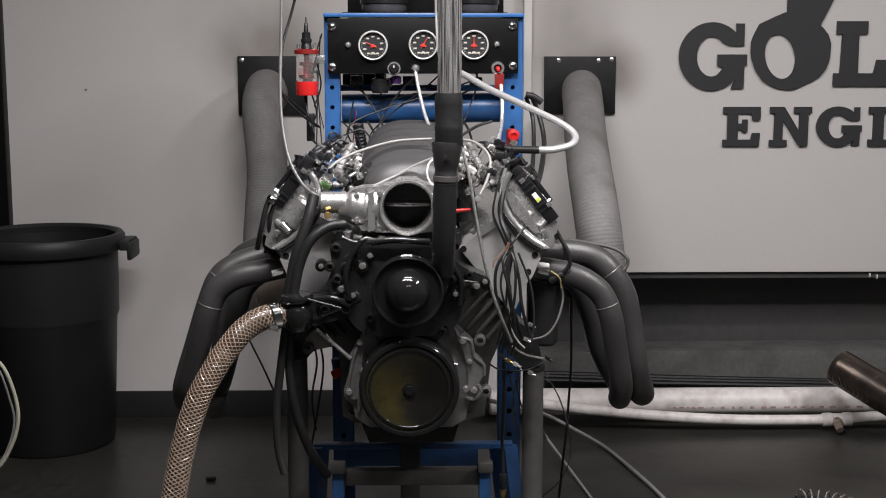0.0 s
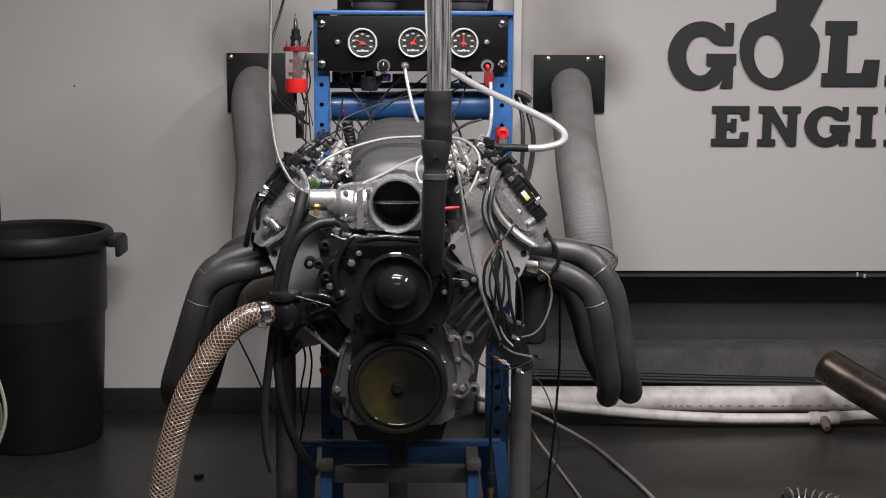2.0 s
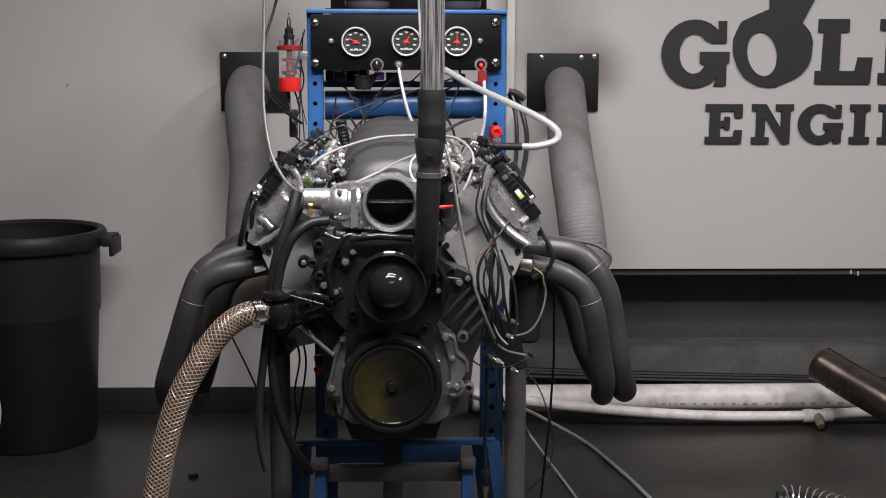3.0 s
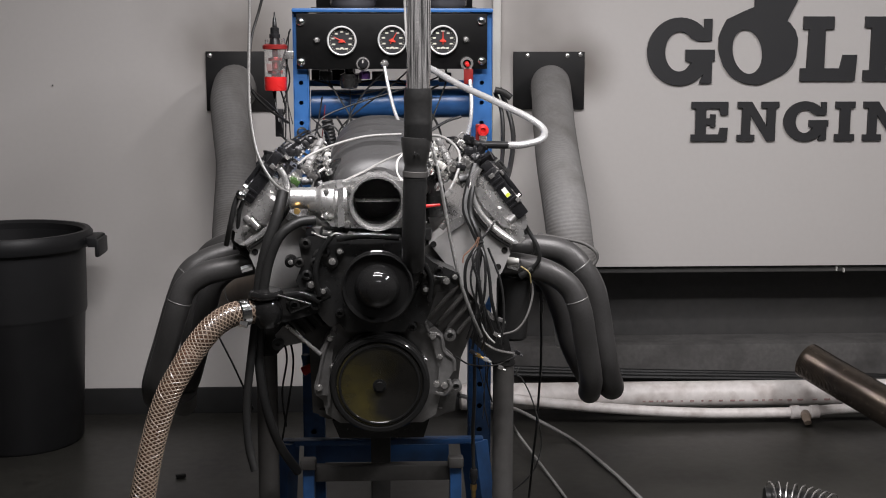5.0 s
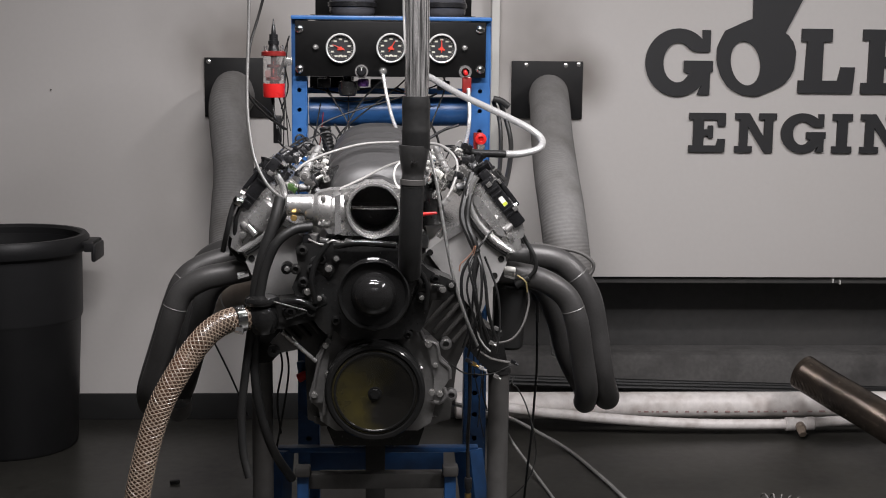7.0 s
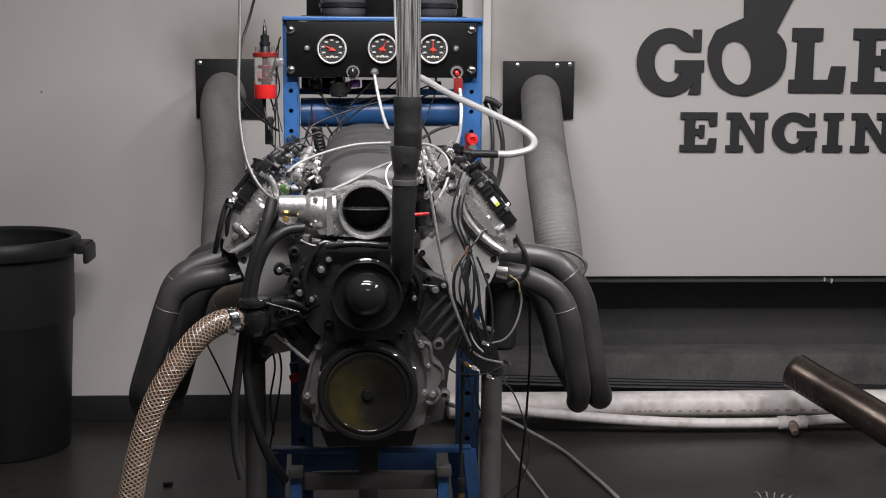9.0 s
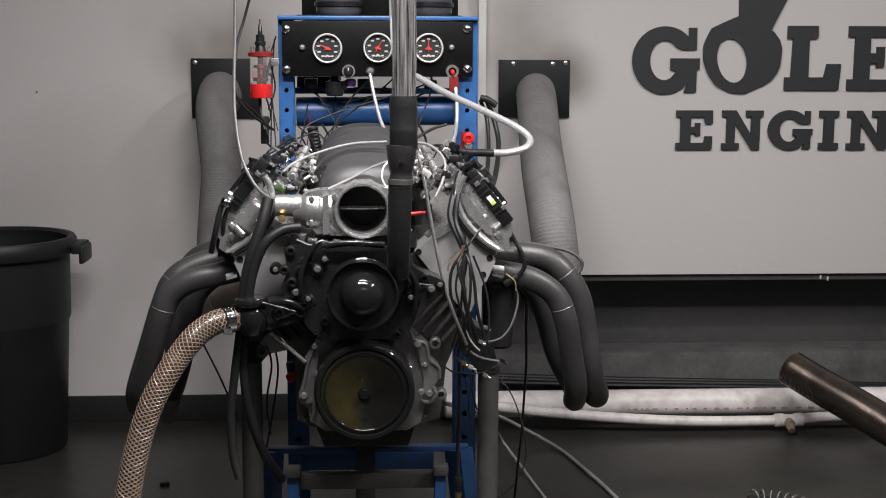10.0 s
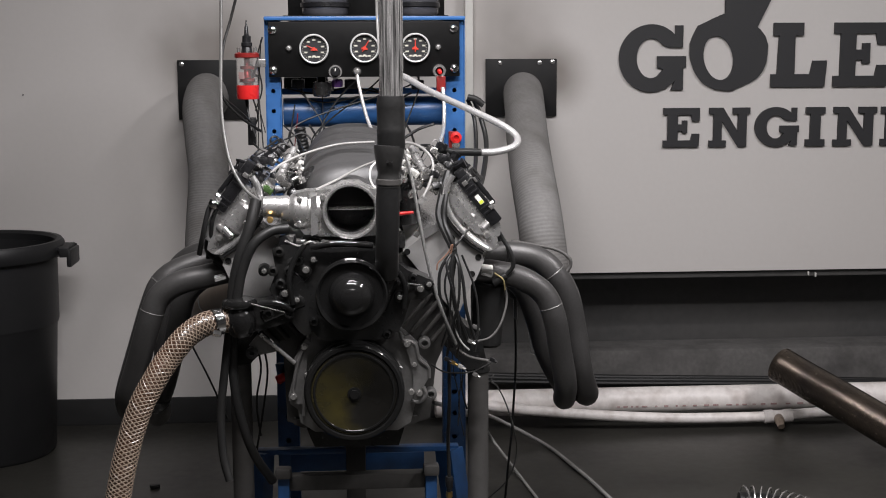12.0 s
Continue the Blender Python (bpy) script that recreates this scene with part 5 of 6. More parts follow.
# fuel rails and injectors
for sgn in (1, -1):
    q = Vector((-0.1591, 1.95, 1.0167))
    x = q.x if sgn < 0 else 2 * CX - q.x
    fr_ = part("fuel_rail", cyl(B(), (x, 1.95, q.z), (x, 2.40, q.z), 0.01133, None, 20, 0.002), STEEL, engine, "bright steel fuel rail")
    part("rail_cap", cyl(B(), (x, 1.953, q.z), (x, 1.938, q.z), 0.01338, 0.01045, 16, 0.002), STEEL, fr_)
    part("rail_plug", cyl(B(), (x, 1.940, q.z), (x, 1.934, q.z), 0.0068, None, 6, 0.001), GASKET, fr_)
    for k in range(4):
        y = 2.0 + 0.112 * k
        a, b = Vector((x, y, q.z - 0.008)), Vector((x - sgn * 0.034, y, q.z - 0.05))
        ib = lathe(B(), a, b - a, [(0, 0), (0.008, 0), (0.008, 0.012), (0.0105, 0.014), (0.0105, 0.026), (0.007, 0.028), (0.007, 0.04), (0.009, 0.042), (0.009, 0.05), (0.005, 0.056), (0, 0.056)], 14)
        part("injector", ib, STEEL, fr_)
        part("injector_clip", box(B(), a + Vector((-sgn * 0.03, -0.012, 0.006)), (0.02, 0.016, 0.018), 0.003, pose(0, 0, 0, 0, sgn * 30, 0)), BLACK_PLASTIC, fr_)
        part("rail_bracket", box(B(), a + Vector((-sgn * 0.012, 0.03, 0.014)), (0.03, 0.018, 0.004), 0.001, pose(0, 0, 0, 0, -sgn * 15, 0)), STEEL, fr_)

# exhaust primaries: bent tubes with weld beads, and a flange on each head
def primaries(group, beads):
    for n, (pts, r) in enumerate(group):
        hp = part("header_tube", hose(B(), pts, r, 24, 10), HEADER, engine, "dark coated exhaust header tube")
        if beads:
            path = glide(pts, 10)
            for i in ((36,), (30,), (), ())[n]:
                part("weld_bead", lathe(B(), path[i], path[i + 1] - path[i], [(r, -0.0015), (r + 0.0008, 0), (r, 0.0015)], 28), SHEATH, hp)


RT = 0.0262
primaries([([(0.2538, 1.99, 0.8055), (0.3026, 1.985, 0.8014), (0.3609, 1.98, 0.7869), (0.4109, 1.98, 0.7524), (0.435, 1.98, 0.6992), (0.4522, 2, 0.6177), (0.47, 2.03, 0.5326), (0.4782, 2.1, 0.4817), (0.4976, 2.2, 0.461), (0.5228, 2.34, 0.4382)], RT),
           ([(0.2638, 2.1, 0.8185), (0.3475, 2.1, 0.8235), (0.4101, 2.09, 0.8136), (0.4490, 2.08, 0.7809), (0.4799, 2.08, 0.7284), (0.4982, 2.09, 0.6501), (0.5175, 2.1, 0.5412), (0.5423, 2.16, 0.475), (0.5434, 2.28, 0.4542), (0.5262, 2.36, 0.4402)], 0.0281),
           ([(0.294, 2.21, 0.7739), (0.3483, 2.22, 0.7593), (0.3976, 2.23, 0.7166), (0.4287, 2.24, 0.6457), (0.4556, 2.26, 0.5578), (0.4964, 2.32, 0.4792), (0.5327, 2.42, 0.4241)], 0.0262),
           ([(0.3047, 2.32, 0.7839), (0.3742, 2.33, 0.7825), (0.4475, 2.35, 0.7369), (0.4879, 2.37, 0.6477), (0.5093, 2.4, 0.5252), (0.5261, 2.45, 0.424)], 0.0262)], True)
primaries([([(-0.2703, 1.99, 0.8131), (-0.3216, 1.985, 0.8018), (-0.3840, 1.98, 0.7874), (-0.4276, 1.98, 0.7561), (-0.4502, 1.98, 0.6997), (-0.4811, 2, 0.6058), (-0.5107, 2.03, 0.5208), (-0.5186, 2.1, 0.4721), (-0.5199, 2.2, 0.4546), (-0.5227, 2.34, 0.4388)], RT),
           ([(-0.2697, 2.1, 0.8239), (-0.3341, 2.1, 0.8168), (-0.3981, 2.09, 0.7976), (-0.4347, 2.08, 0.7702), (-0.4581, 2.08, 0.7187), (-0.4895, 2.09, 0.624), (-0.5239, 2.1, 0.5151), (-0.5309, 2.16, 0.4726), (-0.5332, 2.28, 0.4549), (-0.511, 2.36, 0.4408)], 0.02748),
           ([(-0.3004, 2.21, 0.7803), (-0.355, 2.22, 0.7598), (-0.4013, 2.23, 0.7171), (-0.4234, 2.24, 0.6462), (-0.4454, 2.26, 0.5583), (-0.4739, 2.32, 0.4728), (-0.4998, 2.42, 0.4178)], 0.0262),
           ([(-0.31, 2.32, 0.8123), (-0.3878, 2.33, 0.7969), (-0.4396, 2.35, 0.7513), (-0.4653, 2.37, 0.6483), (-0.4841, 2.4, 0.5258), (-0.5041, 2.45, 0.4246)], 0.0262)], True)
for a, b, c in (((0.5327, 2.38, 0.4332), (0.5521, 2.6, 0.4313), (0.5637, 2.82, 0.4359)), ((-0.503, 2.36, 0.4328), (-0.5252, 2.5, 0.3782), (-0.554, 2.7, 0.3016))):
    part("collector", hose(B(), [a, b, c], 0.038, 24), HEADER, engine, "dark coated exhaust collector")
part("duct_adapter", hose(B(), [(-0.4549, 3.02, 0.5345), (-0.4162, 2.92, 0.5673), (-0.3568, 2.78, 0.616), (-0.2879, 2.62, 0.6611)], 0.053, 24), RUST, engine, "heat-tinted exhaust outlet pipe")
for sgn in (1, -1):
    q = Vector((0.2705, 1.96, 0.8252))
    x = q.x if sgn > 0 else 2 * CX - q.x
    for k in range(4):
        part("header_flange", box(B(), (x - sgn * 0.008, 1.99 + 0.11 * k, q.z), (0.012, 0.085, 0.075), 0.003, pose(0, 0, 0, 0, sgn * 30, 0)), STEEL, engine)
    part("flange_bolt", cyl(B(), (x, 1.945, q.z - 0.016), (x + sgn * 0.024, 1.940, q.z - 0.022), 0.00784, None, 6, 0.001), CHROME, engine)

# white sensor plug and the black solenoid beside the block
so = part("coolant_sensor", cyl(B(), (0.2687, 1.93, 0.8208), (0.2928, 1.925, 0.8199), 0.00754, 0.00628, 14, 0.002), WHITE, engine, "white sensor plug")
part("oil_filter", cyl(B(), (0.293, 2, 0.776), (0.2858, 2, 0.6329), 0.036, 0.034, 28, 0.006), BLACK_RUBBER, engine, "black cylindrical oil filter")
part("motor_mount", prism(B(), [(0.2167, 0.7018), (0.27, 0.6629), (0.2838, 0.6), (0.2431, 0.5875), (0.1855, 0.6504)], 1.95, 2.05, 0.004), BLACK_SATIN, engine)
part("motor_mount", prism(B(), [(-0.2249, 0.702), (-0.2801, 0.6633), (-0.2873, 0.615), (-0.2309, 0.615), (-0.1934, 0.6506)], 1.95, 2.05, 0.004), BLACK_SATIN, engine)
part("side_bracket", prism(B(), [(-0.2276, 0.673), (-0.2086, 0.6953), (-0.1959, 0.6857), (-0.1588, 0.6613), (-0.2042, 0.6517)], 1.866, 1.872, 0.001), CAST_DULL, engine)
part("bracket_rod", cyl(B(), (-0.2013, 1.85, 0.6996), (-0.131, 1.85, 0.6367), 0.00445, None, 10), CAST, engine)
part("bracket_bush", lathe(B(), (-0.2202, 1.865, 0.6581), (0, -1, 0), [(0.01269, 0), (0.01269, 0.01269), (0.00529, 0.01375), (0.00423, 0.00635), (0, 0.00635)], 18), BLACK_RUBBER, engine)

# ---- coolant hoses ----
ch = thing("coolant_hose", (0.0635, 1.76, 0.849), "steel-braided coolant hose coupled to a black rubber hose", "coolant hose")
part("braided_sleeve", hose(B(), [(0.0721, 1.74, 1.4378), (0.0735, 1.74, 1.3301), (0.0737, 1.74, 1.2539), (0.0717, 1.74, 1.1865)], 0.02349, 32), SLEEVE, ch, "bright woven steel sleeve")
part("rubber_sleeve", lathe(B(), (0.072, 1.74, 1.0908), Vector((0.0717, 1.74, 1.1941)) - Vector((0.072, 1.74, 1.0908)), [(0, 0), (0.02648, 0), (0.02789, 0.00432), (0.02756, 0.03243), (0.02832, 0.03675), (0.02724, 0.04108), (0.02767, 0.08107), (0.02832, 0.08648), (0.0254, 0.10431), (0, 0.10431)], 32), BLACK_RUBBER, ch)
part("coupling", lathe(B(), (0.0658, 1.74, 1.0161), (0.03, 0, 1), [(0, 0), (0.0232, 0), (0.0236, 0.018), (0.0222, 0.022), (0.0222, 0.03), (0.0238, 0.034), (0.0262, 0.048), (0.0285, 0.062), (0.0305, 0.078), (0.0300, 0.083), (0.0265, 0.0835), (0, 0.0835)], 28), COUPLING, ch, "dull grey rubber reducing coupling")
part("coupling_band", lathe(B(), (0.0658, 1.74, 1.0206), (0.03, 0, 1), [(0.0238, 0), (0.0250, 0.001), (0.0250, 0.011), (0.0238, 0.012)], 32), GASKET, ch)
for q in ((0.064, 1.712, 1.0687), (0.0718, 1.712, 1.0687)):
    part("band_screw", bolt(B(), q, (0, -1, 0), 0.0028, 0.003, False), CHROME, ch)
part("lower_hose", hose(B(), [(0.0657, 1.74, 1.031), (0.0639, 1.745, 0.9536), (0.0623, 1.76, 0.8836), (0.0621, 1.79, 0.8342)], 0.02341, 28), BLACK_RUBBER, ch)

ah = thing("amber_hose", (-0.3072, 1.84, 0.7286), "clear amber hose reinforced with crossed threads", "reinforced hose")
AP = [(-0.2542, 1.83, 0.7342), (-0.2838, 1.825, 0.7342), (-0.3122, 1.81, 0.7304), (-0.3417, 1.795, 0.7138), (-0.3631, 1.78, 0.6926), (-0.3839, 1.77, 0.6658), (-0.4017, 1.755, 0.6392), (-0.4304, 1.735, 0.5874), (-0.4496, 1.72, 0.5335), (-0.4632, 1.705, 0.4799), (-0.4733, 1.69, 0.4266), (-0.4854, 1.67, 0.3521), (-0.5054, 1.65, 0.2221), (-0.5204, 1.61, 0.03), (-0.5154, 1.47, 0.026)]
part("core", hose(B(), AP, 0.0242, 32, 12), AMBER, ah)
for hand in (1, -1):
    th = B()
    for k in range(11):
        helix(th, AP, 0.0243, 10.5, 2 * math.pi * k / 11, 0.00135, 5, hand, 0.006)
    part("thread", th, THREAD, ah, "pale crossed reinforcing threads")
hc = part("hose_clamp", lathe(B(), (-0.2793, 1.826, 0.734), Vector((-0.3055, 1.812, 0.7323)) - Vector((-0.2793, 1.826, 0.734)), [(0.0255, -0.002), (0.0275, 0), (0.0275, 0.018), (0.0255, 0.02)], 32), CHROME, ah, "steel worm clamp")
part("clamp_screw", cyl(B(), (-0.2919, 1.79, 0.718), (-0.2748, 1.79, 0.7144), 0.0075, None, 6, 0.001), CHROME, hc)

# ---- lines and wires ----
LINES = "braided and rubber lines round the engine"


def run(name, pts, radius, mat, label, category="hose", seg=8, per=8):
    return slab(name, hose(B(), pts, radius, seg, per), mat, label, category, "", LINES)


bf = run("braided_line", [(0.0968, 2.38, 1.2295), (0.1271, 2.36, 1.2173), (0.189, 2.3, 1.1825), (0.2768, 2.22, 1.1426), (0.343, 2.16, 1.1097), (0.3688, 2.13, 1.0863), (0.3581, 2.1, 1.0679), (0.3154, 2.08, 1.058), (0.2755, 2.06, 1.0584)], 0.00818, BRAID, "bright steel-braided line looping from panel to engine", "braided line", 12)
run("braided_line", [(0.0075, 2.4, 1.2238), (0.0169, 2.38, 1.1739), (0.0307, 2.34, 1.1204), (0.0477, 2.3, 1.0804)], 0.00445, BRAID, "thin steel-braided gauge line below the panel", "braided line", 10)
run("braided_line", [(0.2176, 2.4, 1.1929), (0.2196, 2.38, 1.139), (0.2145, 2.34, 1.0933), (0.1974, 2.2, 1.0682)], 0.00501, BRAID, "steel-braided line hanging below the red switch", "braided line", 10)
run("line_end", [(0.2786, 2.06, 1.0584), (0.2437, 2.05, 1.0601), (0.2117, 2.04, 1.0618), (0.1859, 2.03, 1.0698)], 0.00853, BLACK_RUBBER, "black hose end on the braided line", "hose end", 12)
run("throttle_cable", [(-0.2815, 2.05, 1.4216), (-0.2825, 2.03, 1.3129), (-0.2834, 2, 1.2045), (-0.2781, 1.97, 1.1265), (-0.261, 1.93, 1.0516), (-0.2315, 1.9, 1.0007), (-0.2001, 1.88, 0.9774), (-0.1828, 1.87, 0.9736)], 0.0036, SHEATH, "steel-braided cable hanging to the throttle", "cable")
run("cable", [(-0.2599, 2.2, 1.4165), (-0.2779, 2.2, 1.3526), (-0.2932, 2.18, 1.2957), (-0.2961, 2.15, 1.2384), (-0.2949, 2.15, 1.1813), (-0.261, 2.2, 1.1334), (-0.2226, 2.3, 1.0956)], 0.00317, BLACK_RUBBER, "thin black cable hanging beside the throttle cable", "cable")
run("white_hose", [(-0.1799, 1.97, 1.0239), (-0.1585, 1.98, 1.0421), (-0.1098, 2, 1.0626), (-0.0365, 2.02, 1.081), (0.0431, 2.02, 1.0861)], 0.0032, GREY_CABLE, "pale hose arching over the intake", "hose", 10)
run("white_hose", [(0.0865, 2.02, 1.084), (0.1286, 2, 1.0823), (0.1584, 1.97, 1.0624), (0.1666, 1.95, 1.0354), (0.156, 1.92, 1.0014), (0.138, 1.9, 0.9698)], 0.00318, GREY_CABLE, "pale hose curling down beside the fuel rail", "hose", 10)
run("white_hose", [(-0.0819, 1.86, 0.9996), (-0.0358, 1.9, 1.0175), (0.0121, 1.92, 1.0405), (0.0541, 1.92, 1.0563)], 0.00249, GREY_CABLE, "thin pale line crossing above the throttle", "line", 8)
run("wire_loop", [(0.0472, 1.9, 1.0555), (0.033, 1.88, 1.0409), (0.0317, 1.87, 1.0181), (0.0445, 1.87, 1), (0.0648, 1.88, 1.0058)], 0.00212, WHITE, "thin white wire loop beside the hose", "wire", 6)
sb = thing("spring_sheath_cable", (0.1175, 1.88, 1.0313), "grey spring-wound cable running down the engine front", "sheathed cable")
SP = [(0.104, 1.9, 1.0745), (0.1176, 1.88, 1.0196), (0.1291, 1.86, 0.9516), (0.1407, 1.84, 0.8831), (0.159, 1.83, 0.8011), (0.1826, 1.83, 0.7305), (0.2072, 1.85, 0.6706)]
part("core", hose(B(), SP, 0.0034, 8), SHEATH, sb)
part("winding", helix(B(), SP, 0.0034, 300, 0, 0.0009, 4, 1, 0.0007), SHEATH, sb)
for pts, r in (([(0.1979, 1.93, 1.0271), (0.1811, 1.9, 0.9761), (0.1748, 1.88, 0.9368), (0.1907, 1.86, 0.8973), (0.2035, 1.85, 0.8699)], 7.5), ([(0.2042, 1.93, 1.0177), (0.1895, 1.89, 0.9777), (0.1843, 1.87, 0.9319), (0.197, 1.85, 0.8955), (0.2056, 1.85, 0.8699)], 5), ([(0.2035, 1.85, 0.872), (0.1759, 1.84, 0.835), (0.1718, 1.84, 0.788), (0.1848, 1.85, 0.726), (0.1998, 1.86, 0.6611)], 3.2), ([(0.2045, 1.85, 0.8742), (0.1972, 1.84, 0.8233), (0.2059, 1.84, 0.7517), (0.2284, 1.86, 0.6876), (0.2369, 1.87, 0.661)], 4.2),
               ([(0.2056, 1.85, 0.872), (0.2206, 1.84, 0.8115), (0.2283, 1.84, 0.7464), (0.2474, 1.86, 0.678)], 3.2), ([(0.2024, 1.85, 0.8699), (0.1865, 1.83, 0.8428), (0.2016, 1.83, 0.7775), (0.2157, 1.85, 0.6898), (0.2094, 1.87, 0.6366)], 2.4), ([(0.2035, 1.85, 0.8667), (0.1824, 1.83, 0.8011), (0.2007, 1.84, 0.7283), (0.2252, 1.87, 0.6547)], 2.0), ([(0.2035, 1.85, 0.8667), (0.2121, 1.83, 0.8374), (0.2112, 1.83, 0.7658), (0.1965, 1.85, 0.7015), (0.1893, 1.87, 0.642)], 2.6),
               ([(0.2003, 1.86, 0.8675), (0.2182, 1.87, 0.8905), (0.2392, 1.9, 0.9105)], 2.0)):
    run("harness_wire", pts, r * 0.00112, BLACK_RUBBER, "black wiring harness strand hanging at the cylinder head", "wire", 8)
for pts, r, m in (([(0.1982, 1.84, 0.8845), (0.1924, 1.84, 0.8703), (0.1807, 1.84, 0.8573), (0.1691, 1.84, 0.8455), (0.1668, 1.84, 0.8312)], 1.5, COPPER), ([(0.2007, 1.842, 0.8842), (0.1961, 1.842, 0.8665), (0.1856, 1.842, 0.8487), (0.174, 1.842, 0.8309)], 1.3, COPPER), ([(0.2055, 1.85, 0.7934), (0.2035, 1.85, 0.7393), (0.2086, 1.85, 0.6968), (0.2207, 1.85, 0.6724), (0.2352, 1.85, 0.6577)], 1.8, GREY_CABLE), ([(0.3227, 1.97, 0.7767), (0.3271, 1.96, 0.7403), (0.3118, 1.94, 0.6945), (0.2869, 1.93, 0.6662), (0.2493, 1.92, 0.6589)], 2.4, GASKET), ([(0.2989, 1.95, 0.8045), (0.3177, 1.95, 0.7898), (0.3228, 1.96, 0.7654)], 1.6, TAN), ([(0.2094, 1.87, 0.6579), (0.239, 1.87, 0.6387), (0.2865, 1.88, 0.626)], 2.2, STEEL), ([(0.1556, 1.87, 0.6239), (0.1863, 1.87, 0.6059), (0.2412, 1.88, 0.6027), (0.2853, 1.9, 0.6166)], 1.6, BLACK_RUBBER), ([(0.1958, 1.88, 0.6218), (0.1972, 1.9, 0.5174), (0.1966, 1.95, 0.3999), (0.2042, 1.95, 0.3223)], 2.4, BLACK_RUBBER)):
    run("sensor_wire", pts, r * 0.00112, m, "thin loose sensor wire beside the block", "wire", 8)
for a, m in (((0.201, 1.86, 0.6292), BRASS), ((0.2169, 1.86, 0.6206), GREY_CABLE), ((0.2497, 1.87, 0.5995), STEEL), ((0.1883, 1.86, 0.6366), BLACK_PLASTIC), ((0.2379, 1.86, 0.6749), STEEL), ((0.2494, 1.88, 0.7013), CAST_DULL), ((0.2856, 1.87, 0.6313), BLACK_PLASTIC), ((0.0835, 1.86, 0.626), STEEL)):
    slab("connector", cyl(box(B(), a, (0.011, 0.010, 0.008), 0.0015, pose(0, 0, 0, 0, 25, 0)), a, Vector(a) + Vector((0.010, -0.004, -0.006)), 0.0028, None, 10), m, "small unplugged wiring connector hanging by the block", "connector", "", "loose connectors")
for pts, r in (([(-0.2036, 1.86, 0.9795), (-0.2155, 1.84, 0.9303), (-0.2351, 1.83, 0.873), (-0.2499, 1.83, 0.8142), (-0.2561, 1.83, 0.766)], 11), ([(-0.1378, 1.84, 0.9228), (-0.1746, 1.83, 0.9179), (-0.2093, 1.82, 0.8915), (-0.2326, 1.82, 0.839), (-0.2452, 1.82, 0.7801)], 9.5)):
    run("heater_hose", pts, r * 0.0011, BLACK_RUBBER, "black rubber coolant hose at the engine front", "rubber hose", 16)
for pts, r in (([(-0.2629, 1.85, 0.7263), (-0.2763, 1.85, 0.6294), (-0.2864, 1.84, 0.5343), (-0.2837, 1.83, 0.4507), (-0.2705, 1.82, 0.3947)], 8), ([(-0.2547, 1.86, 0.7241), (-0.2607, 1.86, 0.6262), (-0.2498, 1.86, 0.5284), (-0.2247, 1.88, 0.4356), (-0.1903, 1.95, 0.3488)], 9)):
    run("drain_hose", pts, r * 0.0011, BLACK_RUBBER, "black rubber hose hanging below the thermostat", "rubber hose", 16)
for pts, r in (([(-0.2312, 2.1, 0.6217), (-0.2208, 2.1, 0.5683), (-0.2328, 2.1, 0.4883), (-0.2293, 2.15, 0.3929)], 2), ([(-0.2128, 2.1, 0.6135), (-0.2065, 2.1, 0.555), (-0.2194, 2.1, 0.4616), (-0.2365, 2.1, 0.3673)], 2), ([(-0.4272, 2.5, 0.533), (-0.385, 2.5, 0.4418), (-0.3417, 2.5, 0.335)], 2), ([(-0.3096, 2.3, 1.1758), (-0.2675, 2.35, 1.1337), (-0.2367, 2.4, 1.0902)], 1.6),
               ([(-0.2448, 2.44, 1.2619), (-0.2554, 2.44, 1.1928), (-0.2394, 2.44, 1.1227), (-0.2608, 2.44, 1.0734), (-0.2306, 2.4, 1.0406)], 1.8), ([(-0.2234, 2.44, 1.3172), (-0.2383, 2.45, 1.262), (-0.2287, 2.46, 1.1921), (-0.2462, 2.46, 1.136)], 1.6), ([(-0.2614, 2.42, 1.1678), (-0.2592, 2.42, 1.1233), (-0.2425, 2.4, 1.0743)], 1.8)):
    run("loose_wire", pts, r * 0.0013, BLACK_RUBBER, "thin black loose wire hanging by the stand", "wire", 6)
for pts, r in (([(0.2987, 2.5, 1.1698), (0.3193, 2.5, 1.1197), (0.3303, 2.45, 1.0506), (0.3062, 2.3, 0.977), (0.2674, 2.12, 0.9427)], 4.4), ([(0.2859, 2.48, 1.1606), (0.3037, 2.48, 1.1065), (0.3019, 2.42, 1.0389), (0.2862, 2.3, 0.987), (0.2511, 2.12, 0.9519)], 3.6), ([(0.2849, 2.47, 1.1663), (0.3065, 2.47, 1.1604), (0.3251, 2.47, 1.1466)], 6)):
    run("rubber_line", pts, r * 0.00145, BLACK_RUBBER, "black rubber line behind the stand upright", "rubber hose", 10)
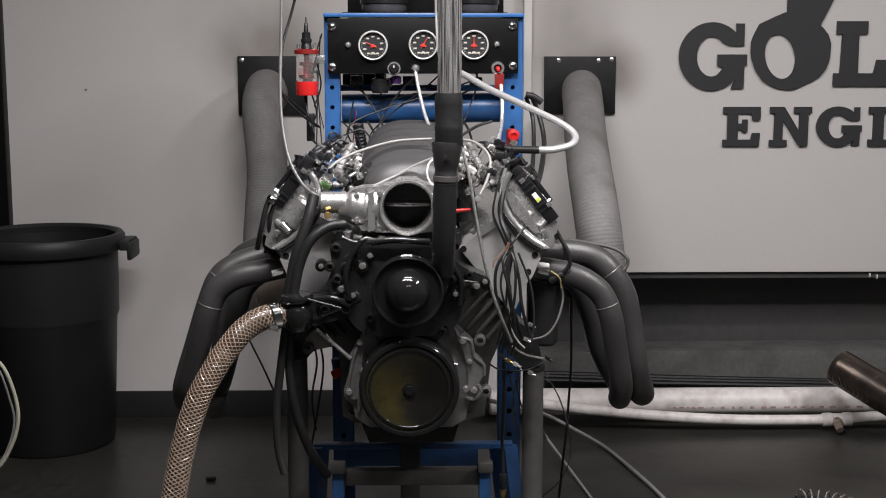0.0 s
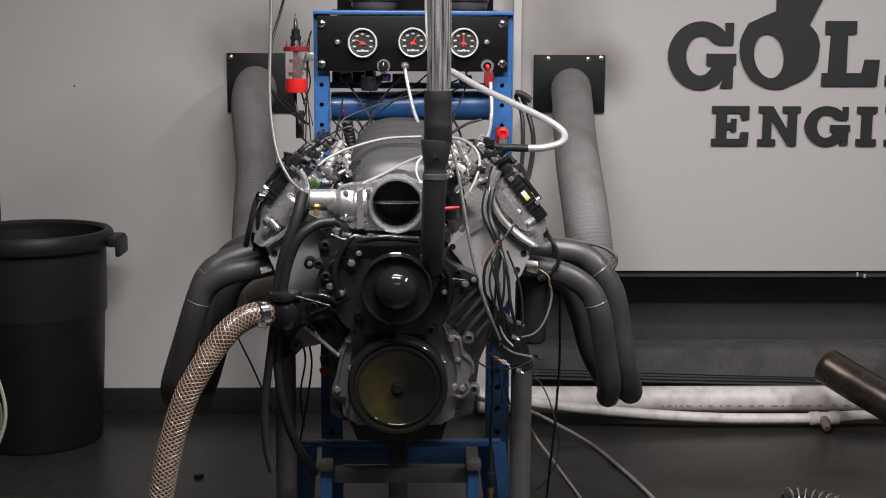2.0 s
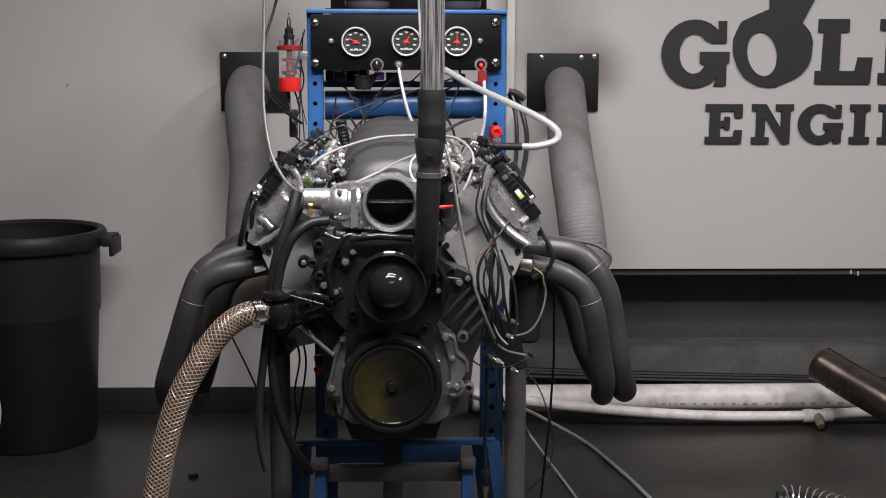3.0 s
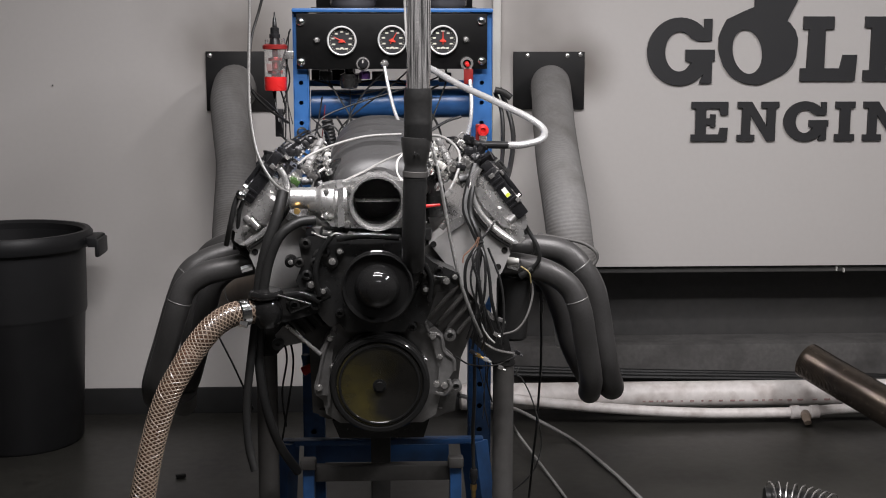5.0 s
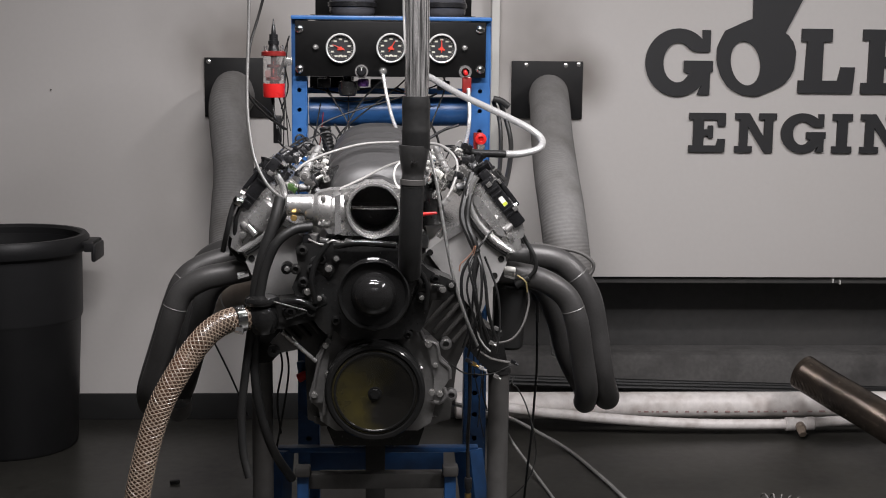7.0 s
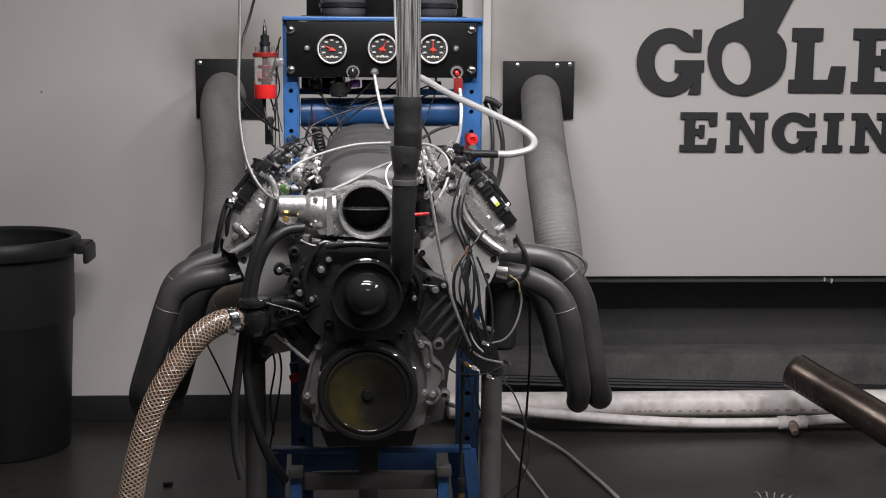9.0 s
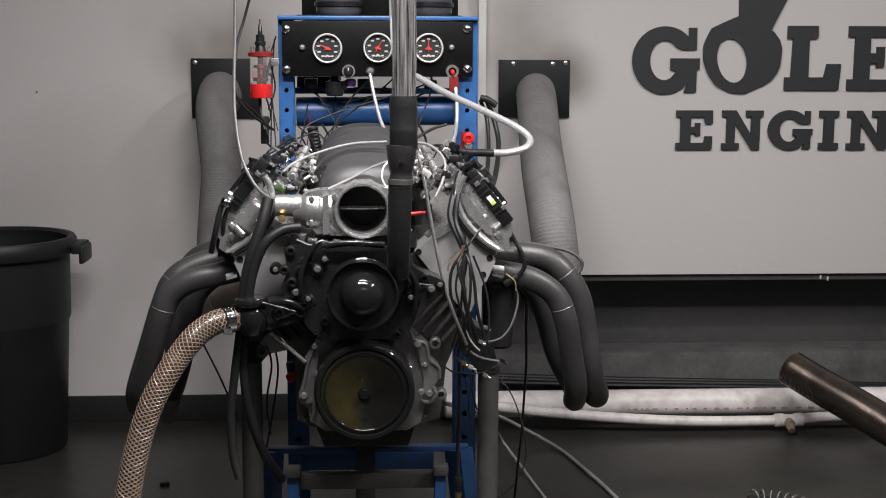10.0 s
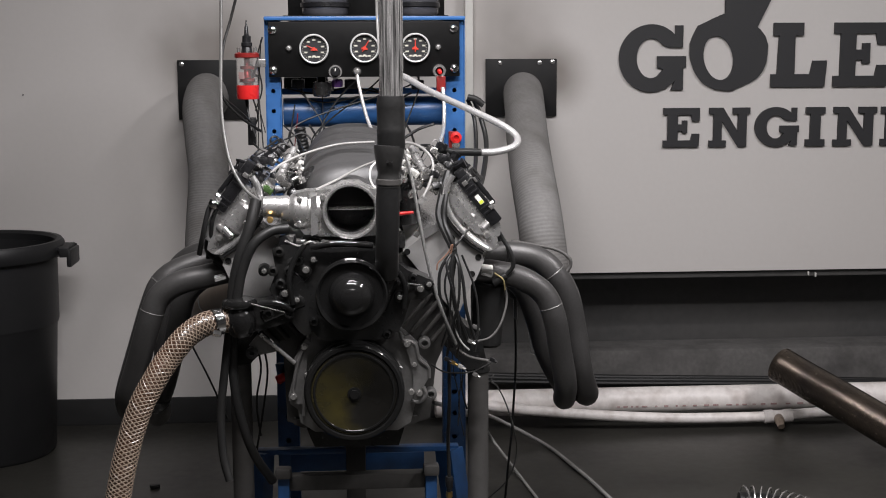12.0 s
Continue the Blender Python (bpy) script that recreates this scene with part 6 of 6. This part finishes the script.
for pts, r in (([(0.0078, 2.44, 1.2134), (-0.0346, 2.46, 1.1713), (-0.0695, 2.44, 1.1226), (-0.0907, 2.4, 1.0762)], 2.6), ([(-0.1709, 2.5, 1.1907), (-0.1007, 2.52, 1.1762), (-0.0137, 2.5, 1.1906), (0.0722, 2.5, 1.1768)], 3), ([(-0.1563, 2.48, 1.2061), (-0.1142, 2.5, 1.1622), (-0.0566, 2.5, 1.1553), (0.0146, 2.5, 1.1699)], 2.2), ([(-0.1503, 2.5, 1.1485), (-0.1554, 2.45, 1.1081), (-0.1597, 2.38, 1.0697), (-0.1699, 2.2, 1.0532)], 2.2), ([(-0.1725, 2.4, 1.0683), (-0.1263, 2.42, 1.0817), (-0.0975, 2.4, 1.0544)], 2.6),
               ([(-0.1139, 2.48, 1.0989), (-0.0921, 2.46, 1.065), (-0.077, 2.42, 1.0461)], 3.2), ([(0.0987, 2.4, 1.0543), (0.1564, 2.44, 1.087), (0.1987, 2.45, 1.101)], 4), ([(0.1431, 2.48, 1.1774), (0.1015, 2.5, 1.162), (0.0433, 2.48, 1.1912)], 3), ([(-0.1765, 2.44, 1.101), (-0.139, 2.4, 1.0683), (-0.1217, 2.3, 1.0454)], 2), ([(-0.2234, 2.2, 1.0492), (-0.1994, 2.25, 1.065), (-0.1757, 2.3, 1.0755), (-0.1548, 2.2, 1.0624)], 3)):
    run("panel_wire", pts, r * 0.0009, BLACK_RUBBER, "black wire behind the gauge panel", "wire", 6)
slab("purple_fitting", lathe(B(), (-0.0416, 2.46, 1.2058), (0, 0, 1), [(0, -0.01175), (0.01175, -0.01175), (0.01371, -0.00587), (0.01371, 0.00392), (0.00979, 0.00783), (0, 0.00783)], 6), PURPLE, "purple anodised hose fitting below the panel", "fitting")
slab("regulator", lathe(B(), (-0.0813, 2.47, 1.1922), (0, 0.1, 1), [(0, -0.02152), (0.01956, -0.02152), (0.02347, -0.00978), (0.02347, 0.01174), (0.01174, 0.0176), (0.01174, 0.02934), (0, 0.02934)], 24), BLACK_SATIN, "small black fuel regulator behind the panel", "regulator")
run("vent_pipe", [(0.3554, 2.12, 0.8484), (0.3986, 2.1, 0.844), (0.4533, 2.08, 0.8345), (0.4814, 2.07, 0.8163), (0.4845, 2.07, 0.7977), (0.4722, 2.07, 0.7792)], 0.00409, GASKET, "thin bent metal pipe above the header", "pipe", 10)
slab("red_light", cyl(B(), (0.0886, 1.9, 0.9423), (0.1223, 1.9, 0.9455), 0.00442, 0.00315, 10, 0.001), RED, "red plastic clip behind the throttle hose", "clip")


# ---- engine wiring: looms, plugs and clips along both banks ----
rng = random.Random(7)
loom = thing("wiring_loom", (-0.0039, 2, 1.0209), "black engine wiring loom with plugs and clips along the coil packs", "wiring loom")
PLUG_MATS = [BLACK_PLASTIC, BLACK_PLASTIC, BLACK_PLASTIC, BLACK_RUBBER, GASKET, BLACK_PLASTIC]


def plug(p, s, turn, mat):
    """A wiring plug: shell, collar, and a latch."""
    m = Matrix.Translation(p) @ turn
    bm = B()
    box(bm, m @ Vector((0, 0, 0)), (s, s * 0.8, s * 0.7), s * 0.1, turn)
    box(bm, m @ Vector((s * 0.62, 0, 0)), (s * 0.3, s * 0.95, s * 0.85), s * 0.06, turn)
    box(bm, m @ Vector((-0.1 * s, -0.1 * s, s * 0.42)), (s * 0.5, s * 0.3, s * 0.16), s * 0.03, turn)
    return part("plug", bm, mat, loom)


for sgn in (1, -1):
    a, b = Vector((0.1764, 2.12, 1.0585)), Vector((0.2492, 1.96, 1.0022))
    for k in range(17):
        t = k / 16
        p = a.lerp(b, t) + Vector((rng.uniform(-0.018, 0.018), rng.uniform(-0.04, 0.05), rng.uniform(-0.012, 0.016)))
        if sgn < 0:
            p.x = 2 * CX - p.x
        plug(p, rng.uniform(0.014, 0.026), pose(0, 0, 0, rng.uniform(-40, 40), sgn * rng.uniform(20, 75), rng.uniform(-50, 50)), rng.choice(PLUG_MATS))
    pts = [a + Vector((-0.02, 0.1, 0)), a + Vector((0, 0, 0.004)), a.lerp(b, 0.5) + Vector((0.012, 0, 0.006)), b + Vector((0.004, 0, 0)), b + Vector((0.0, -0.02, -0.03))]
    if sgn < 0:
        pts = [Vector((2 * CX - p.x, p.y, p.z)) for p in pts]
    part("conduit", ribbed(B(), pts, 0.0075, 0.005, 0.001, 12, 10), BLACK_PLASTIC, loom, "ribbed black conduit")
    for k in range(9):
        p0 = Vector(pts[1 + k % 3]) + Vector((rng.uniform(-0.02, 0.02), rng.uniform(-0.03, 0.03), rng.uniform(-0.01, 0.012)))
        p2 = p0 + Vector((-sgn * rng.uniform(0.02, 0.07), rng.uniform(-0.05, 0.02), -rng.uniform(0.01, 0.045)))
        p1 = p0.lerp(p2, 0.5) + Vector((rng.uniform(-0.015, 0.015), rng.uniform(-0.02, 0.0), rng.uniform(0.0, 0.03)))
        part("loom_wire", hose(B(), [p0, p1, p2], rng.choice((0.0016, 0.0022, 0.003)), 6), rng.choice((BLACK_RUBBER, BLACK_RUBBER, SHEATH, GREY_CABLE)), loom)
for p, m in (((-0.1864, 1.93, 0.9947), GREEN), ((-0.1371, 2.05, 1.051), STEEL), ((-0.1775, 2.1, 1.0601), WHITE), ((-0.2219, 1.98, 1.0379), STEEL), ((0.1757, 2.05, 1.0632), WHITE), ((0.1955, 2.08, 1.0705), STEEL), ((0.154, 1.94, 1.0266), STEEL), ((0.1634, 1.92, 0.9919), STEEL), ((0.2085, 2, 1.0395), STEEL), ((0.2356, 1.95, 1.0196), STEEL), ((-0.1488, 1.93, 1.0053), GASKET), ((0.1227, 1.94, 1.0266), WHITE), ((0.128, 1.94, 1.0045), STEEL)):
    plug(Vector(p), 0.016, pose(0, 0, 0, 20, 30, 25), m)
for p, m in (((0.1379, 1.89, 0.9692), GREY_CABLE), ((0.0805, 1.86, 0.9101), GREY_CABLE), ((0.1271, 1.86, 0.9058), STEEL)):
    plug(Vector(p), 0.015, pose(0, 0, 0, 0, -50, 10), m)
# black plugs crowding the rails' front ends
for spots in (((-0.2228, 1.96, 1.0205), (-0.2097, 1.98, 1.0356), (-0.1952, 2, 1.0473), (-0.1806, 2.02, 1.0543), (-0.203, 1.95, 1.0153), (-0.1858, 1.94, 1.0007), (-0.1724, 1.96, 1.0204), (-0.1614, 1.93, 0.9933), (-0.1481, 1.95, 0.9996), (-0.212, 1.94, 0.9983), (-0.1576, 2.02, 1.0333), (-0.134, 1.95, 0.9827)),
              ((0.1726, 2, 1.0632), (0.188, 2.03, 1.0758), (0.1886, 1.98, 1.0525), (0.1996, 1.96, 1.0396), (0.2146, 2, 1.0509), (0.1795, 1.95, 1.0332), (0.1645, 1.94, 1.022), (0.1707, 1.92, 0.9975), (0.223, 1.98, 1.0354), (0.1525, 1.94, 1.0003))):
    for n, p in enumerate(spots):
        plug(Vector(p), 0.015 + 0.003 * (n % 3), pose(0, 0, 0, 25 - 17 * (n % 4), 40 - 23 * (n % 5), 30 - 19 * (n % 3)), BLACK_PLASTIC if n % 5 else STEEL)
# injector stacks seen between plenum and rails
for k in range(4):
    for sgn in (1, -1):
        q = Vector((-0.119, 1.98, 1.0222))
        x = q.x if sgn < 0 else 2 * CX - q.x
        z = q.z + 0.012 * (k % 2)
        part("injector_plug", lathe(B(), (x + sgn * 0.004 * k, 1.975 + 0.09 * k, z), (sgn * 0.35, -0.3, 1), [(0, -0.02), (0.008, -0.02), (0.008, -0.010), (0.004, -0.008), (0.004, 0.000), (0.008, 0.002), (0.008, 0.007), (0.004, 0.009), (0.004, 0.014), (0.007, 0.015), (0.007, 0.019), (0, 0.02)], 14), STEEL if k % 2 == 0 else WHITE, loom)
# hanging strands, right of the block and behind the panel
for k in range(3):
    p0 = Vector((0.2067, 1.86, 0.8674)) + Vector((rng.uniform(-0.02, 0.02), rng.uniform(0, 0.04), rng.uniform(-0.03, 0.0)))
    p3 = Vector((0.22, 1.89, 0.6378)) + Vector((rng.uniform(-0.04, 0.045), rng.uniform(-0.02, 0.03), rng.uniform(-0.03, 0.03)))
    p1 = p0.lerp(p3, 0.35) + Vector((rng.uniform(-0.03, 0.03), 0, 0))
    p2 = p0.lerp(p3, 0.7) + Vector((rng.uniform(-0.02, 0.03), 0, 0))
    part("loom_wire", hose(B(), [p0, p1, p2, p3], rng.choice((0.0014, 0.002, 0.0026)), 6), BLACK_RUBBER, loom)
for k in range(3):
    p0 = Vector((0.1833, 1.92, 0.6241)) + Vector((rng.uniform(0, 0.07), rng.uniform(0.0, 0.05), rng.uniform(-0.01, 0.02)))
    p3 = p0 + Vector((rng.uniform(-0.02, 0.03), rng.uniform(-0.02, 0.02), -rng.uniform(0.10, 0.24)))
    p1 = p0.lerp(p3, 0.3) + Vector((rng.uniform(-0.008, 0.008), 0, 0))
    p2 = p0.lerp(p3, 0.65) + Vector((rng.uniform(-0.008, 0.008), 0, 0))
    part("loom_wire", hose(B(), [p0, p1, p2, p3], rng.choice((0.0014, 0.002)), 6), BLACK_RUBBER, loom)
back = thing("panel_wiring", (0.0263, 2.5, 1.1905), "tangle of black wires behind the gauge panel", "wiring")
for k in range(6):
    p0 = Vector((rng.uniform(-0.16, 0.19), rng.uniform(2.46, 2.5), 1.232))
    p3 = Vector((rng.uniform(-0.15, -0.07), rng.uniform(2.40, 2.46), rng.uniform(1.0, 1.04))) if k % 3 else Vector((rng.uniform(0.12, 0.2), 2.44, 1.02))
    p1 = p0 + Vector((rng.uniform(-0.04, 0.02), 0.01, -rng.uniform(0.03, 0.05)))
    p2 = p3 + Vector((rng.uniform(-0.02, 0.02), 0.0, rng.uniform(0.05, 0.09)))
    part("wire", hose(B(), [p0, p1, p2, p3], rng.choice((0.0014, 0.002, 0.003)), 6), BLACK_RUBBER, back)
part("cable_boot", ribbed(B(), [(-0.1369, 2.44, 1.0942), (-0.1316, 2.44, 1.0661), (-0.1249, 2.44, 1.0295)], 0.013, 0.009, 0.002, 14, 8), BLACK_RUBBER, back, "ribbed black rubber boot")
part("red_wire", hose(B(), [(-0.1421, 2.47, 1.1292), (-0.1453, 2.47, 1.0939), (-0.1515, 2.47, 1.0443)], 0.0014, 6), RED_DARK, back, "thin dark red wire")
for k in range(5):
    c = Vector((-0.1494, 2.5, 1.1985)) + Vector((0.075 * k + rng.uniform(-0.01, 0.01), 0, rng.uniform(-0.006, 0.006)))
    part("relay", box(B(), c, (0.032, 0.03, 0.024), 0.003), BLACK_PLASTIC if k != 1 else CAST_DULL, back)
side = thing("side_wiring", (-0.2394, 2.44, 1.1227), "loose black wires beside the ignition coil", "wiring")
for k in range(4):
    p0 = Vector((-0.2389, 2.46, 1.2965)) + Vector((rng.uniform(-0.01, 0.012), 0, rng.uniform(-0.08, 0.02)))
    p3 = Vector((-0.2354, 2.42, 1.061)) + Vector((rng.uniform(-0.035, 0.025), rng.uniform(-0.06, 0), rng.uniform(-0.02, 0.03)))
    p1 = p0.lerp(p3, 0.4) + Vector((rng.uniform(-0.035, 0.01), 0, 0))
    part("wire", hose(B(), [p0, p1, p3], rng.choice((0.0012, 0.0018, 0.0022)), 6), BLACK_RUBBER, side)
part("junction", box(B(), (-0.254, 2.44, 1.0872), (0.01962, 0.02943, 0.06867), 0.003), BLACK_PLASTIC, side)

for a, r in (((-0.1186, 1.82, 0.8604), 0.012), ((-0.0876, 1.82, 0.8603), 0.009), ((0.0886, 1.82, 0.7799), 0.012), ((0.1162, 1.82, 0.8195), 0.010), ((0.1494, 1.83, 0.8043), 0.011), ((-0.0883, 1.82, 0.7318), 0.010), ((-0.1811, 1.82, 0.7501), 0.012), ((-0.1226, 1.82, 0.7779), 0.008), ((-0.1911, 1.85, 0.8339), 0.012), ((0.0613, 1.83, 0.6996), 0.010)):
    part("pump_lug", lathe(B(), a, (0, -1, 0), [(r * 1.1, -0.02), (r, 0), (r * 0.9, 0.008), (r * 0.5, 0.010), (r * 0.45, 0.004), (0, 0.004)], 20), BLACK_GLOSS, wp)
for a in ((0.1492, 1.818, 0.8056), (0.0884, 1.81, 0.7811), (-0.0871, 1.81, 0.8617), (0.0712, 1.85, 0.7442), (-0.122, 1.81, 0.7791), (0.1193, 1.85, 0.6291), (-0.1076, 1.85, 0.6112), (-0.1896, 1.84, 0.8352)):
    part("bolt", bolt(B(), a, (0, -1, 0), 0.0042, 0.008), STEEL, engine, "zinc flange bolt")
for pts, r in (([(-0.1043, 1.81, 0.8928), (-0.1269, 1.805, 0.8587), (-0.1367, 1.8, 0.819), (-0.1298, 1.805, 0.7706)], 0.006), ([(0.0518, 1.81, 0.8756), (0.0806, 1.805, 0.8413), (0.0989, 1.805, 0.8059), (0.0959, 1.81, 0.7575)], 0.006), ([(-0.0925, 1.81, 0.8875), (-0.035, 1.805, 0.8951), (0.0346, 1.81, 0.8895)], 0.007), ([(-0.1986, 1.815, 0.7694), (-0.1626, 1.81, 0.7727), (-0.1284, 1.81, 0.7577)], 0.007)):
    part("pump_web", hose(B(), pts, r, 10), BLACK_GLOSS, wp)

drop = thing("drain_line", (0.1993, 1.95, 0.6146), "thin black hose ending in a brass nozzle beside the stand leg", "hose")
part("hose", hose(B(), [(0.1993, 1.95, 0.6146), (0.1999, 1.95, 0.5229), (0.1968, 1.95, 0.433), (0.1986, 1.95, 0.3486)], 0.0042, 10), BLACK_RUBBER, drop)
part("ferrule", lathe(B(), (0.1986, 1.95, 0.3486), (0, 0, -1), [(0, 0), (0.0075, 0), (0.009, 0.004), (0.009, 0.022), (0.006, 0.026), (0.006, 0.034), (0, 0.034)], 14), BLACK_PLASTIC, drop)
part("nozzle", lathe(B(), (0.1988, 1.95, 0.3134), (0, 0, -1), [(0, 0), (0.0075, 0), (0.0075, 0.012), (0.0055, 0.014), (0.005, 0.03), (0, 0.031)], 6), BRASS, drop, "brass nozzle")
slab("plug_cap", cyl(B(), (-0.185, 2.1, 0.5365), (-0.1646, 2.1, 0.5478), 0.01123, 0.01021, 16, 0.002), RED, "red cap on a blue plug beside the block", "cap")
slab("blue_plug", cyl(B(), (-0.1757, 2.12, 0.5427), (-0.1778, 2.12, 0.5723), 0.01019, 0.01222, 16, 0.002), BLUE, "blue plug beside the block", "plug")
# more small hardware along the top edges
for sgn in (1, -1):
    for k in range(14):
        p = Vector((0.1428, 1.96, 1.0243)) + Vector((rng.uniform(-0.02, 0.055), rng.uniform(-0.01, 0.25), rng.uniform(-0.045, 0.03)))
        if sgn < 0:
            p.x = 2 * CX - p.x
        d = Vector((rng.uniform(-1, 1), rng.uniform(-0.6, 0.6), rng.uniform(-1, 1))).normalized()
        kind = k % 3
        if kind == 0:
            part("clip", box(B(), p, (0.014, 0.010, 0.004), 0.001, pose(0, 0, 0, rng.uniform(-40, 40), rng.uniform(-60, 60), 0)), STEEL, loom)
        elif kind == 1:
            part("ferrule", cyl(B(), p, p + d * 0.022, 0.0042, None, 10, 0.001), rng.choice((STEEL, BLACK_PLASTIC)), loom)
        else:
            part("loom_wire", hose(B(), [p, p + d * 0.03 + Vector((0, -0.01, 0.01)), p + d * 0.055 + Vector((0, 0, -0.025))], 0.0018, 6), rng.choice((BLACK_RUBBER, GREY_CABLE, BLACK_RUBBER)), loom)

# clips and a bracket below the throttle body
for p, s in (((-0.1378, 1.84, 0.9046), 0.016), ((-0.1146, 1.835, 0.8952), 0.013), ((-0.0878, 1.84, 0.8896), 0.012), ((-0.0655, 1.84, 0.8939), 0.010)):
    plug(Vector(p), s, pose(0, 0, 0, 15, 12, -20), CAST_DULL)
part("loom_wire", hose(B(), [(-0.1447, 1.83, 0.8986), (-0.1162, 1.825, 0.888), (-0.0928, 1.825, 0.8966), (-0.068, 1.83, 0.8868), (-0.0464, 1.84, 0.8949)], 0.00255, 8), STEEL, loom)
for q in ((-0.1525, 1.1369), (-0.0484, 1.1348), (-0.1999, 1.0646)):
    part("small_screw", lathe(B(), (q[0], 2.535, q[1]), (0, -1, 0), [(0.00486, 0), (0.00437, 0.00292), (0, 0.00486)], 14), CHROME, stand)
part("eye_bolt", lathe(B(), (-0.1999, 2.44, 1.0615), (0.2, -1, 0.3), [(0.00883, 0), (0.01324, 0.00196), (0.01324, 0.00785), (0.00883, 0.00981), (0.00883, 0)], 20), ANODISED, stand)
part("weld_bead", lathe(B(), (-0.403, 2.89, 0.5778), Vector((-0.3568, 2.78, 0.616)) - Vector((-0.4162, 2.92, 0.5673)), [(0.05288, -0.00283), (0.05619, 0), (0.05288, 0.00283)], 28), CAST_DULL, engine)

run("cable", [(0.053, 2.2, 1.4163), (0.0553, 2.2, 1.3402), (0.0596, 2.12, 1.2635), (0.0666, 2.02, 1.191), (0.0745, 1.95, 1.11)], 0.00281, GREY_CABLE, "thin grey cable hanging behind the coolant hose", "cable")
